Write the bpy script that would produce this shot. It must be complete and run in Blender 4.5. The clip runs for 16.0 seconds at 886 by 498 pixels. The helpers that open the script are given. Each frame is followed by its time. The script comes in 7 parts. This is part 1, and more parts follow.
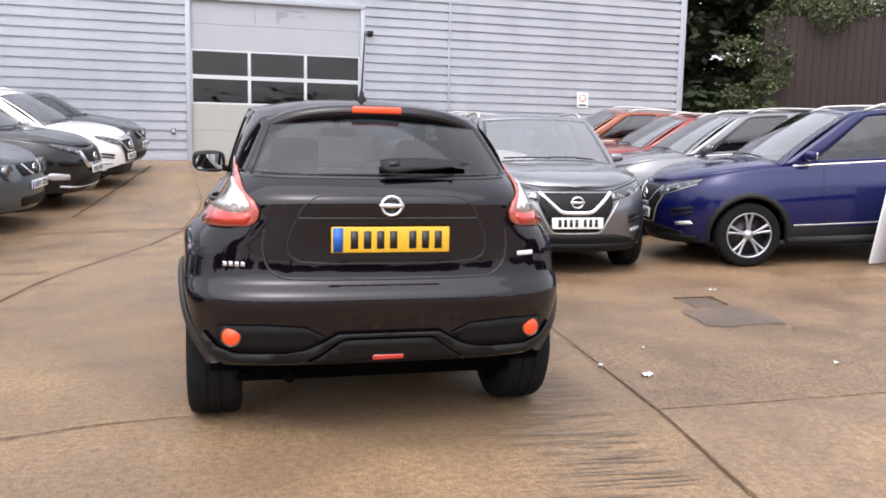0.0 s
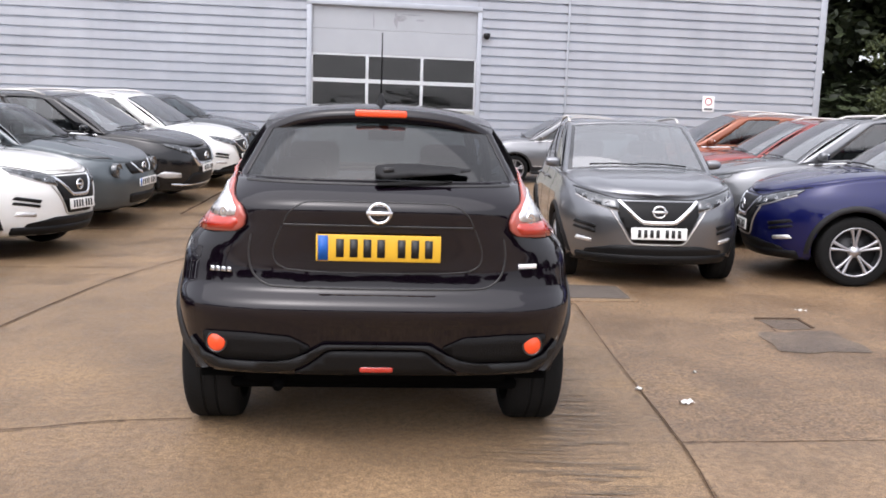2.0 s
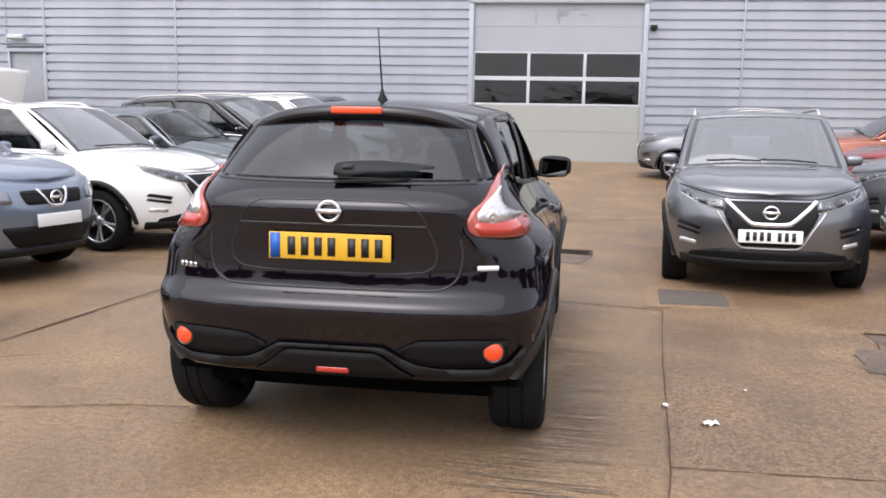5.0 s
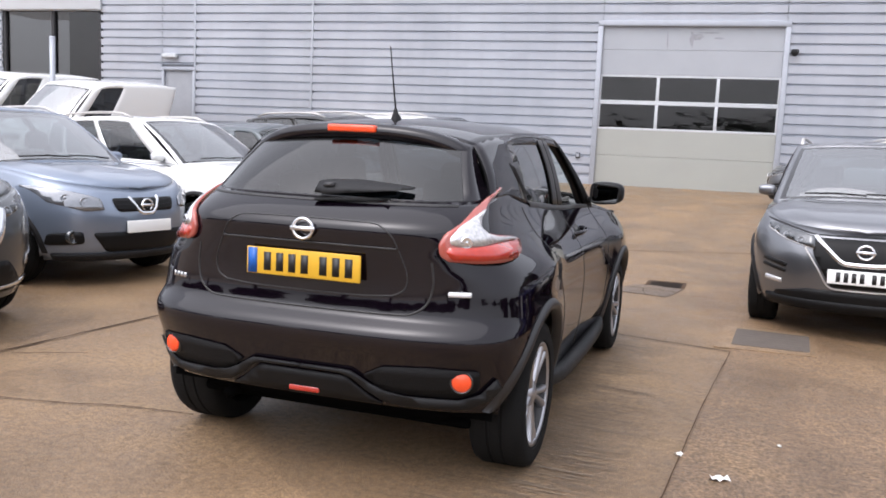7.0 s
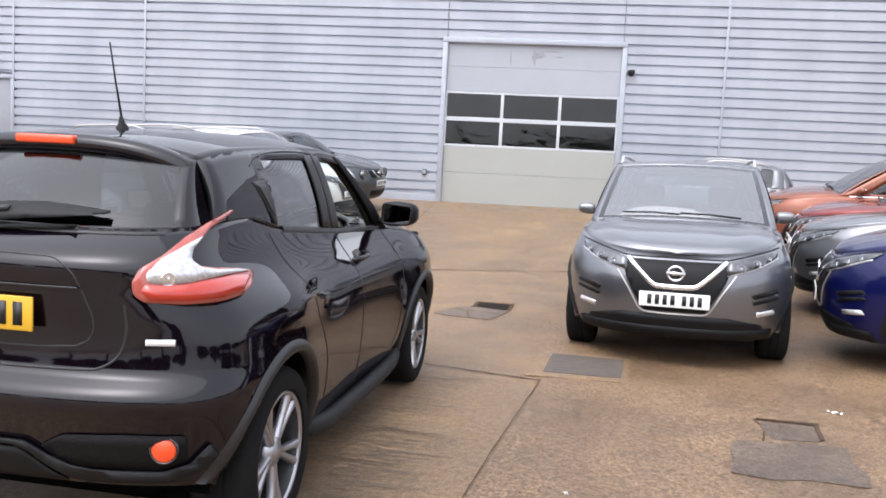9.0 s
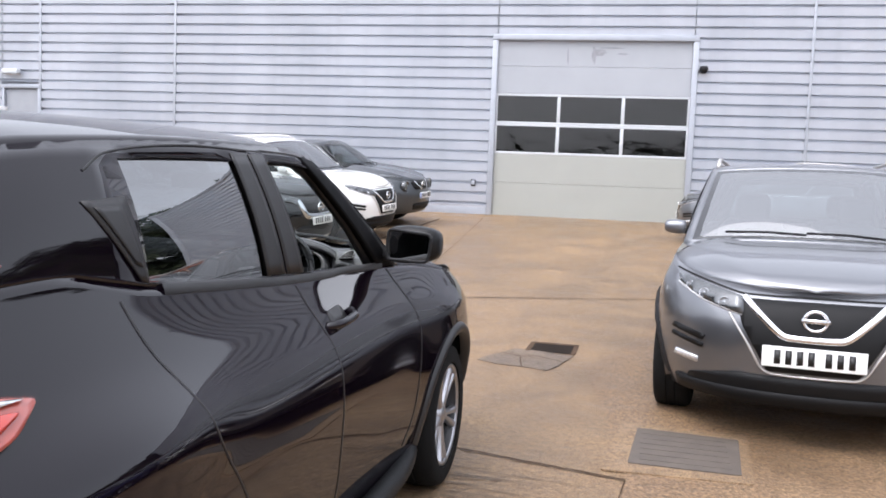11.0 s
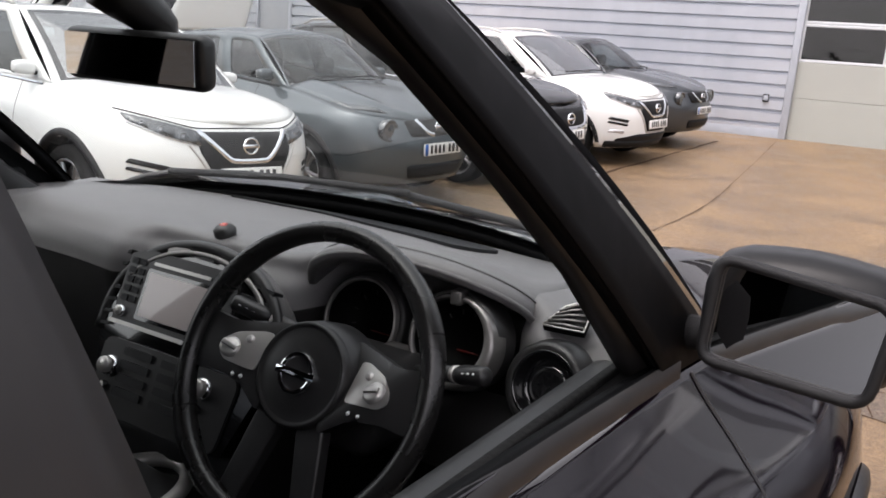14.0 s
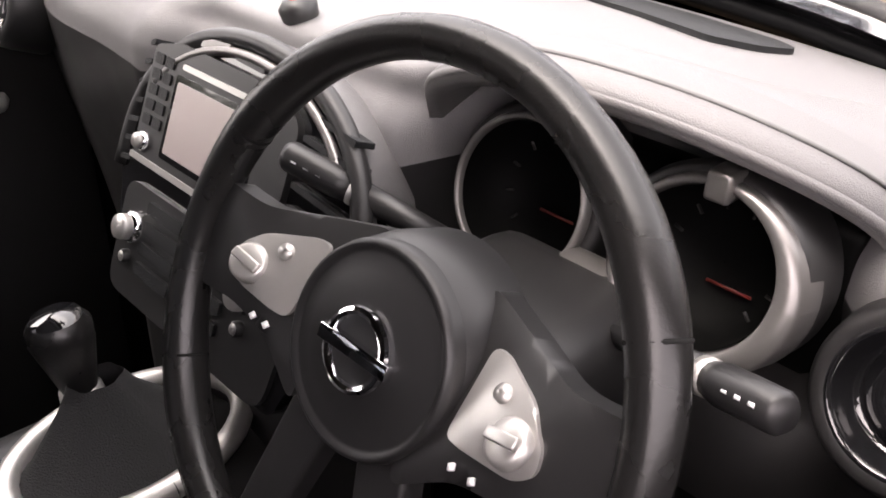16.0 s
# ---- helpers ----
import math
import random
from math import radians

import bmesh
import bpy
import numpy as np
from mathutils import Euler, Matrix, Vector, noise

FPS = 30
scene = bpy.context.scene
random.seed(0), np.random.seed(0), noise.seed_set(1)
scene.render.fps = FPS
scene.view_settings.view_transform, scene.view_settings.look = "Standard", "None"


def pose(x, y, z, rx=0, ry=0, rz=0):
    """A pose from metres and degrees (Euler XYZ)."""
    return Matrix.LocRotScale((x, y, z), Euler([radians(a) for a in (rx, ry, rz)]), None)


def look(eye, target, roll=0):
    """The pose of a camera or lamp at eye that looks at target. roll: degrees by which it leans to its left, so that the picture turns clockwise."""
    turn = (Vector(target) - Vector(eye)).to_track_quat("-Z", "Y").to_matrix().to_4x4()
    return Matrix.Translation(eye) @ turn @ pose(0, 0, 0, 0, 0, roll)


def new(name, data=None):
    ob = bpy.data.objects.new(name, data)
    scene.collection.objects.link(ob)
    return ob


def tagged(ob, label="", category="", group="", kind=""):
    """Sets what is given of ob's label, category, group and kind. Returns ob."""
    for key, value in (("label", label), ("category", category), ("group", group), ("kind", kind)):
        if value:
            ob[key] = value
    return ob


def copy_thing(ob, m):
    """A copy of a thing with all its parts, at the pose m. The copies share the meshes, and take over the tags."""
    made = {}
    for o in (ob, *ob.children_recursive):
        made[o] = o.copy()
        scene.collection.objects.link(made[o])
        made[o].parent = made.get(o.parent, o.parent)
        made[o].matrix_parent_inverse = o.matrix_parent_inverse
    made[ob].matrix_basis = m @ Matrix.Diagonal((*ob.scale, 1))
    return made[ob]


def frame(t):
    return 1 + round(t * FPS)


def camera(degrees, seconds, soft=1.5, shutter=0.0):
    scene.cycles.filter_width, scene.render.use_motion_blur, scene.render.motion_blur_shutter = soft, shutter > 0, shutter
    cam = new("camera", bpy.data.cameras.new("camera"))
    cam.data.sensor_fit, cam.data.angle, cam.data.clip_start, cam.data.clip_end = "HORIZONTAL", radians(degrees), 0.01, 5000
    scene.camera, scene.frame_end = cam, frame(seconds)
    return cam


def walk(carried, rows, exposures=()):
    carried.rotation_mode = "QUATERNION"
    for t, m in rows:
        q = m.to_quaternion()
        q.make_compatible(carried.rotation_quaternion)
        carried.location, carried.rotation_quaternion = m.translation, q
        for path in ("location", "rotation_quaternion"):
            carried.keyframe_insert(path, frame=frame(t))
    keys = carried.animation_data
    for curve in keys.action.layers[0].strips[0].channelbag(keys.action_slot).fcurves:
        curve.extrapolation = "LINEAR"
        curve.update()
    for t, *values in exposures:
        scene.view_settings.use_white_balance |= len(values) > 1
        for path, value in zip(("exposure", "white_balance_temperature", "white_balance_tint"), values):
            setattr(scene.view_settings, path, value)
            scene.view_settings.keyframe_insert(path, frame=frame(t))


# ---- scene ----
cam = camera(55.3, 16.0, 1.75)
PATH = [
    (0, (-0.654, -3.527, 1.368), (-0.179, -1.602, 1.105), 1.2),
    (0.5, (-0.441, -3.606, 1.377), (-0.089, -1.653, 1.124), 1.2),
    (1, (-0.305, -3.629, 1.366), (-0.028, -1.665, 1.108), 0.8),
    (1.5, (-0.154, -3.538, 1.365), (0.083, -1.57, 1.098), 1.0),
    (2, (-0.015, -3.438, 1.395), (0.145, -1.462, 1.13), 1.8),
    (2.5, (0.131, -3.441, 1.386), (0.184, -1.459, 1.123), 1.5),
    (3, (0.353, -3.512, 1.409), (0.292, -1.532, 1.133), 1.2),
    (3.5, (0.487, -3.508, 1.398), (0.348, -1.532, 1.123), 0.9),
    (4, (0.632, -3.379, 1.392), (0.452, -1.406, 1.117), 1.2),
    (4.2, (0.704, -3.33, 1.406), (0.5, -1.36, 1.127), 1.4),
    (6.3, (1.454, -3.149, 1.409), (0.951, -1.232, 1.142), 1.5),
    (6.5, (1.514, -3.078, 1.422), (0.979, -1.17, 1.158), 2.2),
    (7, (1.648, -2.979, 1.422), (1.003, -1.101, 1.182), 2.6),
    (7.5, (1.884, -2.955, 1.435), (1.1, -1.133, 1.18), 2.5),
    (8, (2.1, -2.922, 1.446), (1.538, -1.018, 1.201), 2.8),
    (8.5, (2.105, -2.748, 1.415), (1.753, -0.793, 1.182), 2.7),
    (9, (1.997, -2.323, 1.446), (1.65, -0.362, 1.259), 2.9),
    (9.2, (1.98, -2.175, 1.456), (1.635, -0.214, 1.276), 2.9),
    (11.3, (1.704, -0.291, 1.433), (1.178, 1.631, 1.264), 2.5),
    (11.5, (1.675, -0.119, 1.449), (1.111, 1.792, 1.272), 2.7),
    (12, (1.54, 0.31, 1.439), (0.933, 2.206, 1.247), 3.1),
    (12.5, (1.41, 0.71, 1.456), (0.78, 2.594, 1.222), 3.0),
    (13, (1.3, 1.122, 1.428), (0.513, 2.946, 1.198), 3.0),
    (13.5, (1.14, 1.401, 1.408), (0.211, 3.149, 1.121), 4.2),
    (14, (0.946, 1.665, 1.407), (-0.043, 3.352, 0.988), 5.0),
    (14.5, (0.844, 1.853, 1.388), (-0.271, 3.429, 0.868), 4.9),
    (15, (0.768, 2.014, 1.364), (-0.491, 3.4, 0.66), 3.6),
    (15.5, (0.683, 2.108, 1.348), (-0.572, 3.398, 0.475), 2.2),
    (16, (0.63, 2.158, 1.328), (-0.581, 3.394, 0.324), 2.5),
]
EXPOSURES = [(0, 1.42, 6250, 15), (2.0, 1.28, 6250, 15), (7.0, 1.22, 6150, 15), (8.0, 1.26, 6050, 14), (9.0, 1.42, 6050, 14), (11.5, 1.48, 6050, 14), (13.0, 1.46, 6150, 15), (14.0, 1.38, 6550, 17), (14.5, 1.68, 6650, 20), (15.0, 2.25, 6900, 22), (15.5, 2.75, 7100, 25), (16.0, 3.2, 7200, 26)]
walk(cam, [(t, look(eye, target, roll)) for t, eye, target, roll in PATH], EXPOSURES)
# ---- build ----
# world: bright overcast sky, one wide soft sun
from mathutils.bvhtree import BVHTree

world = bpy.data.worlds.new("world")
scene.world = world
world.use_nodes = True
wn, wl = world.node_tree.nodes, world.node_tree.links
wn.clear()
sky = wn.new("ShaderNodeTexSky")
sky.sky_type = "NISHITA"
sky.sun_disc = False
sky.sun_elevation, sky.sun_rotation = radians(60), radians(205)
sky.air_density, sky.dust_density, sky.ozone_density = 1.0, 6.0, 1.0
hsv = wn.new("ShaderNodeHueSaturation")
hsv.inputs["Saturation"].default_value = 0.32
bg = wn.new("ShaderNodeBackground")
bg.inputs["Strength"].default_value = 0.15
wo = wn.new("ShaderNodeOutputWorld")
wl.new(sky.outputs[0], hsv.inputs["Color"])
# an even cloud cover over the clear sky's gradient
cloud = wn.new("ShaderNodeMix")
cloud.data_type = "RGBA"
cloud.inputs[0].default_value = 0.5
cloud.inputs[7].default_value = (4.3, 4.35, 4.42, 1)
wl.new(hsv.outputs[0], cloud.inputs[6])
wl.new(cloud.outputs[2], bg.inputs["Color"])
wl.new(bg.outputs[0], wo.inputs["Surface"])
sun_data = bpy.data.lights.new("sun", "SUN")
sun_data.energy, sun_data.angle, sun_data.color = 0.6, radians(100), (1.0, 0.97, 0.93)
sun = new("sun", sun_data)
sun.matrix_world = look((-5, -9, 20), (0, 2, 0))

# ---------------------------------------------------------------- materials
MATS = {}


def mat(name):
    m = bpy.data.materials.new(name)
    m.use_nodes = True
    MATS[name] = m
    n, l = m.node_tree.nodes, m.node_tree.links
    return m, n, l, n["Principled BSDF"]


def simple(name, col, rough=0.5, metal=0.0, spec=0.5, coat=0.0, vary=0.12, scale=6.0, bump=0.0, bscale=200.0, emit=0.0):
    """A surface with a large and a fine variation of tone and gloss."""
    m, n, l, b = mat(name)
    tc = n.new("ShaderNodeTexCoord")
    a = n.new("ShaderNodeTexNoise")
    a.inputs["Scale"].default_value, a.inputs["Detail"].default_value = scale, 6
    l.new(tc.outputs["Object"], a.inputs["Vector"])
    mix = n.new("ShaderNodeMix")
    mix.data_type = "RGBA"
    mix.inputs[6].default_value = (*[c * (1 - vary) for c in col], 1)
    mix.inputs[7].default_value = (*[min(1, c * (1 + vary)) for c in col], 1)
    l.new(a.outputs["Fac"], mix.inputs[0])
    l.new(mix.outputs[2], b.inputs["Base Color"])
    mr = n.new("ShaderNodeMapRange")
    mr.inputs[3].default_value, mr.inputs[4].default_value = max(0.02, rough * 0.85), min(1, rough * 1.2)
    l.new(a.outputs["Fac"], mr.inputs[0])
    l.new(mr.outputs[0], b.inputs["Roughness"])
    b.inputs["Metallic"].default_value = metal
    b.inputs["Specular IOR Level"].default_value = spec
    b.inputs["Coat Weight"].default_value = coat
    b.inputs["Coat Roughness"].default_value = 0.03
    if bump:
        f = n.new("ShaderNodeTexNoise")
        f.inputs["Scale"].default_value, f.inputs["Detail"].default_value = bscale, 3
        l.new(tc.outputs["Object"], f.inputs["Vector"])
        bp = n.new("ShaderNodeBump")
        bp.inputs["Strength"].default_value, bp.inputs["Distance"].default_value = bump, 0.004
        l.new(f.outputs["Fac"], bp.inputs["Height"])
        l.new(bp.outputs[0], b.inputs["Normal"])
    if emit:
        b.inputs["Emission Color"].default_value = (*col, 1)
        b.inputs["Emission Strength"].default_value = emit
    return m


def paint(name, col, metal=0.35, rough=0.32, flake=0.25, coat_ior=1.5, spec=0.1):
    """Car paint: base with fine flakes under a clear coat, faint film of dirt."""
    m, n, l, b = mat(name)
    tc = n.new("ShaderNodeTexCoord")
    a = n.new("ShaderNodeTexNoise")
    a.inputs["Scale"].default_value = 900
    d = n.new("ShaderNodeTexNoise")
    d.inputs["Scale"].default_value, d.inputs["Detail"].default_value = 3, 8
    l.new(tc.outputs["Object"], a.inputs["Vector"])
    l.new(tc.outputs["Object"], d.inputs["Vector"])
    mix = n.new("ShaderNodeMix")
    mix.data_type = "RGBA"
    mix.inputs[6].default_value = (*[c * (1 - flake) for c in col], 1)
    mix.inputs[7].default_value = (*[min(1, c * (1 + flake)) for c in col], 1)
    l.new(a.outputs["Fac"], mix.inputs[0])
    l.new(mix.outputs[2], b.inputs["Base Color"])
    mr = n.new("ShaderNodeMapRange")
    mr.inputs[3].default_value, mr.inputs[4].default_value = 0.01, 0.07
    l.new(d.outputs["Fac"], mr.inputs[0])
    l.new(mr.outputs[0], b.inputs["Coat Roughness"])
    b.inputs["Metallic"].default_value, b.inputs["Roughness"].default_value = metal, rough
    b.inputs["Coat Weight"].default_value = 1.0
    b.inputs["Coat IOR"].default_value = coat_ior
    b.inputs["Specular IOR Level"].default_value = spec
    return m


def glass(name, tint, ior=1.5, rough=0.0, wave=0.0):
    """A thin pane: tinted clear pass with a Fresnel gloss; wave: how uneven the sheet is."""
    m, n, l, b = mat(name)
    n.remove(b)
    tr, gl = n.new("ShaderNodeBsdfTransparent"), n.new("ShaderNodeBsdfGlossy")
    tr.inputs[0].default_value = (*tint, 1)
    gl.inputs["Roughness"].default_value = rough
    gl.inputs["Color"].default_value = (1, 1, 1, 1)
    if wave:
        tc, w = n.new("ShaderNodeTexCoord"), n.new("ShaderNodeTexNoise")
        w.inputs["Scale"].default_value, w.inputs["Detail"].default_value = 2.2, 3
        bp = n.new("ShaderNodeBump")
        bp.inputs["Strength"].default_value, bp.inputs["Distance"].default_value = 1.0, wave
        l.new(tc.outputs["Object"], w.inputs["Vector"])
        l.new(w.outputs["Fac"], bp.inputs["Height"])
        l.new(bp.outputs[0], gl.inputs["Normal"])
    lw = n.new("ShaderNodeLayerWeight")
    lw.inputs["Blend"].default_value = 0.5
    pw = n.new("ShaderNodeMath")
    pw.operation = "POWER"
    pw.inputs[1].default_value = 4.0
    l.new(lw.outputs["Facing"], pw.inputs[0])
    fr = n.new("ShaderNodeMapRange")
    f0 = 2 * ((ior - 1) / (ior + 1)) ** 2
    fr.inputs[3].default_value, fr.inputs[4].default_value = f0, 0.9
    l.new(pw.outputs[0], fr.inputs[0])
    mix = n.new("ShaderNodeMixShader")
    l.new(fr.outputs[0], mix.inputs[0])
    l.new(tr.outputs[0], mix.inputs[1])
    l.new(gl.outputs[0], mix.inputs[2])
    l.new(mix.outputs[0], n["Material Output"].inputs["Surface"])
    return m


paint("paint_hero", (0.0036, 0.0020, 0.0042), 0.0, 0.5, 0.6, 1.5, 0.0)
paint("paint_grey", (0.16, 0.165, 0.178), 0.8, 0.30, coat_ior=1.65)
paint("paint_bluegrey", (0.22, 0.26, 0.33), 0.6, 0.32)
paint("paint_white", (0.80, 0.80, 0.78), 0.0, 0.35, 0.02)
paint("paint_black", (0.006, 0.006, 0.007), 0.2, 0.3)
paint("paint_darkgrey", (0.06, 0.066, 0.072), 0.55, 0.32)
paint("paint_juke_grey", (0.085, 0.10, 0.11), 0.5, 0.35)
paint("paint_blue", (0.004, 0.006, 0.060), 0.25, 0.3, coat_ior=1.42)
paint("paint_red", (0.20, 0.020, 0.016), 0.35, 0.3)
paint("paint_orange", (0.22, 0.065, 0.030), 0.35, 0.3)
simple("black_plastic", (0.010, 0.010, 0.011), 0.55, spec=0.3, bump=0.3, bscale=500)
simple("grey_plastic", (0.013, 0.0135, 0.0145), 0.5, spec=0.22, bump=0.25, bscale=500)
simple("rubber", (0.009, 0.009, 0.009), 0.8, spec=0.2, bump=0.5, bscale=80)
simple("tyre", (0.008, 0.008, 0.008), 0.85, spec=0.15, bump=0.6, bscale=60)
simple("alloy", (0.42, 0.42, 0.44), 0.3, 0.9, vary=0.15)
simple("alloy_dark", (0.03, 0.03, 0.032), 0.4, 0.3)
simple("chrome", (0.82, 0.83, 0.85), 0.07, 1.0, vary=0.03)
simple("satin_silver", (0.52, 0.505, 0.485), 0.36, 0.7, vary=0.05)
# near-black without gloss: shade under and low inside the cars put into colour
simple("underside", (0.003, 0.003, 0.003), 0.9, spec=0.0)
simple("plate_yellow", (0.64, 0.37, 0.02), 0.4, vary=0.05)
simple("plate_white", (0.78, 0.78, 0.76), 0.4, vary=0.04)
simple("plate_blue", (0.01, 0.10, 0.42), 0.4, vary=0.04)
simple("plate_bar", (0.012, 0.012, 0.012), 0.45)
simple("lamp_red", (0.40, 0.022, 0.010), 0.12, coat=1.0, vary=0.15, scale=60)
simple("lamp_orange", (0.40, 0.020, 0.005), 0.12, coat=1.0, vary=0.15, scale=60)
simple("lamp_pink", (0.36, 0.072, 0.052), 0.14, coat=1.0, vary=0.15, scale=40)
simple("reflector_red", (0.80, 0.07, 0.012), 0.25, coat=0.6, vary=0.2, scale=300)
simple("lamp_silver", (0.62, 0.62, 0.63), 0.2, 0.4, coat=1.0, vary=0.6, scale=70)
simple("lamp_clear", (0.07, 0.075, 0.08), 0.08, 0.5, coat=1.0, vary=0.8, scale=22)
simple("lamp_lens", (0.24, 0.25, 0.27), 0.15, 0.6, coat=1.0, vary=0.2, scale=60)
simple("pillar_dark", (0.003, 0.003, 0.0034), 0.55, spec=0.06, vary=0.15, scale=20)
simple("grille_black", (0.007, 0.007, 0.0075), 0.5, spec=0.2)
simple("grille_mesh", (0.006, 0.006, 0.0065), 0.6, spec=0.2, vary=0.3, scale=40, bump=1.0, bscale=160)
simple("label_white", (0.75, 0.75, 0.76), 0.4)
simple("seat_cloth", (0.014, 0.014, 0.015), 0.85, bump=0.6, bscale=700)
glass("glass_clear", (0.86, 0.92, 0.90), 1.35)
glass("glass_dark", (0.07, 0.085, 0.10), 1.42)
glass("glass_car", (0.22, 0.25, 0.26), 1.5)
glass("glass_screen", (0.52, 0.60, 0.60), 2.35)
glass("glass_tint", (0.10, 0.11, 0.12), 2.05)

paint("paint_midgrey", (0.17, 0.175, 0.185), 0.65, 0.3)

# ---------------------------------------------------------------- the yard
def sstep(a, b, x):
    t = min(1, max(0, (x - a) / (b - a)))
    return t * t * (3 - 2 * t)


def ground_z(x, y):
    """Level by the car, then rising to the building; a slight fall across at both sides."""
    t = max(0.0, y - 7.0)
    z = 0.07 * t * t / (t + 0.8) if t > 0 else 0.0
    if y > 17.6:
        z = 0.07 * 10.6 * 10.6 / 11.4
    if x < -7.0:
        z += 0.06 * min(-7.0 - x, 8.0) * (1 - math.exp(-(-7.0 - x))) * sstep(6, 12, y)
    if 3.0 < x and y <= 17.6:
        z += 0.05 * min(x - 3.0, 9.0) * (1 - math.exp(-(x - 3.0))) * (1 - .85 * sstep(7, 10, y))
    return z


WALL_A, WALL_P = radians(3.0), Vector((0.36, 17.65, 0.0))
WALL_M = Matrix.Translation(WALL_P) @ Matrix.Rotation(WALL_A, 4, "Z")


def ground_material(name="yard_concrete", tint=(1, 1, 1), grit_scale=130, grit_mix=0.55, bump=0.5):
    """Wet worn concrete: warm sandy stain, grit, darker damp patches with more gloss."""
    m, n, l, b = mat(name)
    tc = n.new("ShaderNodeTexCoord")
    def noise_(scale, detail=6, rough=0.6):
        k = n.new("ShaderNodeTexNoise")
        k.inputs["Scale"].default_value, k.inputs["Detail"].default_value, k.inputs["Roughness"].default_value = scale, detail, rough
        l.new(tc.outputs["Object"], k.inputs["Vector"])
        return k
    big, mid, fine, grit = noise_(0.22), noise_(1.3, 8, 0.65), noise_(26, 6, 0.7), noise_(grit_scale, 3, 0.8)
    r1 = n.new("ShaderNodeValToRGB")
    e = r1.color_ramp.elements
    e[0].position, e[0].color = 0.30, (0.23 * tint[0], 0.168 * tint[1], 0.112 * tint[2], 1)
    e[1].position, e[1].color = 0.72, (0.39 * tint[0], 0.285 * tint[1], 0.175 * tint[2], 1)
    k = e.new(0.52)
    k.color = (0.31 * tint[0], 0.225 * tint[1], 0.145 * tint[2], 1)
    l.new(mid.outputs["Fac"], r1.inputs[0])
    r2 = n.new("ShaderNodeValToRGB")
    r2.color_ramp.elements[0].position, r2.color_ramp.elements[0].color = 0.35, (0.76, 0.75, 0.75, 1)
    r2.color_ramp.elements[1].position, r2.color_ramp.elements[1].color = 0.66, (1.08, 1.03, 0.98, 1)
    l.new(big.outputs["Fac"], r2.inputs[0])
    m1 = n.new("ShaderNodeMix")
    m1.data_type, m1.blend_type = "RGBA", "MULTIPLY"
    m1.inputs[0].default_value = 1
    l.new(r1.outputs[0], m1.inputs[6])
    l.new(r2.outputs[0], m1.inputs[7])
    r3 = n.new("ShaderNodeValToRGB")
    r3.color_ramp.elements[0].position, r3.color_ramp.elements[0].color = 0.36, (0.32, 0.30, 0.28, 1)
    r3.color_ramp.elements[1].position, r3.color_ramp.elements[1].color = 0.62, (1.42, 1.40, 1.38, 1)
    l.new(grit.outputs["Fac"], r3.inputs[0])
    m2 = n.new("ShaderNodeMix")
    m2.data_type, m2.blend_type = "RGBA", "MULTIPLY"
    m2.inputs[0].default_value = grit_mix
    l.new(m1.outputs[2], m2.inputs[6])
    l.new(r3.outputs[0], m2.inputs[7])
    r4 = n.new("ShaderNodeValToRGB")
    r4.color_ramp.elements[0].position, r4.color_ramp.elements[0].color = 0.38, (0.60, 0.58, 0.56, 1)
    r4.color_ramp.elements[1].position, r4.color_ramp.elements[1].color = 0.6, (1.14, 1.13, 1.12, 1)
    l.new(fine.outputs["Fac"], r4.inputs[0])
    m3 = n.new("ShaderNodeMix")
    m3.data_type, m3.blend_type = "RGBA", "MULTIPLY"
    m3.inputs[0].default_value = 0.9
    l.new(m2.outputs[2], m3.inputs[6])
    l.new(r4.outputs[0], m3.inputs[7])
    l.new(m3.outputs[2], b.inputs["Base Color"])
    mr = n.new("ShaderNodeMapRange")
    mr.inputs[1].default_value, mr.inputs[2].default_value = 0.35, 0.65
    mr.inputs[3].default_value, mr.inputs[4].default_value = 0.30, 0.62
    l.new(mid.outputs["Fac"], mr.inputs[0])
    l.new(mr.outputs[0], b.inputs["Roughness"])
    bp = n.new("ShaderNodeBump")
    bp.inputs["Strength"].default_value, bp.inputs["Distance"].default_value = bump, 0.006
    l.new(grit.outputs["Fac"], bp.inputs["Height"])
    bp2 = n.new("ShaderNodeBump")
    bp2.inputs["Strength"].default_value, bp2.inputs["Distance"].default_value = 0.35, 0.02
    l.new(fine.outputs["Fac"], bp2.inputs["Height"])
    l.new(bp.outputs[0], bp2.inputs["Normal"])
    l.new(bp2.outputs[0], b.inputs["Normal"])
    return m


ground_material("yard_concrete", (0.885, 0.855, 0.79), 110, 0.9, 0.8)
ground_material("rough_concrete", (0.82, 0.775, 0.72), 62, 1.0, 1.0)
ground_material("pale_concrete", (0.95, 0.925, 0.88), 130, 0.9, 0.8)
ground_material("patch_concrete", (0.56, 0.60, 0.70), 70, 1.0, 1.0)
simple("joint_filler", (0.085, 0.056, 0.038), 0.9, spec=0.1, vary=0.4, scale=9)
simple("cover_metal", (0.098, 0.080, 0.066), 0.7, 0.0, vary=0.55, scale=9, bump=0.5, bscale=90)
simple("brush_dirt", (0.160, 0.120, 0.084), 0.7, vary=0.4, scale=9)
simple("pit_dark", (0.018, 0.013, 0.010), 0.9, spec=0.1, vary=0.6, scale=14)
simple("paper", (0.78, 0.78, 0.76), 0.8)


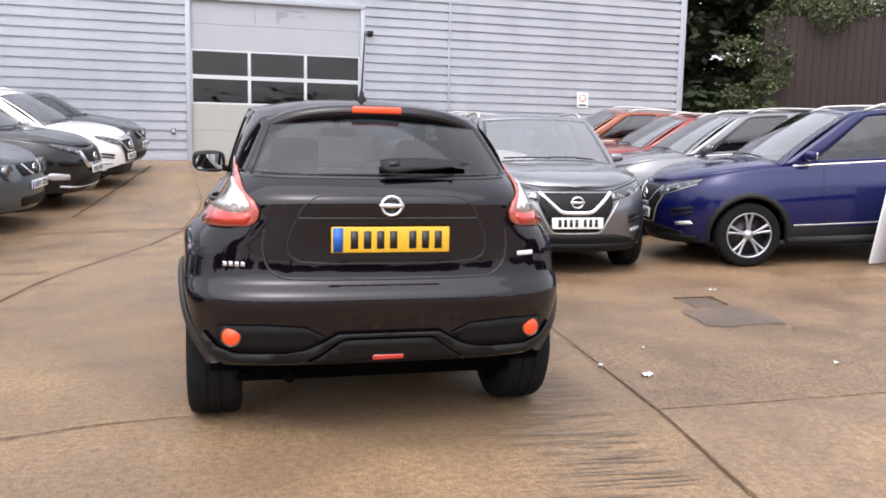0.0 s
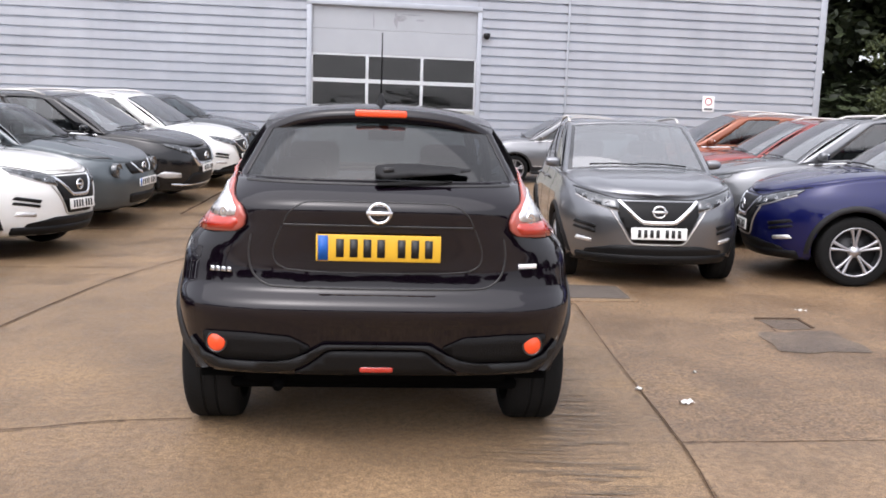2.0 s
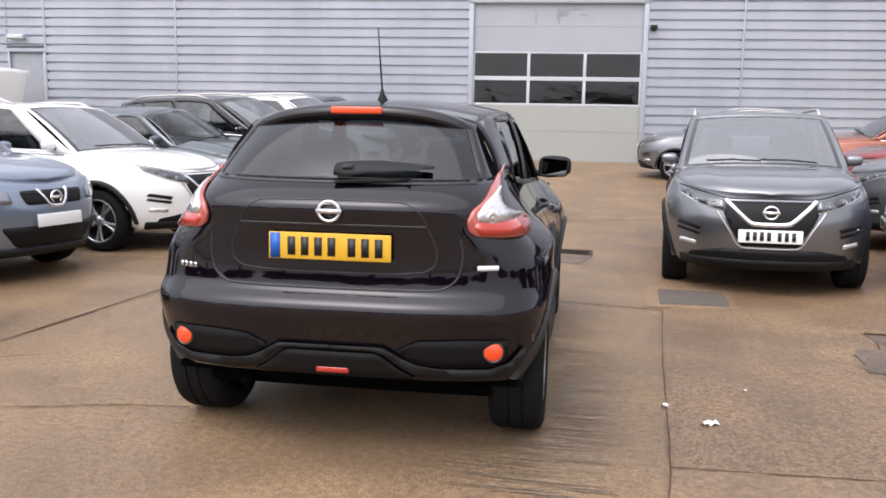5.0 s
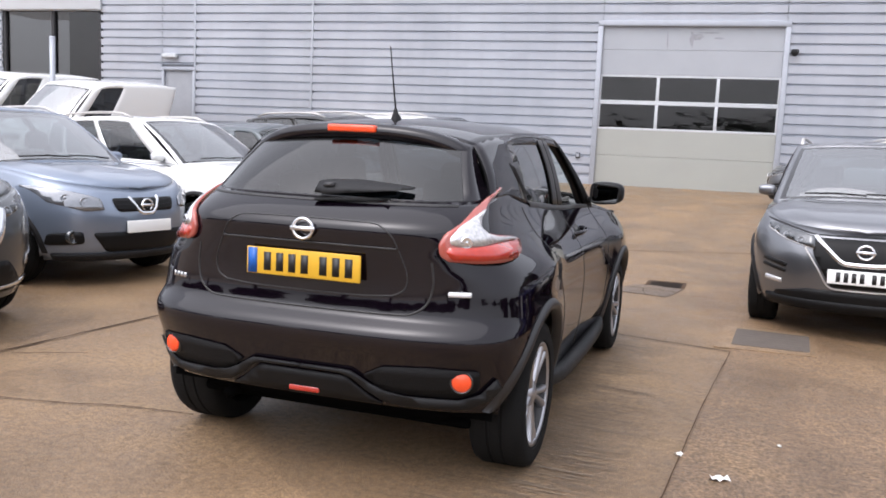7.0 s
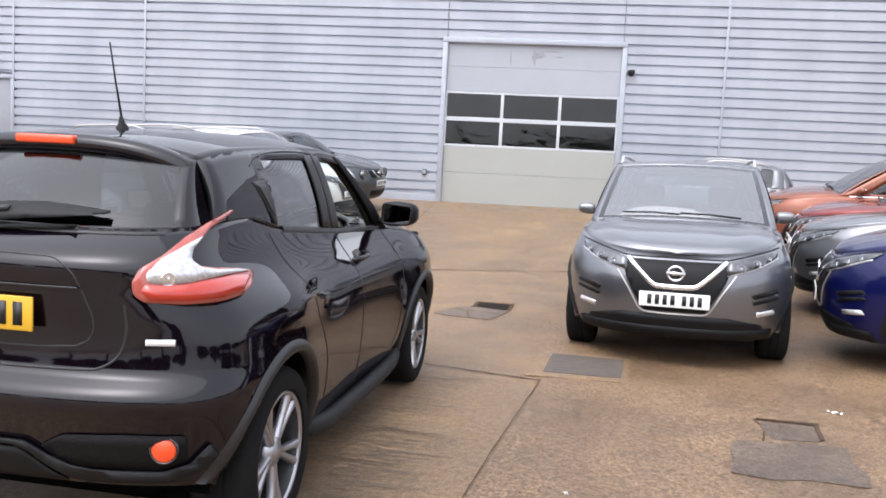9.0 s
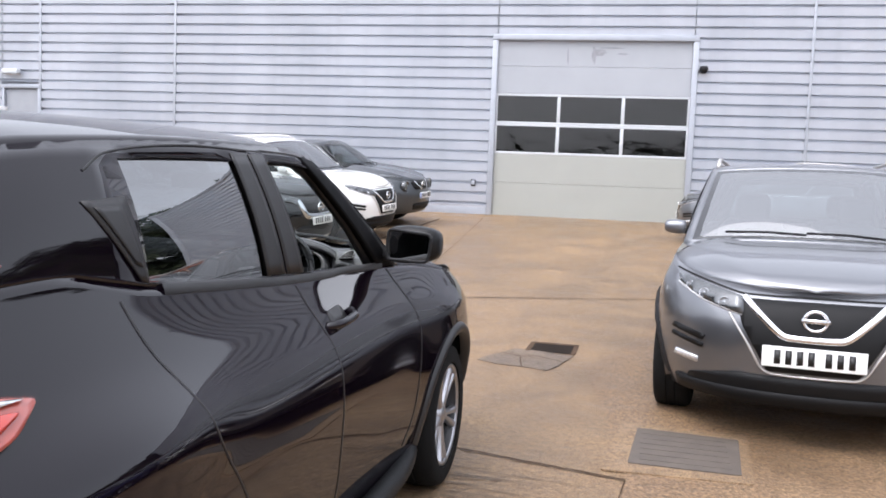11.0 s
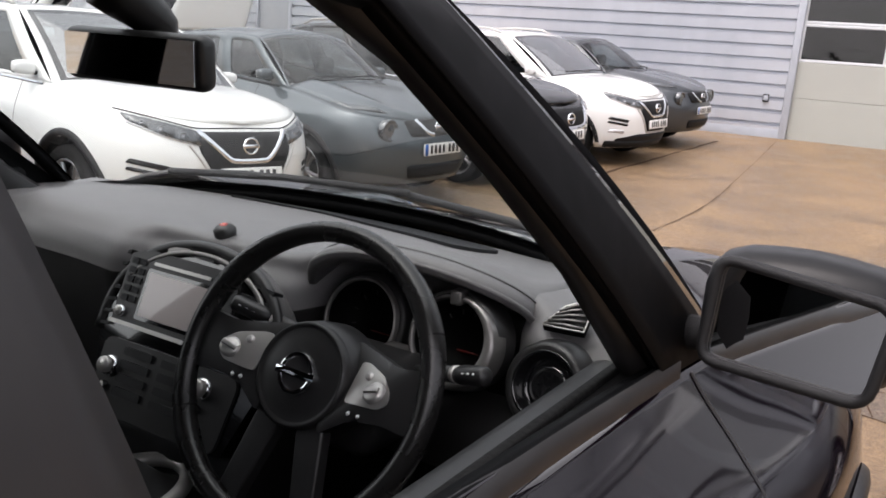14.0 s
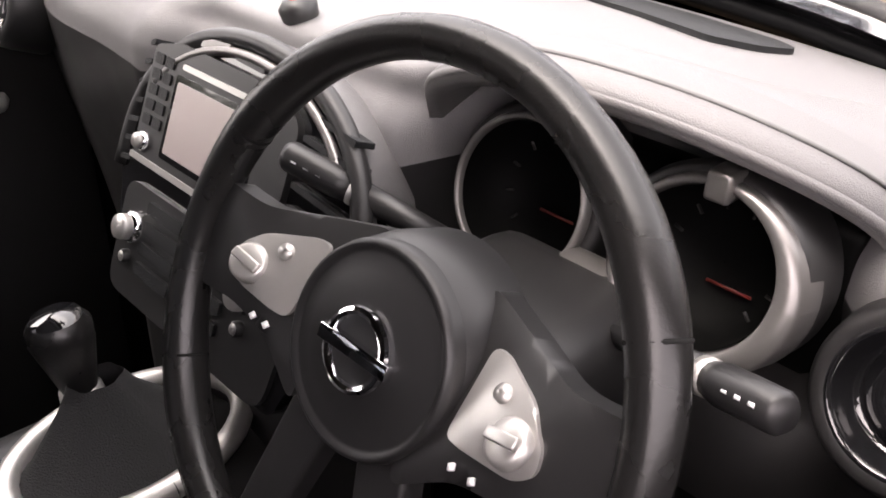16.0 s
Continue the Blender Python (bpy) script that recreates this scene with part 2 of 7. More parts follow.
def ground_sheet(name, outline, material, parent, lift=.004, step=.5, thick=0.0):
    """A laid area of the yard that follows its rise."""
    bm = bmesh.new()
    bm.faces.new([bm.verts.new((x, y, 0)) for x, y in outline])
    for ax in range(2):
        lo, hi = min(p[ax] for p in outline), max(p[ax] for p in outline)
        k = int((hi - lo) / step)
        for i in range(1, k + 1):
            c, nn = Vector((0, 0, 0)), Vector((0, 0, 0))
            c[ax], nn[ax] = lo + (hi - lo) * i / (k + 1), 1
            bmesh.ops.bisect_plane(bm, geom=bm.verts[:] + bm.edges[:] + bm.faces[:], plane_co=c, plane_no=nn)
    for v in bm.verts:
        v.co.z = ground_z(v.co.x, v.co.y) + lift
    if thick:
        r = bmesh.ops.extrude_face_region(bm, geom=bm.faces[:])
        for g in r["geom"]:
            if isinstance(g, bmesh.types.BMVert):
                g.co.z += thick
    bmesh.ops.recalc_face_normals(bm, faces=bm.faces)
    bm.normal_update()
    if sum(f.normal.z * f.calc_area() for f in bm.faces) < 0:
        bmesh.ops.reverse_faces(bm, faces=bm.faces)
    return part(name, bm, material, parent, smooth=False)


def joint(parent, pts, w=.022, material="joint_filler", seed=0, name="joint", lift=.007):
    """A filled joint or crack: a narrow uneven strip."""
    rng = random.Random(seed)
    line = smooth_line([(x, y, 0) for x, y in pts], 14)
    bm = bmesh.new()
    rows = []
    for i, p in enumerate(line):
        t = (line[min(i + 1, len(line) - 1)] - line[max(i - 1, 0)]).normalized()
        s = Vector((-t.y, t.x, 0)) * w * rng.uniform(.3, .75)
        c = p + Vector((rng.uniform(-.3, .3) * w, rng.uniform(-.3, .3) * w, 0))
        rows.append([bm.verts.new((q.x, q.y, ground_z(q.x, q.y) + lift)) for q in (c - s, c + s)])
    strip_grid(bm, rows)
    bm.normal_update()
    if sum(f.normal.z for f in bm.faces) < 0:
        bmesh.ops.reverse_faces(bm, faces=bm.faces)
    part(name, bm, material, parent, smooth=False)


def make_yard_details(g):
    ground_sheet("rough_area", [(1.10, -3.2), (1.29, -.76), (1.43, .26), (1.70, 3.58), (1.55, 4.7), (1.3, 6.0), (1.75, 7.6), (1.9, 9.3), (5.5, 10.6), (9.5, 10.0), (9.5, -6), (1.0, -6)], "rough_concrete", g)
    ground_sheet("smooth_slab", [(1.30, -.80), (1.44, .25), (2.3, .29), (4.6, .36), (4.6, -5), (1.05, -5)], "pale_concrete", g, .008)
    joint(g, [(1.05, -3.2), (1.29, -.76), (1.43, .26), (1.56, 2.0), (1.70, 3.56)], .006, seed=1, lift=.011)
    joint(g, [(-5.5, 7.85), (-3.2, 8.0), (-1.4, 8.35), (-.1, 8.84), (2.0, 9.5), (3.4, 10.0)], .022, seed=2)
    joint(g, [(-3.2, -3.0), (-2.85, -.2), (-2.65, 1.47), (-2.4, 4.3), (-1.9, 6.3), (-1.36, 8.2)], .018, seed=3)
    joint(g, [(-4.5, .02), (-1.94, .37), (-1.3, .53), (-.88, .58)], .010, seed=4)
    joint(g, [(1.43, .26), (2.2, .285), (3.2, .32), (4.6, .36)], .010, seed=5, lift=.011)
    joint(g, [(1.69, 3.56), (1.2, 3.66), (.6, 3.78), (-.4, 3.9)], .018, seed=6)
    joint(g, [(-4.6, 4.9), (-3.4, 4.98), (-2.4, 5.1)], .018, seed=7)
    joint(g, [(-1.36, 8.2), (-1.2, 10.5), (-1.35, 13), (-1.7, 17.2)], .010, seed=8)
    joint(g, [(-2.65, 9.3), (-2.45, 12.4), (-2.2, 16.2)], .10, "pale_concrete", 10, "kerb_line")
    joint(g, [(-2.9, 9.3), (-2.7, 12.4), (-2.45, 16.2)], .05, seed=11)
    joint(g, [(-2.2, 1.3), (-2.9, 1.0), (-3.8, 1.15)], .01, seed=12)
    rng = random.Random(8)
    # thin dark strips drawn for the grooves of the brushed concrete
    bm = bmesh.new()
    for k in range(230):
        y = -1.2 + 4.7 * k / 230 + rng.uniform(-.006, .006)
        x0 = rng.uniform(.35, .95)
        x1 = min(1.27 + (y - .26) * .08, x0 + rng.uniform(.15, .75))
        d, w = rng.uniform(-.05, -.02), rng.uniform(.003, .0075)
        q = [bm.verts.new((x, y + d * (x - x0) + e, ground_z(x, y) + .005)) for x, e in ((x0, 0), ((x0 + x1) / 2, -w), (x1, 0), ((x0 + x1) / 2, w))]
        bm.faces.new(q)
    tagged(part("brush_marks", bm, "brush_dirt", g, smooth=False), kind="stuff")
    # small stones and grit that lie about
    vs, fs = [], []
    for k in range(5200):
        x, y = rng.uniform(-4, 6), rng.uniform(-3, 9)
        if -1 < x < 1 and 0 < y < 4.2:
            continue
        r = rng.choice((.003, .004, .004, .005, .006, .009) if x < 1.5 else (.004, .005, .006, .007, .009, .011))
        z = ground_z(x, y) + .006
        i = len(vs)
        a = rng.uniform(0, 6.28)
        vs += [(x + r * math.cos(a), y + r * math.sin(a), z), (x + r * math.cos(a + 2.1), y + r * math.sin(a + 2.1), z), (x + r * math.cos(a + 4.2), y + r * math.sin(a + 4.2), z), (x, y, z + r * .45)]
        fs += [(i, i + 1, i + 3), (i + 1, i + 2, i + 3), (i + 2, i, i + 3)]
    me = bpy.data.meshes.new("grit")
    me.from_pydata(vs, [], fs)
    me.materials.append(MATS["pale_concrete"])
    o = new("grit", me)
    o.parent = g
    tagged(o, kind="stuff")
    # drain with cast cover
    d = new("drain_cover")
    tagged(d, "cast iron drain cover in a pale concrete surround", "drain")
    ground_sheet("surround", rounded([(1.57, 3.66), (1.64, 4.58), (2.36, 4.53), (2.31, 3.70)], .03), "pale_concrete", d, .004, .5, .008)
    ground_sheet("lid", rounded([(1.70, 3.80), (1.74, 4.46), (2.30, 4.42), (2.26, 3.80)], .02), "cover_metal", d, .010, .5, .008)
    for k in range(6):
        y = 3.87 + .095 * k
        ground_sheet("rib", [(1.76, y), (1.76, y + .03), (2.22, y + .028), (2.22, y)], "cover_metal", d, .018, .5, .002)
    # shifted slab beside an open pit
    c = new("pit_cover")
    tagged(c, "grey broken slab dragged off a shallow pit", "slab")
    ground_sheet("slab", rounded([(.46, 5.97), (.52, 6.18), (.60, 6.33), (.67, 6.55), (.86, 6.53), (1.02, 6.47), (1.19, 6.44), (1.13, 6.15), (1.10, 5.98), (1.04, 5.80), (.84, 5.86), (.64, 5.88)], .03), "patch_concrete", c, .002, .5, .005)
    for q, w in ((((.60, 6.33), (.78, 6.24), (.90, 6.28), (1.13, 6.15)), .012), (((.78, 6.24), (.80, 6.05), (.84, 5.86)), .008)):
        joint(c, q, w, "joint_filler", 31, "crack", .0095)
    h = new("open_pit")
    tagged(h, "small square pit, its shade a flat dark sheet", "pit")
    # flat sheet just above the yard; its dark colour paints the pit's shade
    ground_sheet("pit_bed", [(.80, 6.52), (.80, 6.88), (1.18, 6.90), (1.16, 6.50)], "pit_dark", h, .006)
    for a, b in (((.79, 6.87), (1.19, 6.93)), ((.77, 6.5), (.81, 6.9)), ((1.155, 6.48), (1.195, 6.92))):
        ground_sheet("pit_edge", [a, (b[0], a[1]), b, (a[0], b[1])], "joint_filler", h, .004, .5, .004)
    p = new("repair_plate")
    tagged(p, "dull grey repair plate set in the yard", "plate")
    ground_sheet("plate", rounded([(2.75, 2.0), (2.80, 2.2), (2.81, 2.45), (2.87, 2.58), (3.06, 2.56), (3.22, 2.62), (3.46, 2.60), (3.42, 2.35), (3.45, 2.15), (3.40, 1.96), (3.12, 2.0), (2.95, 1.95)], .03), "patch_concrete", p, .007, .5, .004)
    joint(p, [(3.02, 2.60), (3.07, 2.85), (3.05, 3.06)], .012, seed=33, name="crack", lift=.008)
    ground_sheet("patch", rounded([(3.07, 2.66), (3.06, 3.02), (3.38, 3.0), (3.36, 2.68)], .05), "patch_concrete", p, .006, .5, .003)
    for a, b in (((3.06, 3.06), (3.42, 3.03)), ((3.40, 3.03), (3.36, 2.70))):
        dx, dy = (b[1] - a[1]), -(b[0] - a[0])
        q = math.hypot(dx, dy)
        dx, dy = dx / q * .012, dy / q * .012
        ground_sheet("frame_edge", [(a[0] - dx, a[1] - dy), (b[0] - dx, b[1] - dy), (b[0] + dx, b[1] + dy), (a[0] + dx, a[1] + dy)], "joint_filler", p, .010, .5, .006)
    for x, y, a, w, hh in ((1.68, .865, 20, .085, .05), (1.49, 1.10, 50, .045, .03), (3.59, 3.34, -20, .09, .035), (1.95, 1.45, 10, .02, .02), (3.0, .9, 70, .05, .02)):
        bm = bmesh.new()
        n = 5
        rows = [[bm.verts.new(((i / n - .5) * w, (j / 2 - .5) * hh, .006 + .008 * math.sin(2.3 * i + j))) for i in range(n + 1)] for j in range(3)]
        strip_grid(bm, rows)
        o = mesh_ob("paper_scrap", bm, "paper")
        o.matrix_basis = Matrix.Translation((x, y, ground_z(x, y) + .008)) @ Matrix.Rotation(radians(a), 4, "Z")
        tagged(o, "scrap of white paper lying on the yard", "litter")
    ab = new("board_sign")
    ab.matrix_basis = Matrix.Translation((6.02, 3.75, ground_z(6.02, 3.75) + .01)) @ Matrix.Rotation(radians(12), 4, "Z")
    tagged(ab, "plain white folding board sign standing on the yard", "sign")
    for q in (-1, 1):
        bm = box_bm(-.26, .26, -.012, .012, 0, .86, .006)
        bm.transform(Matrix.Translation((0, q * .17, 0)) @ pose(0, 0, 0, q * 10, 0, 0))
        part("panel", bm, "label_white", ab)
    sg = new("wall_sign")
    sg.matrix_basis = WALL_M @ Matrix.Translation((8.1, -.03, 2.42))
    tagged(sg, "small white safety sign with a red ring", "sign")
    part("board", box_bm(-.16, .16, -.012, .0, -.2, .2, .004), "label_white", sg)
    part("ring", lathe_bm([(.10, -.002), (.10, .004), (.075, .004), (.075, -.002)], 24, pose(0, -.014, .06, 90, 0, 0)), "lamp_red", sg)
    part("bar", box_bm(-.11, .11, -.017, -.012, -.15, -.11), "plate_bar", sg, smooth=False)


def make_ground():
    xs = sorted({*np.round(np.arange(-30, 30.01, 1.0), 3), *np.round(np.arange(-6, 8.01, 0.5), 3), -400, -200, -100, -60, 60, 100, 200, 400})
    ys = sorted({*np.round(np.arange(-30, 30.01, 1.0), 3), *np.round(np.arange(4, 20.01, 0.4), 3), -400, -200, -100, -60, 60, 100, 200, 400})
    bm = bmesh.new()
    rows = [[bm.verts.new((x, y, ground_z(x, y))) for x in xs] for y in ys]
    strip_grid(bm, rows)
    g = mesh_ob("ground", outward(bm, (0, 0, -500)), "yard_concrete")
    return tagged(g, "damp sandy concrete yard rising towards the building", "ground", kind="structure")


# ---------------------------------------------------------------- the building
def cladding_material():
    m, n, l, b = mat("cladding")
    tc = n.new("ShaderNodeTexCoord")
    a = n.new("ShaderNodeTexNoise")
    a.inputs["Scale"].default_value, a.inputs["Detail"].default_value = 0.7, 7
    mp = n.new("ShaderNodeMapping")
    mp.inputs["Scale"].default_value = (0.8, 1, 0.06)
    s = n.new("ShaderNodeTexNoise")
    s.inputs["Scale"].default_value, s.inputs["Detail"].default_value = 5, 6
    l.new(tc.outputs["Object"], a.inputs["Vector"])
    l.new(tc.outputs["Object"], mp.inputs["Vector"])
    l.new(mp.outputs[0], s.inputs["Vector"])
    r = n.new("ShaderNodeValToRGB")
    r.color_ramp.elements[0].position, r.color_ramp.elements[0].color = 0.3, (0.42, 0.445, 0.495, 1)
    r.color_ramp.elements[1].position, r.color_ramp.elements[1].color = 0.7, (0.515, 0.54, 0.59, 1)
    l.new(a.outputs["Fac"], r.inputs[0])
    r2 = n.new("ShaderNodeValToRGB")
    r2.color_ramp.elements[0].position, r2.color_ramp.elements[0].color = 0.30, (0.94, 0.94, 0.94, 1)
    r2.color_ramp.elements[1].position, r2.color_ramp.elements[1].color = 0.55, (1, 1, 1, 1)
    l.new(s.outputs["Fac"], r2.inputs[0])
    mx = n.new("ShaderNodeMix")
    mx.data_type, mx.blend_type = "RGBA", "MULTIPLY"
    mx.inputs[0].default_value = 1
    l.new(r.outputs[0], mx.inputs[6])
    l.new(r2.outputs[0], mx.inputs[7])
    l.new(mx.outputs[2], b.inputs["Base Color"])
    b.inputs["Roughness"].default_value, b.inputs["Metallic"].default_value = 0.42, 0.25
    return m


cladding_material()
simple("wall_trim", (0.36, 0.38, 0.42), 0.4, 0.2)
simple("door_panel_light", (0.34, 0.355, 0.38), 0.45, vary=0.10, scale=1.5)
simple("door_panel_cream", (0.325, 0.33, 0.30), 0.45, vary=0.07, scale=1.2)
simple("door_frame_white", (0.52, 0.54, 0.56), 0.4, vary=0.05)
simple("dark_inside", (0.03, 0.03, 0.032), 0.8)
simple("grey_door", (0.27, 0.28, 0.30), 0.5)
simple("plinth", (0.16, 0.13, 0.11), 0.85, vary=0.3, scale=10)
glass("glass_building", (0.34, 0.34, 0.34), 1.4, 0.06, 0.010)

PITCH = 0.2227


def clad_strip(bm, x0, x1, z0, z1):
    """Profiled sheet with level ribs between two heights, on the wall's own axes (face at y = 0, outwards -y)."""
    prof = []
    k = math.floor(z0 / PITCH) - 1
    while k * PITCH < z1:
        b = k * PITCH + 0.059
        prof += [(b, 0.0), (b + 0.157, -0.018), (b + 0.163, 0.078), (b + 0.211, 0.082)]
        k += 1
    prof = [(min(max(z, z0), z1), d) for z, d in prof if z0 - 0.06 <= z <= z1 + 0.06]
    a = [bm.verts.new((x0, d, z)) for z, d in prof]
    c = [bm.verts.new((x1, d, z)) for z, d in prof]
    for i in range(len(prof) - 1):
        if prof[i + 1][0] - prof[i][0] > 1e-6:
            bm.faces.new((a[i], c[i], c[i + 1], a[i + 1]))


DOOR = (-2.02, 2.04, 0.70, 4.44)
RECESS = (-19.4, -16.0, 0.9, 4.78)
PDOOR = (-14.0, -12.98, 1.0, 3.24)
WALL_X0, WALL_X1, WALL_TOP = -34.0, 11.08, 7.4


def make_building():
    b = new("building")
    tagged(b, "profiled grey metal clad workshop building with roller doors", "building", kind="structure")
    b.matrix_basis = WALL_M
    cuts = [WALL_X0, -28, -22, RECESS[0], RECESS[1], PDOOR[0], PDOOR[1], -9.5, DOOR[0], DOOR[1], 4.33, WALL_X1]
    for x0, x1 in zip(cuts, cuts[1:]):
        z0 = 0.1
        for o in (DOOR, RECESS, PDOOR):
            if abs(x0 - o[0]) < 1e-6:
                z0 = o[3]
        bm = bmesh.new()
        clad_strip(bm, x0 + 0.012, x1 - 0.012, z0, WALL_TOP)
        part("cladding_panel", outward(bm, (0, 8, 3)), "cladding", b, smooth=False)
        if z0 < 0.2 and x1 - x0 > 3:
            part("joint_cover", box_bm(x0 - .03, x0 + .03, -.022, .03, z0, WALL_TOP, .004), "wall_trim", b)
    # inner wall behind the sheets, with the openings left free
    for x0, x1 in zip(cuts, cuts[1:]):
        z0 = 0.0
        for o in (DOOR, RECESS, PDOOR):
            if abs(x0 - o[0]) < 1e-6:
                z0 = o[3]
        part("inner_wall", box_bm(x0, x1, 0.10, 0.24, z0, WALL_TOP - .02), "wall_trim", b, smooth=False)
    part("corner_trim", box_bm(WALL_X1 - .10, WALL_X1 + .08, -.03, .10, 0, WALL_TOP + .06, .01), "wall_trim", b)
    part("parapet_trim", box_bm(WALL_X0, WALL_X1 + .1, -.05, .3, WALL_TOP - .03, WALL_TOP + .12, .015), "wall_trim", b)
    part("roof_slab", box_bm(WALL_X0, WALL_X1, .3, 18, WALL_TOP - .2, WALL_TOP - .05), "wall_trim", b, smooth=False)
    part("end_wall", box_bm(WALL_X1 - .1, WALL_X1 + .02, .10, 18, 0, WALL_TOP - .05), "cladding", b, smooth=False)
    part("base_flashing", box_bm(-12.9, DOOR[0] - .1, -.012, .05, .55, .86, .005), "wall_trim", b)
    part("base_flashing", box_bm(DOOR[1] + .1, WALL_X1, -.012, .05, .5, .86, .005), "wall_trim", b)
    # big sectional door
    d = new("roller_door")
    d.parent = b
    tagged(d, "white and cream sectional workshop door with six windows")
    x0, x1, z0, z1 = DOOR
    fy = 0.03
    part("door_jamb", box_bm(x0 - .10, x0 + .02, -.05, .22, z0 - .3, z1 + .10, .008), "wall_trim", d)
    part("door_jamb", box_bm(x1 - .02, x1 + .10, -.05, .22, z0 - .3, z1 + .10, .008), "wall_trim", d)
    part("door_head", box_bm(x0 - .10, x1 + .10, -.06, .22, z1 - .02, z1 + .10, .008), "wall_trim", d)
    hs = [z0 - .05, 1.40, 2.02, 2.66, 3.30, 3.88, z1]
    names = ["door_panel_cream", "door_panel_cream", None, None, "door_panel_light", "door_panel_light"]
    for k, mm in enumerate(names):
        a, c = hs[k] + .002, hs[k + 1] - .002
        if mm:
            part("door_section", box_bm(x0 + .02, x1 - .02, fy, fy + .05, a, c, .006), mm, d, smooth=False)
            continue
        w = (x1 - x0 - .04) / 3
        part("door_rail", box_bm(x0 + .02, x1 - .02, fy, fy + .05, a, a + .045, .004), "door_frame_white", d)
        part("door_rail", box_bm(x0 + .02, x1 - .02, fy, fy + .05, c - .045, c, .004), "door_frame_white", d)
        for q in range(4):
            xx = x0 + .02 + q * w
            part("door_stile", box_bm(max(x0 + .02, xx - .035), min(x1 - .02, xx + .035), fy + .001, fy + .049, a + .045, c - .045, .004), "door_frame_white", d)
        for q in range(3):
            xx = x0 + .02 + q * w
            part("pane", box_bm(xx + .035, xx + w - .035, fy + .02, fy + .028, a + .045, c - .045), "glass_building", d, smooth=False)
    part("bottom_seal", box_bm(x0 + .02, x1 - .02, fy - .004, fy + .05, z0 - .12, z0 - .052), "rubber", d)
    random.seed(4)
    for sx, sz, sw, sh in ((-.52, 4.10, .035, .40), (.02, 4.12, .10, .33), (.12, 4.18, .30, .15), (.62, 4.16, .22, .05), (.42, 4.28, .6, .03)):
        pts = []
        for k in range(18):
            a = 2 * math.pi * k / 18
            q = 1 + random.uniform(-.35, .25)
            pts.append((sx + sw * .5 * q * math.cos(a), sz + sh * .5 * q * math.sin(a)))
        bm = bmesh.new()
        bm.faces.new([bm.verts.new((x, fy - .002, z)) for x, z in pts])
        part("scuff", bm, "door_stain_soft", d, smooth=False)
    # dim workshop behind the door panes
    part("workshop_back", box_bm(-6, 6, 7.5, 7.7, 0, 6), "workshop_wall", b, smooth=False)
    part("workshop_floor", box_bm(-6, 6, .25, 7.5, .62, .68), "plinth", b, smooth=False)
    # personnel door
    x0, x1, z0, z1 = PDOOR
    p = new("side_door")
    p.parent = b
    tagged(p, "plain grey steel personnel door")
    part("leaf", box_bm(x0 + .06, x1 - .06, .04, .09, z0, z1 - .06, .004), "grey_door", p)
    part("frame_head", box_bm(x0, x1, -.03, .2, z1 - .06, z1 + .03, .006), "wall_trim", p)
    for q in (x0, x1 - .06):
        part("frame_jamb", box_bm(q, q + .06, -.03, .2, z0, z1 - .06, .006), "wall_trim", p)
    # shop opening with its fascia
    x0, x1, z0, z1 = RECESS
    r = new("shop_front")
    r.parent = b
    tagged(r, "dark glazed shop opening below a white fascia sign")
    for q in (x0, (x0 + x1) / 2, x1 - .1):
        part("post", box_bm(q, q + .1, .02, .2, z0 - .5, z1, .006), "dark_inside", r)
    for q in range(2):
        w = (x1 - x0) / 2
        part("pane", box_bm(x0 + q * w + .1, x0 + q * w + w, .10, .11, z0 - .5, z1), "glass_building", r, smooth=False)
    part("back_room", box_bm(x0 - 1, x1 + 1, 4, 4.1, 0, 6), "workshop_wall", r, smooth=False)
    part("fascia", box_bm(x0 - .35, x1 + .05, -.10, -.01, z1 + .02, z1 + 1.1, .01), "door_frame_white", r)
    xx = x0 + .75
    for k in range(7):
        part("sign_bar", box_bm(xx, xx + .24, -.125, -.10, z1 + .30, z1 + .64), "plate_bar", r, smooth=False)
        xx += .34
    # flood lamp over the side door, camera by the big door, little box low on the wall
    f = new("flood_lamp")
    f.matrix_basis = WALL_M @ Matrix.Translation((-13.7, -.02, 3.56))
    tagged(f, "small white bulkhead lamp on the metal wall", "lamp")
    part("housing", box_bm(-.22, .22, -.16, -.002, -.06, .06, .03, 3), "door_frame_white", f)
    part("diffuser", box_bm(-.19, .19, -.13, -.02, -.075, -.058, .01), "label_white", f)
    c = new("security_camera")
    c.matrix_basis = WALL_M @ Matrix.Translation((2.24, 0, 3.86))
    tagged(c, "small black dome camera on a bracket", "camera")
    part("bracket", box_bm(-.03, .03, -.12, -.002, -.02, .05, .008), "black_plastic", c)
    part("dome", lathe_bm([(0.001, -.10), (.05, -.085), (.08, -.03), (.085, .02), (.07, .05), (.001, .055)], 20, pose(0, -.14, 0)), "black_plastic", c)
    w = new("wall_socket")
    w.matrix_basis = WALL_M @ Matrix.Translation((-2.42, -.01, 1.36))
    tagged(w, "small grey socket box low on the wall", "socket")
    part("box", box_bm(-.05, .05, -.05, -.002, -.07, .07, .008), "grey_plastic", w)
    part("lid", box_bm(-.04, .04, -.062, -.05, -.04, .05, .006), "wall_trim", w)


simple("door_stain_soft", (0.265, 0.272, 0.285), 0.6, vary=0.35, scale=14)
simple("workshop_wall", (0.45, 0.43, 0.41), 0.8, vary=0.5, scale=0.8)


# ---------------------------------------------------------------- trees, hedge and fence
simple("bark", (0.06, 0.048, 0.038), 0.9, bump=0.8, bscale=30)


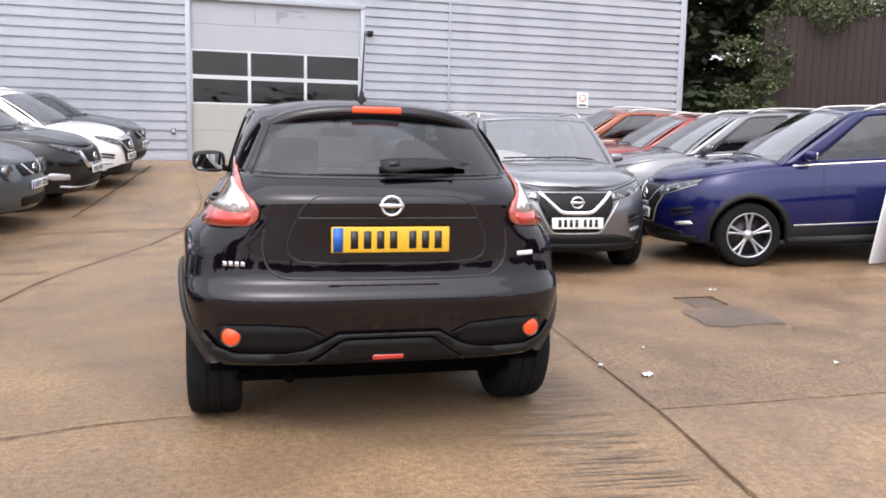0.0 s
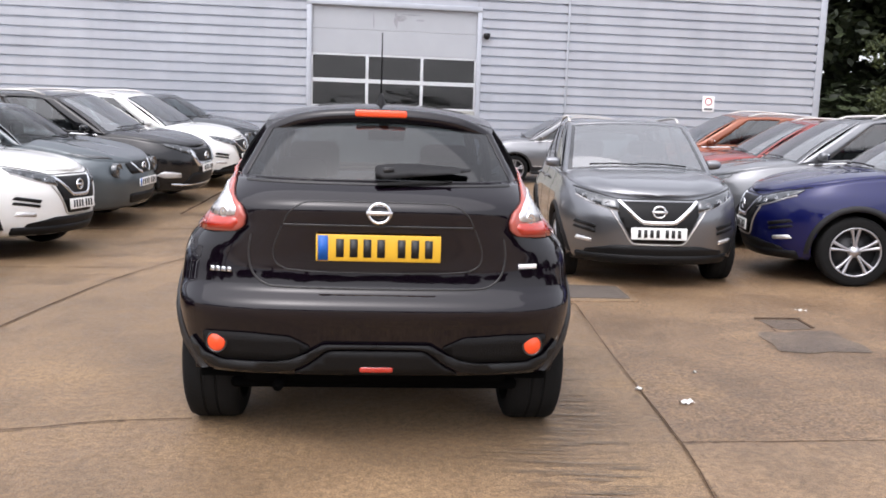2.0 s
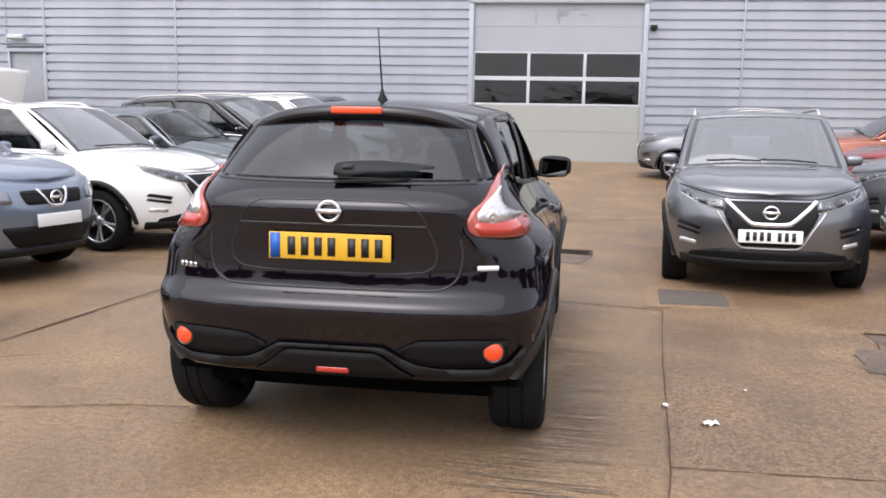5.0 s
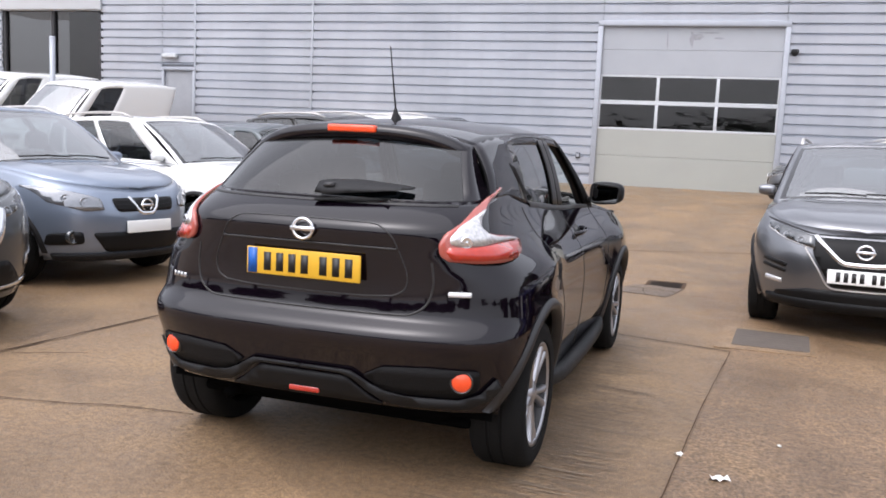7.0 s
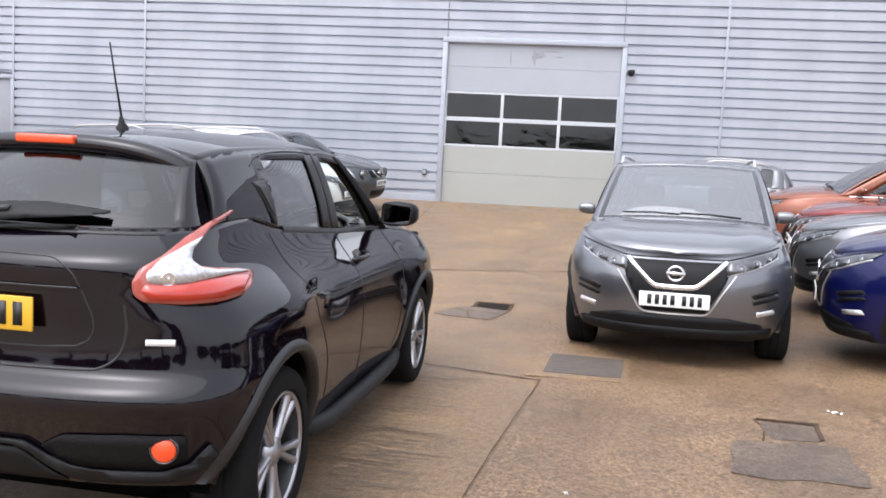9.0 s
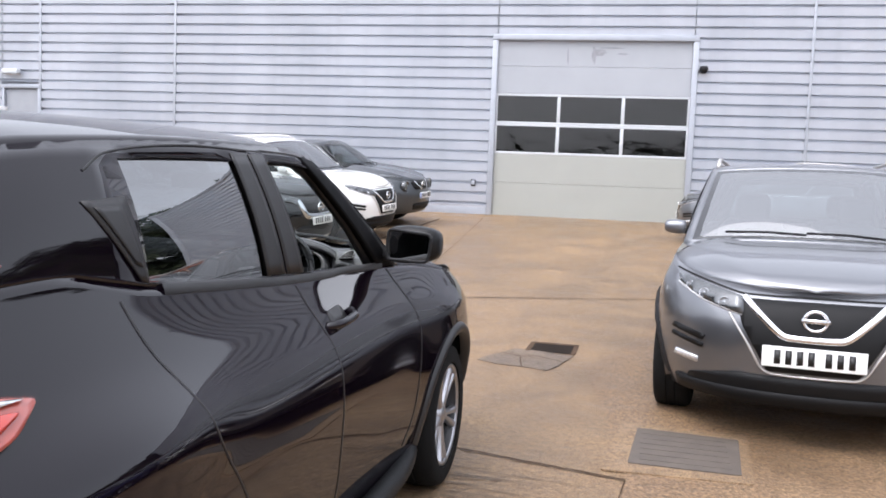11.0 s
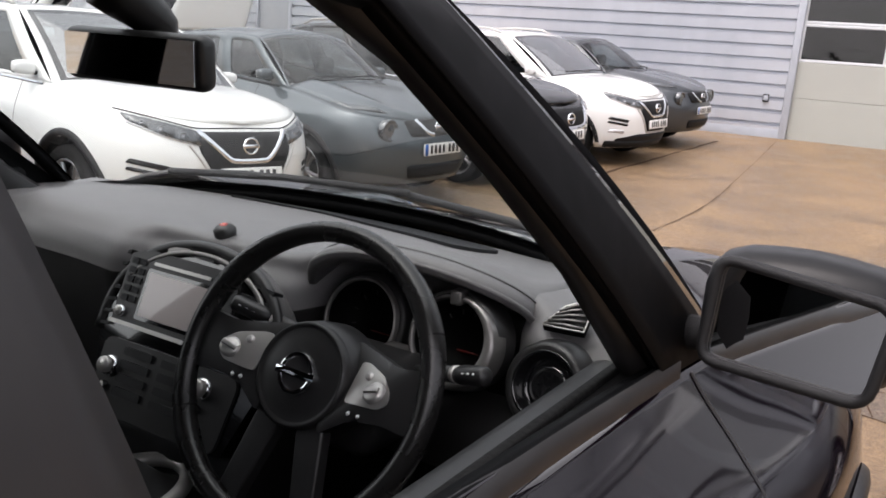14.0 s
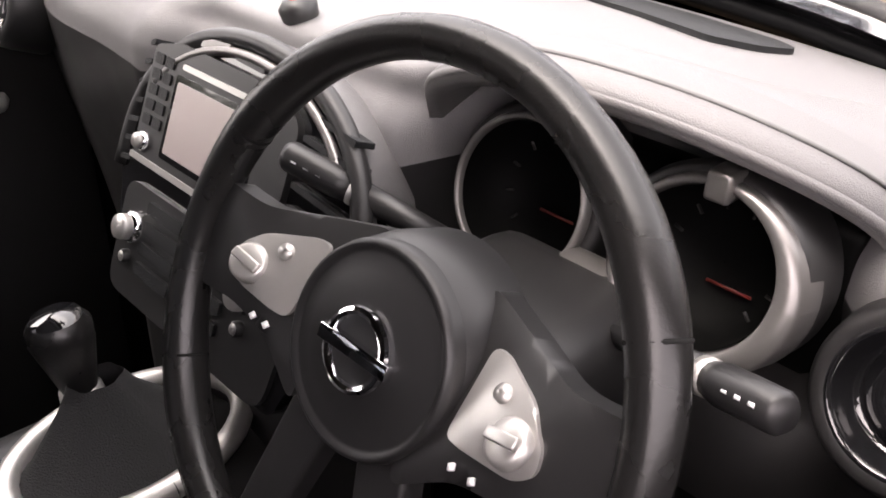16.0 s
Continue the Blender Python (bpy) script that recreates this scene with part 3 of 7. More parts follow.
def leaf_material(name, a, c):
    m, n, l, b = mat(name)
    g = n.new("ShaderNodeNewGeometry")
    r = n.new("ShaderNodeValToRGB")
    r.color_ramp.elements[0].color, r.color_ramp.elements[1].color = (*a, 1), (*c, 1)
    l.new(g.outputs["Random Per Island"], r.inputs[0])
    l.new(r.outputs[0], b.inputs["Base Color"])
    b.inputs["Roughness"].default_value = 0.6
    return m


leaf_material("leaf_dark", (0.009, 0.014, 0.005), (0.040, 0.055, 0.018))
leaf_material("leaf_ivy", (0.022, 0.034, 0.009), (0.080, 0.098, 0.030))
simple("fence_brown", (0.024, 0.015, 0.012), 0.8, vary=0.35, scale=3, bump=0.4, bscale=30)


def leaf_cloud(name, centres, radii, count, size, material, parent=None, seed=1):
    rng = np.random.default_rng(seed)
    vs, fs = [], []
    centres, radii = np.array(centres, float), np.array(radii, float)
    pick = rng.choice(len(centres), count, p=radii ** 2 / (radii ** 2).sum())
    for k in pick:
        d = rng.normal(size=3)
        d /= np.linalg.norm(d)
        p = centres[k] + d * radii[k] * rng.uniform(0.55, 1.08) * np.array([1, 1, .8])
        a, c = rng.normal(size=3), rng.normal(size=3)
        a /= np.linalg.norm(a)
        c -= a * (a @ c)
        c /= np.linalg.norm(c)
        s = size * rng.uniform(.6, 1.4)
        i = len(vs)
        vs += [p - a * s, p + c * s * .5, p + a * s, p - c * s * .5]
        fs.append((i, i + 1, i + 2, i + 3))
    me = bpy.data.meshes.new(name)
    me.from_pydata([tuple(v) for v in vs], [], fs)
    me.materials.append(MATS[material])
    ob = new(name, me)
    ob.parent = parent
    return ob


def make_tree(at, h, spread, seed, leaves=9000, material="leaf_dark"):
    rng = random.Random(seed)
    t = new("tree")
    t.matrix_basis = Matrix.Translation(at)
    tagged(t, "dark leafy broad tree beyond the yard", "tree")
    bm = bmesh.new()
    add_tube(bm, smooth_line([(0, 0, -.2), (.1, .05, h * .25), (-.05, .1, h * .5), (.1, 0, h * .8)], 4), [.26 * (1 - .05 * i) for i in range(13)], 8)
    cs, rs = [], []
    for k in range(9):
        a, z = rng.uniform(0, 6.28), h * rng.uniform(.28, .7)
        e = Vector((math.cos(a) * spread * rng.uniform(.4, .9), math.sin(a) * spread * rng.uniform(.4, .9), z + h * rng.uniform(.05, .28)))
        add_tube(bm, [(0, .05, z), e * .5 + Vector((0, 0, z * .5)), e], [.10, .07, .03], 6)
        cs.append(tuple(e))
        rs.append(spread * rng.uniform(.28, .5))
    for k in range(8):
        cs.append((rng.uniform(-.5, .5) * spread, rng.uniform(-.5, .5) * spread, h * rng.uniform(.6, .95)))
        rs.append(spread * rng.uniform(.25, .42))
    part("trunk", bm, "bark", t)
    leaf_cloud("crown", cs, rs, leaves, 0.24, material, t, seed)
    return t


def make_surroundings():
    t1 = make_tree((16.5, 26.0, 1.0), 11.0, 4.2, 3)
    t1.scale = (1, 1, .68)
    t2 = make_tree((25.0, -2.0, .5), 7.0, 3.6, 7)
    t2.scale = (1, 1, .36)
    for k, (x, y, z, s, r) in enumerate([(21, 27, 1, .68, 40), (26, 24, 1, .6, 120), (12.5, 31, 1, 1.1, 200), (30, 19, 1, .55, 10), (14, 36, 1, 1.2, 70)]):
        copy_thing(t1, Matrix.Translation((x, y, z)) @ Matrix.Rotation(radians(r), 4, "Z")).scale = (s, s, s * .62)
    # the trees at negative y stand out of view, added to darken reflections
    for k, (x, y, s, r) in enumerate([(26, 5, .9, 40), (23, -9, .95, 150), (19, -14, .9, 210), (-19, -14, .9, 60), (13, -22, .8, 300), (-10, -24, .9, 160), (27, 12, .9, 77), (7, -23, .95, 20), (1.5, -22, .85, 250), (-4.5, -23, .95, 100), (-15, -21, .9, 330), (-23, -9, .9, 44), (14.2, 25, 1.0, 33), (18, 25.5, 1.05, 140), (12.6, 27, 1.0, 250), (22, 25, 1.0, 10)]):
        copy_thing(t2, Matrix.Translation((x, y, .3)) @ Matrix.Rotation(radians(r), 4, "Z")).scale = (s, s, s * (.32 if x > 15 and y < 15 else .55 if x > 15 else .5))
    # ivy mound and brown board fence beyond the building's corner
    iv = new("ivy_hedge")
    tagged(iv, "olive green ivy growing over the fence end", "hedge")
    cs, rs = [], []
    rng = random.Random(5)
    for k in range(14):
        cs.append((15.5 + rng.uniform(-.7, .8), 21.0 + rng.uniform(-.5, .3), 1.0 + 3.6 * k / 13))
        rs.append(rng.uniform(.45, .75))
    for k in range(40):
        q = k / 39
        cs.append((16.2 + 12 * q + rng.uniform(-.3, .3), 21.3 + rng.uniform(-.3, .5) - 3.5 * q, 5.35 + rng.uniform(-.15, .55) + .5 * q))
        rs.append(rng.uniform(.4, .75))
    leaf_cloud("leaves", cs, rs, 26000, 0.06, "leaf_ivy", iv, 11)
    part("stems", tube_bm([(15.6, 21.2, .5), (15.8, 21.2, 2.5), (16.4, 21.0, 4.2)], [.08, .06, .03]), "bark", iv)
    wd = new("dark_wood")
    tagged(wd, "dense dark wood standing behind the fence", "trees", kind="stuff")
    cs, rs = [], []
    for k in range(60):
        cs.append((11.5 + 18 * rng.random(), 25.5 + rng.uniform(-.8, 2.5), 1.0 + 8.5 * rng.random()))
        rs.append(rng.uniform(1.1, 1.9))
    leaf_cloud("foliage", cs, rs, 16000, 0.2, "leaf_dark", wd, 21)
    fe = new("board_fence")
    tagged(fe, "tall dark brown close-boarded fence", "fence", kind="structure")
    for k in range(60):
        q = k / 59
        x, y = 16.0 + 15 * q, 21.0 - 4.2 * q
        bm = box_bm(-.128, .128, -.02, .02, 0.2, 5.0 + .05 * (k % 2), .004)
        o = part("board", bm, "fence_brown", fe)
        o.matrix_basis = Matrix.Translation((x, y, .4)) @ Matrix.Rotation(math.atan2(-4.2, 15), 4, "Z")
    ca = new("utility_cabinet")
    ca.matrix_basis = Matrix.Translation((12.6, 19.0, ground_z(12, 17.6)))
    tagged(ca, "small pale grey cabinet beside the building corner", "cabinet")
    part("body", box_bm(-.7, .7, -.4, .4, 0, 1.35, .02), "grey_door", ca)
    part("lid", box_bm(-.75, .75, -.45, .45, 1.35, 1.42, .01), "wall_trim", ca)



# ---------------------------------------------------------------- building helpers
def mesh_ob(name, bm, material, parent=None, smooth=True):
    me = bpy.data.meshes.new(name)
    bm.normal_update()
    bm.to_mesh(me)
    bm.free()
    for mm in (material if isinstance(material, (list, tuple)) else [material]):
        me.materials.append(MATS[mm] if isinstance(mm, str) else mm)
    if smooth:
        me.polygons.foreach_set("use_smooth", [True] * len(me.polygons))
    ob = new(name, me)
    if parent is not None:
        ob.parent = parent
    return ob


def part(name, bm, material, parent, label="", smooth=True):
    ob = mesh_ob(name, bm, material, parent, smooth)
    if label:
        tagged(ob, label)
    return ob


def sharp(ob, deg=35):
    """Keeps hard edges hard on a smooth mesh."""
    me = ob.data
    bm = bmesh.new()
    bm.from_mesh(me)
    for e in bm.edges:
        if len(e.link_faces) == 2 and e.calc_face_angle(0) > radians(deg):
            e.smooth = False
    bm.to_mesh(me)
    bm.free()
    return ob


def curve_at(table, x):
    """Smooth monotone curve through the few (x, value) pairs of a table."""
    xs, ys = np.array([a for a, _ in table], float), np.array([b for _, b in table], float)
    x = np.clip(np.asarray(x, float), xs[0], xs[-1])
    h, d = np.diff(xs), np.diff(ys) / np.diff(xs)
    m = np.zeros(len(xs))
    for i in range(1, len(xs) - 1):
        if d[i - 1] * d[i] > 0:
            m[i] = 2 * d[i - 1] * d[i] / (d[i - 1] + d[i])
    m[0], m[-1] = d[0], d[-1]
    i = np.clip(np.searchsorted(xs, x) - 1, 0, len(h) - 1)
    t = (x - xs[i]) / h[i]
    return ((1 + 2 * t) * (1 - t) ** 2 * ys[i] + t * (1 - t) ** 2 * h[i] * m[i]
            + t * t * (3 - 2 * t) * ys[i + 1] + t * t * (t - 1) * h[i] * m[i + 1])


def add_box(bm, x0, x1, y0, y1, z0, z1, bev=0.0, seg=2):
    r = bmesh.ops.create_cube(bm, size=1)
    for v in r["verts"]:
        v.co = Vector((x0 + (v.co.x + .5) * (x1 - x0), y0 + (v.co.y + .5) * (y1 - y0), z0 + (v.co.z + .5) * (z1 - z0)))
    if bev:
        es = list({e for v in r["verts"] for e in v.link_edges})
        bmesh.ops.bevel(bm, geom=es, offset=bev, segments=seg, profile=0.5, affect="EDGES")


def box_bm(x0, x1, y0, y1, z0, z1, bev=0.0, seg=2):
    bm = bmesh.new()
    add_box(bm, x0, x1, y0, y1, z0, z1, bev, seg)
    return bm


def add_lathe(bm, profile, n=32, m=Matrix(), closed=False):
    """Turns (radius, height) pairs about the local z axis."""
    rings = []
    for r, h in profile:
        rings.append([bm.verts.new(m @ Vector((r * math.cos(2 * math.pi * i / n), r * math.sin(2 * math.pi * i / n), h))) for i in range(n)])
    pairs = list(zip(rings, rings[1:])) + ([(rings[-1], rings[0])] if closed else [])
    for a, b in pairs:
        for i in range(n):
            bm.faces.new((a[i], a[(i + 1) % n], b[(i + 1) % n], b[i]))
    return rings


def lathe_bm(profile, n=32, m=Matrix(), closed=False):
    bm = bmesh.new()
    add_lathe(bm, profile, n, m, closed)
    bmesh.ops.recalc_face_normals(bm, faces=bm.faces)
    return bm


def add_tube(bm, pts, r, n=8, cap=True):
    """A round bar along a few points; r is one radius or one for each point."""
    pts = [Vector(p) for p in pts]
    rs = r if isinstance(r, (list, tuple)) else [r] * len(pts)
    rings, a = [], None
    for i, p in enumerate(pts):
        d = (pts[min(i + 1, len(pts) - 1)] - pts[max(i - 1, 0)]).normalized()
        if a is None:
            a = d.cross(Vector((1, 0, 0)) if abs(d.z) > 0.9 else Vector((0, 0, 1)))
        # carry the ring's own axis along, so that the bar never twists
        a = (a - d * a.dot(d)).normalized()
        b = a.cross(d)
        rings.append([bm.verts.new(p + rs[i] * (math.cos(2 * math.pi * k / n) * a + math.sin(2 * math.pi * k / n) * b)) for k in range(n)])
    for a, b in zip(rings, rings[1:]):
        for k in range(n):
            bm.faces.new((a[k], a[(k + 1) % n], b[(k + 1) % n], b[k]))
    if cap:
        bm.faces.new(rings[0][::-1])
        bm.faces.new(rings[-1])


def tube_bm(pts, r, n=8):
    bm = bmesh.new()
    add_tube(bm, pts, r, n)
    return bm


def smooth_line(pts, n=6):
    """Catmull-Rom through a few points."""
    p = [Vector(q) for q in pts]
    p = [2 * p[0] - p[1]] + p + [2 * p[-1] - p[-2]]
    out = []
    for i in range(1, len(p) - 2):
        for k in range(n):
            t = k / n
            out.append(0.5 * (2 * p[i] + (p[i + 1] - p[i - 1]) * t + (2 * p[i - 1] - 5 * p[i] + 4 * p[i + 1] - p[i + 2]) * t * t
                              + (3 * p[i] - 3 * p[i + 1] + p[i + 2] - p[i - 1]) * t ** 3))
    out.append(p[-2])
    return out


def rounded(pts, r=0.02, n=4):
    """A closed 2D outline with its corners cut round."""
    out, k = [], len(pts)
    for i in range(k):
        a, b, c = (Vector((*pts[(i + j - 1) % k], 0)) for j in range(3))
        u, w = a - b, c - b
        q = min(r, u.length * 0.45, w.length * 0.45)
        s, e = b + u.normalized() * q, b + w.normalized() * q
        for j in range(n + 1):
            t = j / n
            v = s * (1 - t) ** 2 + 2 * b * t * (1 - t) + e * t * t
            out.append((v.x, v.y))
    return out


def plate_on(bvh, outline, origin, right, up, back, offset=0.004, thick=0.006, step=0.05, far=3.0):
    """A piece of the given outline (in the frame right, up about origin) laid on a body along the direction back, with its own thickness."""
    o, rt, u, d = Vector(origin), Vector(right).normalized(), Vector(up).normalized(), Vector(back).normalized()
    bm = bmesh.new()
    bm.faces.new([bm.verts.new((x, y, 0)) for x, y in outline])
    for ax in range(2):
        lo, hi = min(p[ax] for p in outline), max(p[ax] for p in outline)
        k = int((hi - lo) / step)
        for i in range(1, k + 1):
            c, nn = Vector((0, 0, 0)), Vector((0, 0, 0))
            c[ax], nn[ax] = lo + (hi - lo) * i / (k + 1), 1
            bmesh.ops.bisect_plane(bm, geom=bm.verts[:] + bm.edges[:] + bm.faces[:], plane_co=c, plane_no=nn)
    last = None
    for v in bm.verts:
        p = o + rt * v.co.x + u * v.co.y
        best = None
        for k in (0, -.014, .014):
            h_, n_, _, ds = bvh.ray_cast(p + u * k - d * far * 0.5, d, far)
            if h_ is not None and (best is None or ds < best[2] - .06):
                best = (h_ - u * k, n_, ds)
        if best is None:
            h_, n_, _, ds = bvh.find_nearest(p)
            best = (h_, n_, ds)
        hit, nor = best[0], best[1]
        if nor.dot(d) > 0:
            nor = -nor
        v.co = hit + nor * offset
    r = bmesh.ops.extrude_face_region(bm, geom=bm.faces[:])
    vs = [g for g in r["geom"] if isinstance(g, bmesh.types.BMVert)]
    bm.normal_update()
    shift = {v: -d * thick for v in vs}
    for v in vs:
        v.co += shift[v]
    bmesh.ops.recalc_face_normals(bm, faces=bm.faces)
    return bm


def strip_on(bvh, pts2, origin, right, up, back, width=0.006, offset=0.001, thick=0.0025, far=3.0):
    """A narrow band that follows a line on a body (a shut line, a trim strip)."""
    o, rt, u, d = Vector(origin), Vector(right).normalized(), Vector(up).normalized(), Vector(back).normalized()
    pos, nors = [], []
    for x, y in pts2:
        p = o + rt * x + u * y
        hit, nor, _, _ = bvh.ray_cast(p - d * far * 0.5, d, far)
        if hit is None:
            hit, nor, _, _ = bvh.find_nearest(p)
        if nor.dot(d) > 0:
            nor = -nor
        pos.append(hit)
        nors.append(nor)
    bm = bmesh.new()
    rows = []
    for i, p in enumerate(pos):
        t = (pos[min(i + 1, len(pos) - 1)] - pos[max(i - 1, 0)]).normalized()
        s = t.cross(nors[i]).normalized() * width / 2
        q = p + nors[i] * offset
        h = nors[i] * thick
        rows.append([bm.verts.new(c) for c in (q - s, q - s * 0.6 + h, q + s * 0.6 + h, q + s)])
    for a, b in zip(rows, rows[1:]):
        for k in range(3):
            bm.faces.new((a[k], a[k + 1], b[k + 1], b[k]))
    bmesh.ops.recalc_face_normals(bm, faces=bm.faces)
    return bm


def line2(pts, n=8):
    return [(p.x, p.y) for p in smooth_line([(x, y, 0) for x, y in pts], n)]


# ---------------------------------------------------------------- wheels
def make_wheel(parent, at, side, radius, width, spokes=5, rim_mat="alloy", back_mat="alloy_dark", twin=True):
    """One road wheel: tyre, rim with spokes, dark drum behind and hub cap. side: +1 on the right."""
    ob = new("wheel")
    ob.parent = parent
    ob.matrix_basis = Matrix.Translation(at) @ pose(0, 0, 0, 0, 90 * side, 0)
    rr, w = radius * 0.70, width / 2
    prof = [(rr, -w * .8), (rr + .012, -w), (radius * .88, -w * 1.03), (radius * .965, -w * .92), (radius, -w * .68), (radius, -w * .3), (radius - .006, -w * .27), (radius - .006, -w * .21), (radius, -w * .18), (radius, w * .18), (radius - .006, w * .21), (radius - .006, w * .27), (radius, w * .3), (radius, w * .68),
            (radius * .965, w * .92), (radius * .88, w * 1.03), (rr + .012, w), (rr, w * .8)]
    bm = lathe_bm(prof, 44, closed=True)
    sharp(part("tyre", bm, "tyre", ob), 50)
    part("rim", lathe_bm([(rr + .004, w * .86), (rr + .004, w * .94), (rr - .008, w * .95), (rr - .014, w * .86)], 44), rim_mat, ob)
    part("barrel", lathe_bm([(rr - .014, w * .86), (rr - .022, w * .6), (rr - .03, -w * .3)], 44), back_mat, ob)
    bm = lathe_bm([(0.001, w * .1), (rr - .03, w * .1), (rr - .03, -w * .3)], 32)
    part("brake_drum", bm, back_mat, ob)
    for i in range(spokes):
        for s in ((-1, 1) if twin else (0,)):
            a = 2 * math.pi * i / spokes + s * 0.16
            bm = bmesh.new()
            rows = []
            for q, hw, zz in ((.035, .016, .78), (.09, .0125, .80), (rr * .62, .0125, .84), (rr - .03, .0165, .90), (rr - .008, .021, .9)):
                ang = a + s * (0.10 * (q / rr) - .09)
                c, t = Vector((math.cos(ang), math.sin(ang), 0)), Vector((-math.sin(ang), math.cos(ang), 0))
                rows.append([bm.verts.new(c * q + t * k * hw + Vector((0, 0, w * zz + h))) for k, h in ((-1, -.03), (-1, -.008), (-.45, 0), (.45, 0), (1, -.008), (1, -.03))])
            for p, q in zip(rows, rows[1:]):
                for k in range(5):
                    bm.faces.new((p[k], q[k], q[k + 1], p[k + 1]))
            bmesh.ops.recalc_face_normals(bm, faces=bm.faces)
            part("spoke", bm, rim_mat, ob)
    bm = lathe_bm([(0.001, w * .86), (.024, w * .85), (.03, w * .8), (.055, w * .77), (.062, w * .5)], 24)
    part("hub_cap", bm, rim_mat, ob)
    return ob


# ---------------------------------------------------------------- the shell of a car
def strip_grid(bm, rows, keep=None, flip=False):
    """Faces between rows of vertices; keep(i, j) says which cells stay."""
    for i, (a, b) in enumerate(zip(rows, rows[1:])):
        for j in range(len(a) - 1):
            if keep is None or keep(i, j):
                q = []
                for v in (a[j], a[j + 1], b[j + 1], b[j]):
                    if v not in q:
                        q.append(v)
                if len(q) > 2:
                    try:
                        bm.faces.new(q)
                    except ValueError:
                        pass


class Shell:
    """The outer skin of a car from a few side and plan curves. y = 0 is the tail, y = L the nose."""

    def __init__(self, P):
        self.P = P
        self.L = P["L"]

    def row(self, v, ncorner=16, nside=64):
        """One run round the body at the height fraction v, from the middle of the tail along the right side to the middle of the nose."""
        P, L = self.P, self.L
        sill, belt = P["sill"], P["belt"]
        out = []
        # tail and nose depth follow height, so settle them by two passes
        def zed(y):
            lo, hi = float(curve_at(sill, y)), float(curve_at(belt, y))
            return lo + (hi - lo) * v
        yr, yf = 0.1, L - 0.1
        for _ in range(4):
            yr = float(curve_at(P["tail"], zed(yr)))
            yf = L - float(curve_at(P["nose"], zed(yf)))
        cr, cf, nr, nf = P["corner_tail"], P["corner_nose"], P["n_tail"], P["n_nose"]
        ys = []
        for i in range(ncorner):
            a = math.pi / 2 * i / ncorner
            ys.append((math.sin(a) ** (2 / nr), yr + cr * (1 - math.cos(a) ** (2 / nr))))
        for i in range(nside + 1):
            ys.append((1.0, yr + cr + (yf - cf - yr - cr) * i / nside))
        for i in range(ncorner - 1, -1, -1):
            a = math.pi / 2 * i / ncorner
            ys.append((math.sin(a) ** (2 / nf), yf - cf * (1 - math.cos(a) ** (2 / nf))))
        for s, y in ys:
            z = zed(y)
            w = float(curve_at(P["width"], z)) * float(curve_at(P["plan"], y / L))
            for wy, _ in P["wheels"]:
                w += P["flare"] * math.exp(-((y - wy) / 0.36) ** 2) * math.exp(-((z - 0.62) / 0.26) ** 2)
            w += P.get("haunch", 0) * math.exp(-((y - P["wheels"][0][0] - .08) / 0.36) ** 2) * math.exp(-((z - 0.92) / 0.085) ** 2)
            w += P.get("wing_bulge", 0) * math.exp(-((y - P["wheels"][1][0] + .10) / 0.34) ** 2) * math.exp(-((z - 0.86) / 0.08) ** 2)
            out.append(Vector((s * w, y, z)))
        return out

    def build(self, nv=18, ncorner=16, nside=64):
        P = self.P
        rows = [self.row(i / nv, ncorner, nside) for i in range(nv + 1)]
        bm = bmesh.new()
        grid = []
        for r in rows:
            right = [bm.verts.new(p) for p in r]
            left = [right[0] if abs(r[0].x) < 1e-6 else bm.verts.new((-r[0].x, r[0].y, r[0].z))]
            left += [bm.verts.new((-p.x, p.y, p.z)) for p in r[1:-1]]
            left += [right[-1]]
            grid.append((right, left))
        inside = set()
        for sidx in (0, 1):
            for g in grid:
                for v in g[sidx]:
                    for wy, wz in P["wheels"]:
                        dy, dz = v.co.y - wy, v.co.z - wz
                        d = math.hypot(dy, dz)
                        if d < P["arch"] and abs(v.co.x) > 0.45:
                            inside.add(v)
                            if d < 1e-4:
                                dy, dz, d = 0, 1, 1
                            k = P["arch"] / d
                            v.co.y, v.co.z = wy + dy * k, wz + dz * k
        for sidx in (0, 1):
            strip_grid(bm, [g[sidx] for g in grid])
        dead = [f for f in bm.faces if all(v in inside for v in f.verts)]
        bmesh.ops.delete(bm, geom=dead, context="FACES")
        bmesh.ops.delete(bm, geom=[v for v in bm.verts if not v.link_faces], context="VERTS")
        bmesh.ops.recalc_face_normals(bm, faces=bm.faces)
        self.top = rows[-1]
        return bm

    def top_at(self, y):
        """The edge of the body under the glass, at y on the right side."""
        t = self.top
        k = max(range(len(t)), key=lambda i: t[i].x)
        best = None
        for a, b in zip(t, t[1:]):
            if min(a.y, b.y) - 1e-9 <= y <= max(a.y, b.y) + 1e-9 and abs(b.y - a.y) > 1e-9:
                return a.lerp(b, (y - a.y) / (b.y - a.y))
        return t[0].copy() if y < t[0].y else t[-1].copy()

    def roof_at(self, y):
        P = self.P
        return Vector((float(curve_at(P["roof_x"], y)), y, float(curve_at(P["roof_z"], y))))

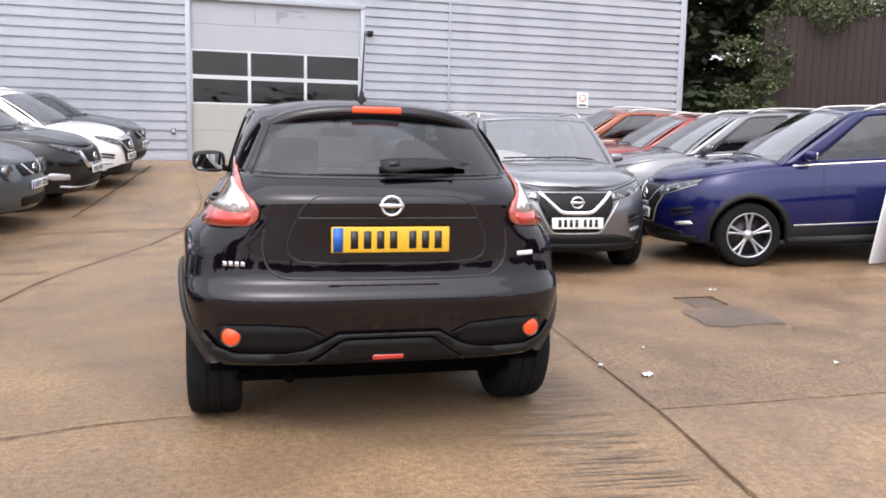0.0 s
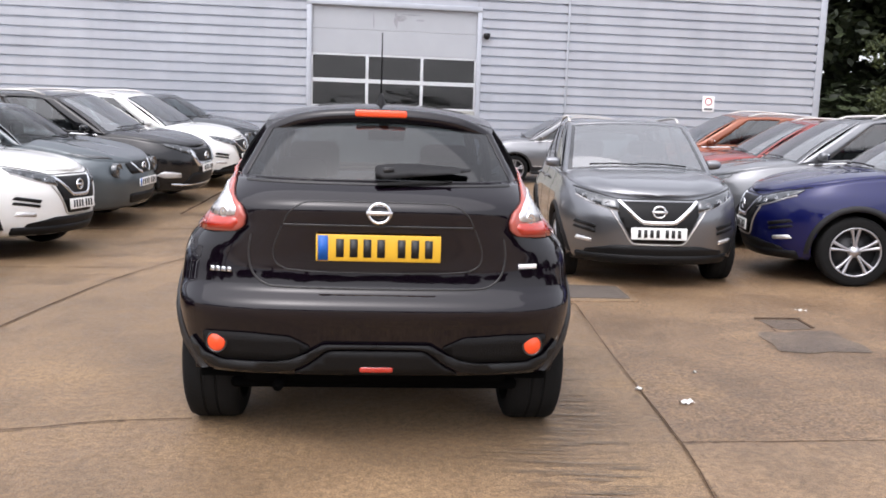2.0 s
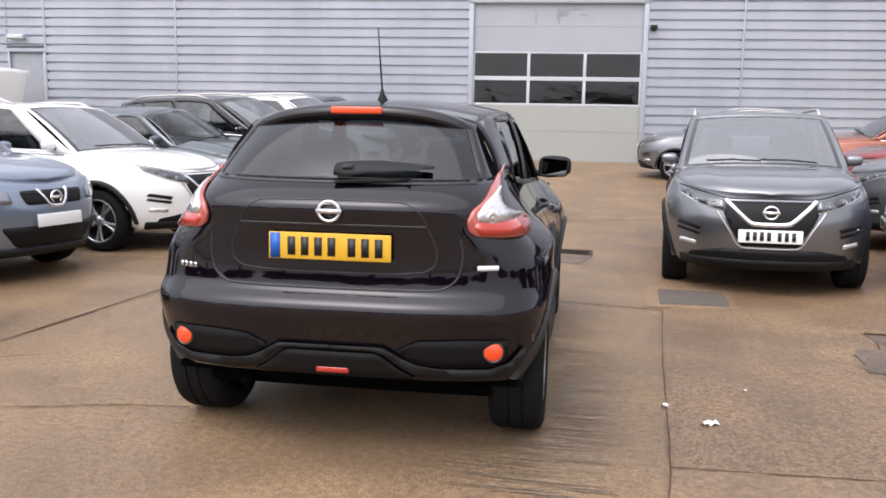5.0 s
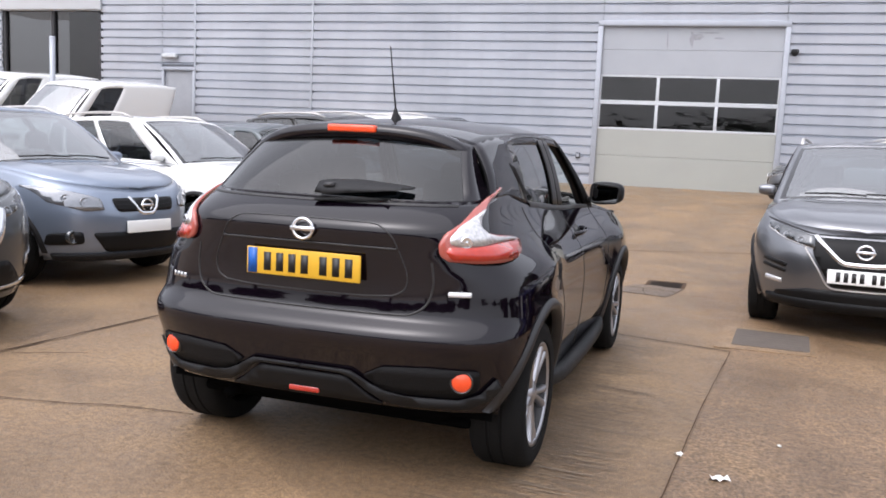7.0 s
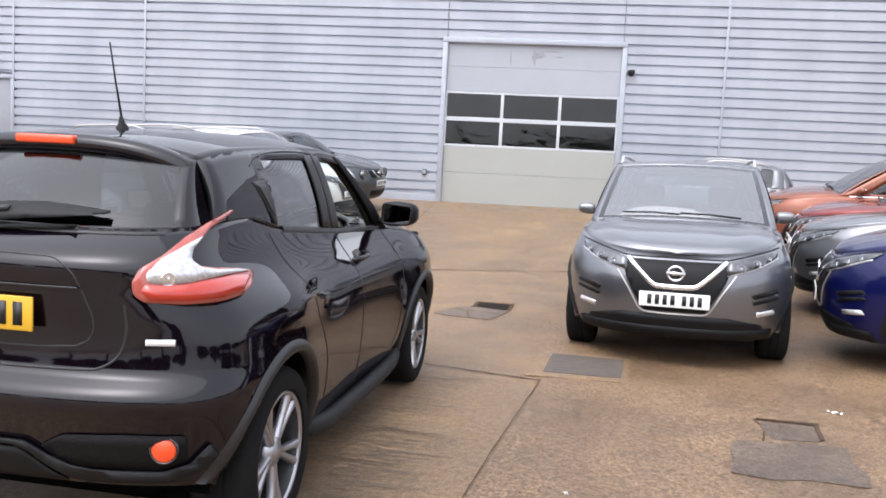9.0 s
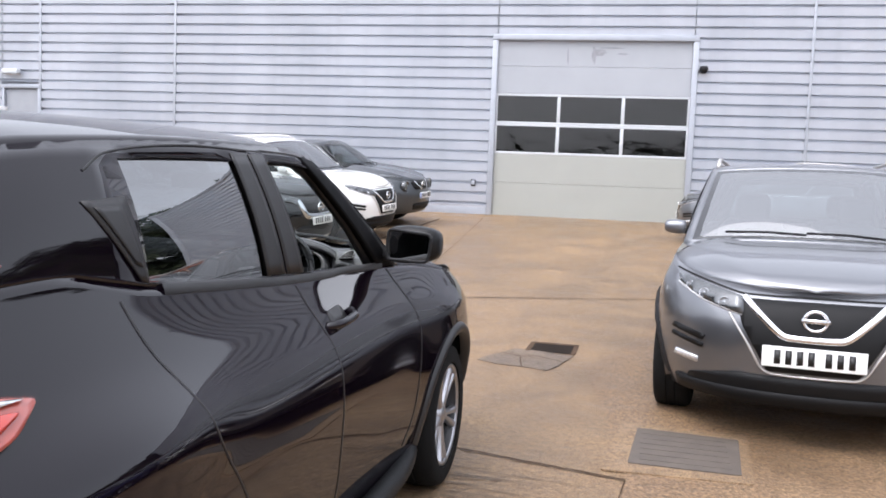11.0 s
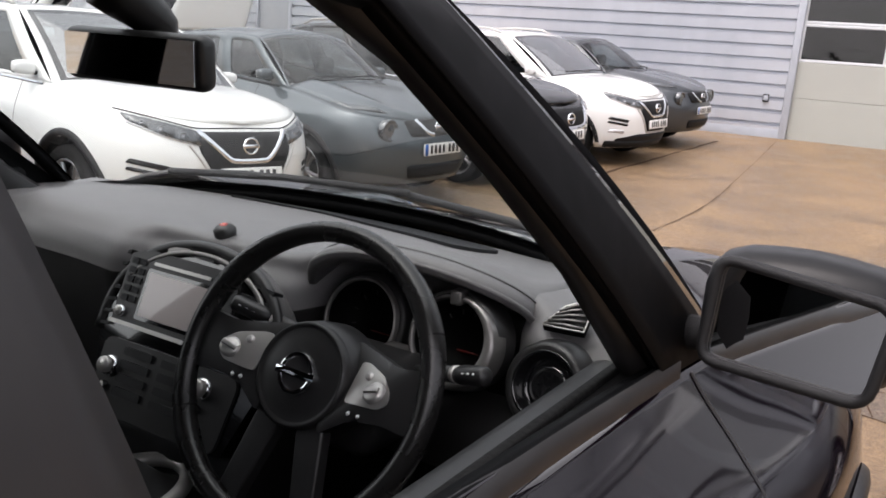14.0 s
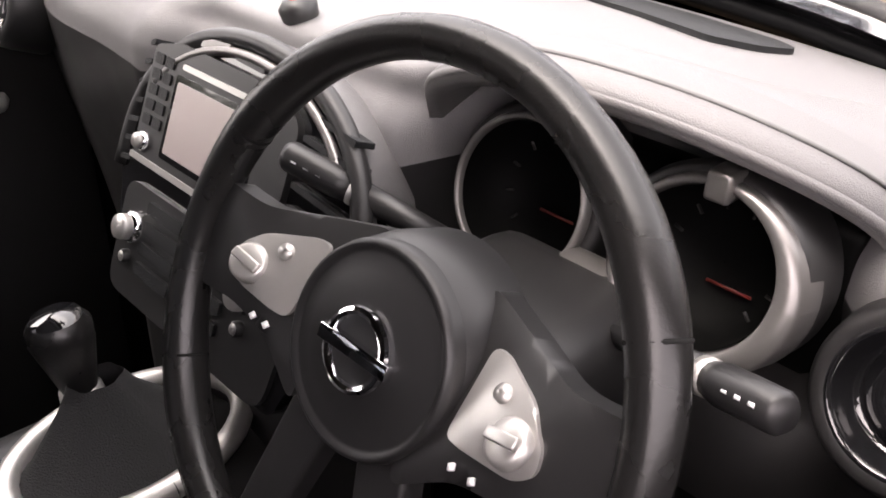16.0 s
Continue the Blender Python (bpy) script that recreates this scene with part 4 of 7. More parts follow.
    def bonnet(self, n=10):
        P = self.P
        t = [p for p in self.top if p.y >= P["a_foot"] - 0.02]
        bm = bmesh.new()
        rows = []
        for p in t:
            row = []
            for j in range(-n, n + 1):
                s = j / n
                c = (1 - abs(s) ** 2.6) * P["crown"] * min(1, p.x / 0.5)
                # raised wings along the bonnet's flanks
                c += P.get("wing", 0) * math.exp(-((abs(s) - 0.72) / 0.16) ** 2) * min(1, p.x / 0.5) * min(1, (self.L - p.y) / 0.5)
                # cowl bows forward under the windscreen
                dy = (1 - s * s) * P["cowl_bow"] * max(0, 1 - (p.y - P["a_foot"]) / (self.L - P["a_foot"]))
                row.append(bm.verts.new((s * p.x, p.y + dy, p.z + c)))
            rows.append(row)
        strip_grid(bm, rows)
        bmesh.ops.remove_doubles(bm, verts=bm.verts, dist=0.0005)
        bmesh.ops.recalc_face_normals(bm, faces=bm.faces)
        if sum(f.normal.z for f in bm.faces) < 0:
            bmesh.ops.reverse_faces(bm, faces=bm.faces)
        return bm

    def side(self, u, v, bulge=0.02):
        """Glass-house side on the right: u 0 at the windscreen pillar to 1 at the tail pillar, v 0 at the belt to 1 at the roof."""
        P = self.P
        foot = P.get("foot", [(0, P["a_foot"]), (1, P["c_foot"])])
        head = P.get("head", [(0, P["a_head"]), (1, P["c_head"])])
        b = self.top_at(float(np.interp(u, [a for a, _ in foot], [c for _, c in foot])))
        t = self.roof_at(float(np.interp(u, [a for a, _ in head], [c for _, c in head])))
        p = b.lerp(t, v)
        p.x += bulge * 4 * v * (1 - v)
        return p

    def rear(self, s, v, bulge=0.025):
        """Rear window face: s -1 to 1 across."""
        P = self.P
        bx = self.top_at(P["c_foot"])
        b = Vector((0, 0, 0))
        # bottom edge follows the body's top row round the tail
        run = [p for p in self.top if p.y <= P["c_foot"] + 1e-6 and p.y < self.L / 2]
        xs = [p.x for p in run] + [bx.x]
        ys, zs = [p.y for p in run] + [bx.y], [p.z for p in run] + [bx.z]
        x = abs(s) * bx.x
        b = Vector((math.copysign(x, s), float(np.interp(x, xs, ys)), float(np.interp(x, xs, zs))))
        t = self.roof_at(P["c_head"])
        t = Vector((s * t.x, t.y - P["roof_bow"] * (1 - s * s), t.z + P["roof_crown"] * (1 - abs(s) ** 2.4)))
        p = b.lerp(t, v)
        p.y -= bulge * 4 * v * (1 - v) * (1 - 0.5 * abs(s))
        return p

    def front(self, s, v, bulge=0.03):
        P = self.P
        b = self.top_at(P["a_foot"])
        t = self.roof_at(P["a_head"])
        b = Vector((s * b.x, b.y + P["cowl_bow"] * (1 - s * s), b.z + P["crown"] * (1 - abs(s) ** 2.6)))
        t = Vector((s * t.x, t.y + 0.06 * (1 - s * s), t.z + P["roof_crown"] * (1 - abs(s) ** 2.4)))
        p = b.lerp(t, v)
        p.y += bulge * 4 * v * (1 - v)
        p.z += bulge * 2 * v * (1 - v)
        return p


def breaks(marks, step):
    """Evenly filled stops that include every mark."""
    out = [marks[0]]
    for a, b in zip(marks, marks[1:]):
        n = max(1, int(math.ceil((b - a) / step)))
        out += [a + (b - a) * i / n for i in range(1, n + 1)]
    return out


def patch(fn, us, vs, keep=None, mirror=False):
    bm = bmesh.new()
    rows = []
    for v in vs:
        row = []
        for u in us:
            p = fn(u, v)
            if mirror:
                p = Vector((-p.x, p.y, p.z))
            row.append(bm.verts.new(p))
        rows.append(row)
    strip_grid(bm, rows, (lambda i, j: keep((us[j] + us[j + 1]) / 2, (vs[i] + vs[i + 1]) / 2)) if keep else None)
    bmesh.ops.delete(bm, geom=[v for v in bm.verts if not v.link_faces], context="VERTS")
    return bm


def outward(bm, centre):
    bm.normal_update()
    if sum(f.normal.dot(f.calc_center_median() - Vector(centre)) for f in bm.faces) < 0:
        bmesh.ops.reverse_faces(bm, faces=bm.faces)
    return bm


def car_shell(car, P, colour, glass_name="glass_car", rear_glass=None, holes=(), thick=0.035, roof_mat=None, nv=18):
    """Body, bonnet, pillars, roof and panes under one car. Returns the shell and a tree of its outer skin to lay parts on."""
    S = Shell(P)
    bm = S.build(nv)
    body = part("body", bm, colour, car)
    so = body.modifiers.new("skin", "SOLIDIFY")
    so.thickness, so.offset = 0.012, -1
    hood = part("bonnet", outward(S.bonnet(), (0, S.L - 0.9, 0)), colour, car)
    so = hood.modifiers.new("skin", "SOLIDIFY")
    so.thickness, so.offset = 0.012, -1
    ctr = (0, S.L * 0.42, 1.0)
    W = P["windows"]           # list of (u0, u1) stretches of side glass
    v0, v1 = P["glass_v"]
    marks = sorted({0, 1, *[a for w in W for a in w]})
    us, vs = breaks(marks, 0.05), breaks([0, v0, v1, 1], 0.14)
    in_pane = lambda u, v: v0 < v < v1 and any(a < u < b for a, b in W)
    meshes = []
    for mir in (False, True):
        bm = outward(patch(S.side, us, vs, lambda u, v: not in_pane(u, v), mir), ctr)
        fr = part("side_frame", bm, [colour, "pillar_dark"], car)
        so = fr.modifiers.new("skin", "SOLIDIFY")
        so.thickness, so.offset, so.material_offset, so.material_offset_rim = thick, -1, 1, 1
        meshes.append(fr)
        for k, (a, b) in enumerate(W):
            if (mir, k) in holes:
                continue
            bm = outward(patch(lambda u, v: S.side(u, v) - Vector((0.006, 0, 0)), breaks([a, b], 0.05), breaks([v0, v1], 0.14), None, mir), ctr)
            part("side_window", bm, "glass_tint" if (rear_glass and k > 0) else glass_name, car)
    rw, (rv0, rv1) = P["rear_s"], P["rear_v"]
    ss, vs2 = breaks([-1, -rw, rw, 1], 0.08), breaks([0, rv0, rv1, 1], 0.12)
    bm = outward(patch(S.rear, ss, vs2, lambda s, v: not (abs(s) < rw and rv0 < v < rv1)), ctr)
    fr = part("rear_frame", bm, [colour, "pillar_dark"], car)
    so = fr.modifiers.new("skin", "SOLIDIFY")
    so.thickness, so.offset, so.material_offset, so.material_offset_rim = thick, -1, 1, 1
    meshes.append(fr)
    bm = outward(patch(lambda s, v: S.rear(s, v) + Vector((0, 0.004, 0)), breaks([-rw, rw], 0.08), breaks([rv0, rv1], 0.12)), ctr)
    rear_pane = part("rear_window", bm, rear_glass or glass_name, car)
    meshes.append(rear_pane)
    ws = P.get("screen_s", 0.93)
    ss, vs3 = breaks([-1, -ws, ws, 1], 0.1), breaks([0, 0.03, 0.95, 1], 0.12)
    bm = outward(patch(S.front, ss, vs3, lambda s, v: not (abs(s) < ws and 0.03 < v < 0.95)), ctr)
    fr = part("windscreen_frame", bm, [colour, "pillar_dark"], car)
    so = fr.modifiers.new("skin", "SOLIDIFY")
    so.thickness, so.offset, so.material_offset, so.material_offset_rim = thick, -1, 1, 1
    wi = ws - P.get("border", .055)
    bm = outward(patch(S.front, breaks([-ws, -wi, wi, ws], 0.1), breaks([0.03, 0.055, 0.905, 0.95], 0.12), lambda p, q: not (abs(p) < wi and .055 < q < .905)), ctr)
    part("screen_border", bm, "gloss_black", car)
    bm = outward(patch(S.front, breaks([-wi, wi], 0.1), breaks([0.055, 0.905], 0.12)), ctr)
    part("windscreen", bm, P.get("screen_glass", "glass_screen"), car)
    # roof
    ya, yc = P["a_head"], P["c_head"]
    bm = bmesh.new()
    rows = []
    for i in range(25):
        q = i / 24
        row = []
        for j in range(-12, 13):
            s = j / 12
            y = ya + (yc - ya) * q
            e = S.roof_at(y)
            y2 = y + (0.06 * (1 - q) - P["roof_bow"] * q) * (1 - s * s)
            row.append(bm.verts.new((s * e.x, y2, e.z + P["roof_crown"] * (1 - abs(s) ** 2.4))))
        rows.append(row)
    strip_grid(bm, rows)
    roof = part("roof", outward(bm, ctr), roof_mat or colour, car)
    so = roof.modifiers.new("skin", "SOLIDIFY")
    so.thickness, so.offset = 0.02, -1
    meshes += [body, hood, roof]
    # a dark floor pan closes the car below, wheel housings round the wheels
    xw = P["hub_x"]
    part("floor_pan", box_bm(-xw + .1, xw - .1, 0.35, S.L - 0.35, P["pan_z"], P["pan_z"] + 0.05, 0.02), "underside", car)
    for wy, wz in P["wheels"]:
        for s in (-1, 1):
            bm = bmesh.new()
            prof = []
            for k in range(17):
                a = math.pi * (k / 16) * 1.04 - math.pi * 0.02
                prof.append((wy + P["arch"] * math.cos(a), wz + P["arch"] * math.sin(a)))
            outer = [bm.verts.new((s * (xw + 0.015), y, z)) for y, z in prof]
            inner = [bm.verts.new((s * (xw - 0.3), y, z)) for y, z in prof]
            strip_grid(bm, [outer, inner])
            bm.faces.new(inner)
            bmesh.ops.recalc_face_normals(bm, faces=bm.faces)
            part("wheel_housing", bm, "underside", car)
    # skin tree
    tv, tf = [], []
    for o in meshes:
        off = len(tv)
        tv += [v.co.copy() for v in o.data.vertices]
        tf += [[off + k for k in p.vertices] for p in o.data.polygons]
    return S, BVHTree.FromPolygons(tv, tf)


def arch_trim(car, S, bvh, r0, r1, material, label=""):
    """Moulded lips round the wheel arches."""
    P = S.P
    for wy, wz in P["wheels"]:
        for s in (-1, 1):
            bm = bmesh.new()
            rows = []
            for k in range(29):
                a = math.pi * (k / 28) * 1.04 - math.pi * 0.02
                row = []
                for q, h in ((r0 - .004, -.03), (r0, .010), (r0 + (r1 - r0) * .35, .018), (r0 + (r1 - r0) * .8, .014), (r1, .002)):
                    y, z = wy + q * math.cos(a), wz + q * math.sin(a)
                    z = max(z, float(curve_at(P["sill"], y)) + .004)
                    hit, nor, _, _ = bvh.ray_cast(Vector((s * 1.5, wy + max(q, r0 + .02) * math.cos(a), max(.3, wz + max(q, r0 + .02) * math.sin(a)))), Vector((-s, 0, 0)), 1.4)
                    x = hit.x if hit else s * P["hub_x"]
                    row.append(bm.verts.new((x + s * h, y, z)))
                rows.append(row)
            strip_grid(bm, rows)
            bmesh.ops.recalc_face_normals(bm, faces=bm.faces)
            part("arch_trim", bm, material, car, label)


def badge_round(parent, bvh, x, z, r, y0, facing, body_mat="chrome", lift=.012):
    """A plain round chrome emblem: ring and cross bar, on the tail (facing -1) or nose (+1)."""
    hit, nor, _, _ = bvh.ray_cast(Vector((x, y0 + facing * 1.0, z)), Vector((0, -facing, 0)), 2.0)
    hit = hit or Vector((x, y0, z))
    m = Matrix.Translation(hit + Vector((0, facing * lift, 0))) @ pose(0, 0, 0, -90 * facing, 0, 0)
    bm = bmesh.new()
    n = 32
    rings = []
    for i in range(n):
        a = 2 * math.pi * i / n
        rings.append([bm.verts.new(m @ Vector(((r + q * math.cos(b)) * math.cos(a), (r + q * math.cos(b)) * math.sin(a) * .92, q * math.sin(b)))) for q, b in ((r * .17, math.pi * 2 * k / 8) for k in range(8))])
    for i in range(n):
        a, b = rings[i], rings[(i + 1) % n]
        for k in range(8):
            bm.faces.new((a[k], a[(k + 1) % 8], b[(k + 1) % 8], b[k]))
    add_box_m(bm, m, -r * 1.22, r * 1.22, -r * .2, r * .2, -.006, r * .16)
    bmesh.ops.recalc_face_normals(bm, faces=bm.faces)
    ob = part("badge", bm, body_mat, parent, "round chrome emblem")
    return ob


def add_box_m(bm, m, x0, x1, y0, y1, z0, z1, bev=0.0):
    t = bmesh.new()
    add_box(t, x0, x1, y0, y1, z0, z1, bev)
    vs = {v: bm.verts.new(m @ v.co) for v in t.verts}
    for f in t.faces:
        bm.faces.new([vs[v] for v in f.verts])
    t.free()


def number_plate(parent, centre, facing, tilt, colour, width=0.52, height=0.112, band=True, bars=True, yaw=0):
    """A plate with plain bars where its characters stand."""
    ob = new("number_plate")
    ob.parent = parent
    ob.matrix_basis = Matrix.Translation(centre) @ pose(0, 0, 0, 0, 0, 180 if facing > 0 else 0) @ pose(0, 0, 0, tilt, 0, yaw)
    tagged(ob, "pressed number plate with plain dark bars")
    part("plate", box_bm(-width / 2, width / 2, -.006, .004, -height / 2, height / 2, 0.004), colour, ob)
    x = -width / 2 + 0.008
    if band:
        part("blue_band", box_bm(x, x + 0.042, -.0085, -.005, -height / 2 + .004, height / 2 - .004), "plate_blue", ob)
        x += 0.042
    if bars:
        cw, gap = 0.046, 0.011
        total = 7 * cw + 6 * gap + 0.028
        x = (x + width / 2 - total) / 2 - 0.0
        for i in range(7):
            part("bar", box_bm(x + .006, x + cw - 0.008, -.0085, -.005, -.038, .038, 0.0), "plate_bar", ob)
            x += cw + gap + (0.028 if i == 3 else 0)
    return ob


def door_mirror(car, at, side, colour, k=1.0, glass_yaw=4):
    """An outside mirror: foot, housing and glass that faces the tail."""
    ob = new("door_mirror")
    ob.parent = car
    ob.matrix_basis = Matrix.Translation(at)
    s = side
    bm = bmesh.new()
    r = bmesh.ops.create_cube(bm, size=1)
    bmesh.ops.subdivide_edges(bm, edges=bm.edges[:], cuts=5, use_grid_fill=True)
    for v in bm.verts:
        x, y, z = (2 * c for c in v.co)
        q = (abs(x) ** 4 + abs(y) ** 4 + abs(z) ** 4) ** 0.25
        x, y, z = x / q, y / q, z / q
        # full and flat towards the tail, tapered nose, narrower outer end
        t = 1 - 0.35 * max(0, y) ** 2
        v.co = Vector((s * 0.118 * x * k, (0.07 * y + 0.022) * k, 0.080 * z * k * (t - 0.14 * (x > 0) * x) + 0.004 * x * k))
    housing = part("housing", outward(bm, (0, 0, 0)), colour, ob)
    gm = Matrix.Translation((0, -.056 * k, 0)) @ pose(0, 0, 0, 0, 0, -s * glass_yaw)
    outline = rounded([(-.104, -.064), (.086, -.064), (.100, .036), (.086, .050), (-.096, .064)], 0.022)
    bm = bmesh.new()
    f = bm.faces.new([bm.verts.new(gm @ Vector((s * x * k, 0, y * k))) for x, y in outline])
    r = bmesh.ops.extrude_face_region(bm, geom=[f])
    for g in r["geom"]:
        if isinstance(g, bmesh.types.BMVert):
            g.co.y += 0.02 * k
    bmesh.ops.recalc_face_normals(bm, faces=bm.faces)
    part("mirror_glass", bm, "mirror_glass", ob, "silvered mirror glass", smooth=False)
    rim = [gm @ Vector((s * x * k, -.004, y * k)) for x, y in outline]
    bm = bmesh.new()
    add_tube(bm, rim + [rim[0]], .007 * k, 6, False)
    part("rim", bm, "black_plastic", ob)
    part("foot", tube_bm([(-s * 0.16 * k, .03, -.058 * k), (-s * 0.06 * k, .02, -.046 * k)], [0.024 * k, .022 * k], 10), "black_plastic", ob)
    return ob


simple("mirror_black", (0.006, 0.006, 0.0065), 0.3, spec=0.25, vary=0.1)
simple("mirror_glass", (0.85, 0.86, 0.87), 0.02, 1.0, vary=0.01)

yard = make_ground()
make_building()
make_surroundings()

# ---------------------------------------------------------------- the black car in the middle
JUKE = dict(
    L=4.2, hub_x=0.758, pan_z=0.23, arch=0.405, flare=0.045, wheels=[(0.69, 0.332), (3.225, 0.332)],
    sill=[(0, .37), (.35, .34), (1.2, .27), (2.9, .27), (3.7, .26), (4.2, .28)],
    belt=[(0, 1.185), (.4, 1.2), (.8, 1.215), (1.1, 1.165), (1.9, 1.105), (2.6, 1.075), (3.0, 1.05), (3.4, 1.0), (3.8, .93), (4.1, .86)],
    tail=[(.30, .165), (.38, .122), (.45, .096), (.55, .058), (.61, .032), (.645, .021), (.668, .021), (.692, .034), (.716, .062), (.738, .088), (.85, .10), (1.0, .085), (1.08, .075), (1.14, .13), (1.19, .22)],
    nose=[(.25, .12), (.4, .03), (.6, .0), (.75, .03), (.9, .12), (1.0, .3)],
    width=[(.2, .80), (.3, .83), (.5, .865), (.7, .872), (.82, .862), (.90, .832), (.96, .79), (1.03, .74), (1.1, .703), (1.2, .658)],
    plan=[(0, .98), (.2, 1), (.5, .975), (.8, 1), (.93, .97), (1, .93)],
    haunch=.052, wing_bulge=.012, screen_s=.975, border=.006, screen_glass="glass_clear", corner_tail=.42, corner_nose=.7, n_tail=3.2, n_nose=2.4,
    roof_x=[(.6, .53), (1, .55), (1.6, .575), (2.1, .57), (2.3, .555)], roof_z=[(.6, 1.43), (.9, 1.475), (1.5, 1.505), (1.9, 1.51), (2.22, 1.49), (2.4, 1.46)],
    a_foot=2.85, a_head=2.22, c_foot=.52, c_head=.62, crown=.05, wing=.05, cowl_bow=.2, roof_bow=.05, roof_crown=.065,
    foot=[(0, 2.85), (.10, 2.62), (.40, 1.925), (.50, 1.68), (.76, 1.10), (1, .52)],
    head=[(0, 2.22), (.10, 2.08), (.40, 1.80), (.50, 1.605), (.76, 1.11), (1, .62)],
    windows=[(.10, .40), (.50, .76)], glass_v=(.035, .875), rear_s=.90, rear_v=(.02, .93))

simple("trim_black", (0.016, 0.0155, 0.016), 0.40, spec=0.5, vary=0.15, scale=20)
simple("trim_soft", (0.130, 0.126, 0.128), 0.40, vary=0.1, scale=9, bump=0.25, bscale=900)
simple("leather", (0.012, 0.0115, 0.0115), 0.27, spec=0.5, vary=0.15, scale=20, bump=0.07, bscale=600)
simple("gloss_black", (0.008, 0.008, 0.009), 0.08, coat=1.0)
# pale base colour stands in for sky reflected in the blank screen
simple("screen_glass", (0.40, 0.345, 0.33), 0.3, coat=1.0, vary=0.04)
simple("dial_face", (0.003, 0.003, 0.003), 0.5, spec=0.05)
simple("dial_ring", (0.22, 0.21, 0.205), 0.34, 0.7, vary=0.08)
simple("needle_red", (0.12, 0.012, 0.010), 0.4)
simple("stitch", (0.11, 0.11, 0.11), 0.7)
simple("headlining", (0.03, 0.03, 0.03), 0.9)


# ---------------------------------------------------------------- the other parked cars
QASH = dict(
    L=4.38, hub_x=0.78, pan_z=0.24, arch=0.40, flare=0.02, wheels=[(0.87, 0.34), (3.51, 0.34)],
    sill=[(0, .38), (.5, .30), (1.2, .25), (3.1, .25), (3.9, .25), (4.38, .25)],
    belt=[(0, 1.08), (1, 1.075), (2, 1.05), (2.9, 1.035), (3.4, 1.015), (3.9, .955), (4.25, .87), (4.38, .82)],
    tail=[(.3, .15), (.5, .03), (.75, .05), (1.08, .2)], nose=[(.22, .10), (.4, .02), (.6, .0), (.74, .03), (.86, .12), (.95, .2)],
    width=[(.2, .82), (.35, .87), (.6, .90), (.8, .885), (.95, .83), (1.08, .775)],
    plan=[(0, .93), (.2, 1), (.75, 1), (.9, .97), (1, .93)],
    corner_tail=.5, corner_nose=.75, n_tail=2.7, n_nose=2.5,
    roof_x=[(.5, .56), (1, .635), (2, .675), (2.4, .668), (2.75, .65)], roof_z=[(.5, 1.45), (1, 1.525), (1.8, 1.56), (2.35, 1.535), (2.75, 1.44)],
    a_foot=3.15, a_head=2.35, c_foot=.5, c_head=.55, crown=.05, wing=.02, cowl_bow=.16, roof_bow=.06, roof_crown=.035,
    windows=[(.12, .42), (.46, .74), (.77, .90)], glass_v=(.06, .90), rear_s=.86, rear_v=(.08, .9))


def scaled(P, ky, kz, kx=1.0, **more):
    """The same kind of body, longer or taller."""
    Q = dict(P)
    Q["L"] = P["L"] * ky
    for k in ("sill", "belt", "roof_x", "roof_z"):
        Q[k] = [(a * ky, b * (kx if k == "roof_x" else kz if k != "sill" else 1)) for a, b in P[k]]
    Q["tail"] = [(a * kz, b) for a, b in P["tail"]]
    Q["nose"] = [(a * kz, b) for a, b in P["nose"]]
    Q["width"] = [(a * kz, b * kx) for a, b in P["width"]]
    Q["wheels"] = [(a * ky, b) for a, b in P["wheels"]]
    Q["hub_x"] = P["hub_x"] * kx
    for k in ("a_foot", "a_head", "c_foot", "c_head"):
        Q[k] = P[k] * ky
    Q.update(more)
    return Q


def on_nose(car, S, bvh, name, pts, material, label="", r=0.02, off=0.003, thick=0.006, sides=(-1, 1), step=0.05):
    for s in sides:
        ol = rounded([(s * x, z) for x, z in pts], r)
        part(name, plate_on(bvh, ol, (0, S.L, 0), (1, 0, 0), (0, 0, 1), (0, -1, 0), off, thick, step), material, car, label)


def nose_line(car, S, bvh, name, pts, material, w, sides=(-1, 1), thick=.01):
    for s in sides:
        part(name, strip_on(bvh, line2([(s * x, z) for x, z in pts], 5), (0, S.L, 0), (1, 0, 0), (0, 0, 1), (0, -1, 0), w, .002, thick), material, car)


def side_lines(car, S, bvh, lines, material="black_plastic", w=.007, thick=.0015, name="shut_line", zs=1.0):
    for s in (-1, 1):
        for pts in lines:
            part(name, strip_on(bvh, line2(pts, 6), (s * 1.0, 0, 0), (0, 1, 0), (0, 0, 1), (-s, 0, 0), w, .0008, thick, 1.6), material, car)


def cabin(car, S, P):
    """Plain seats and dash that show through the panes."""
    L, k = S.L, P["roof_z"][2][1] / 1.53
    for y in (L * .30, L * .52):
        for x in (-.36, .36):
            bm = box_bm(x - .25, x + .25, y - .08, y + .08, .5, 1.12 * k, .07, 3)
            add_box(bm, x - .13, x + .13, y - .07, y + .03, 1.14 * k, 1.32 * k, .05, 3)
            add_box(bm, x - .25, x + .25, y, y + .5, .42, .62, .06, 3)
            part("seat", bm, "seat_cloth", car)
    b = S.top_at(P["a_foot"])
    part("dashboard", box_bm(-b.x + .06, b.x - .06, P["a_foot"] - .45, P["a_foot"] - .02, .6, b.z - .03, .08, 3), "black_plastic", car)
    bm = bmesh.new()
    add_tube(bm, [(.36 + .18 * math.cos(a), P["a_foot"] - .62 + .06 * math.sin(a), .93 * k + .17 * math.sin(a)) for a in [2 * math.pi * i / 20 for i in range(21)]], .015, 6, False)
    part("steering_wheel", bm, "black_plastic", car)


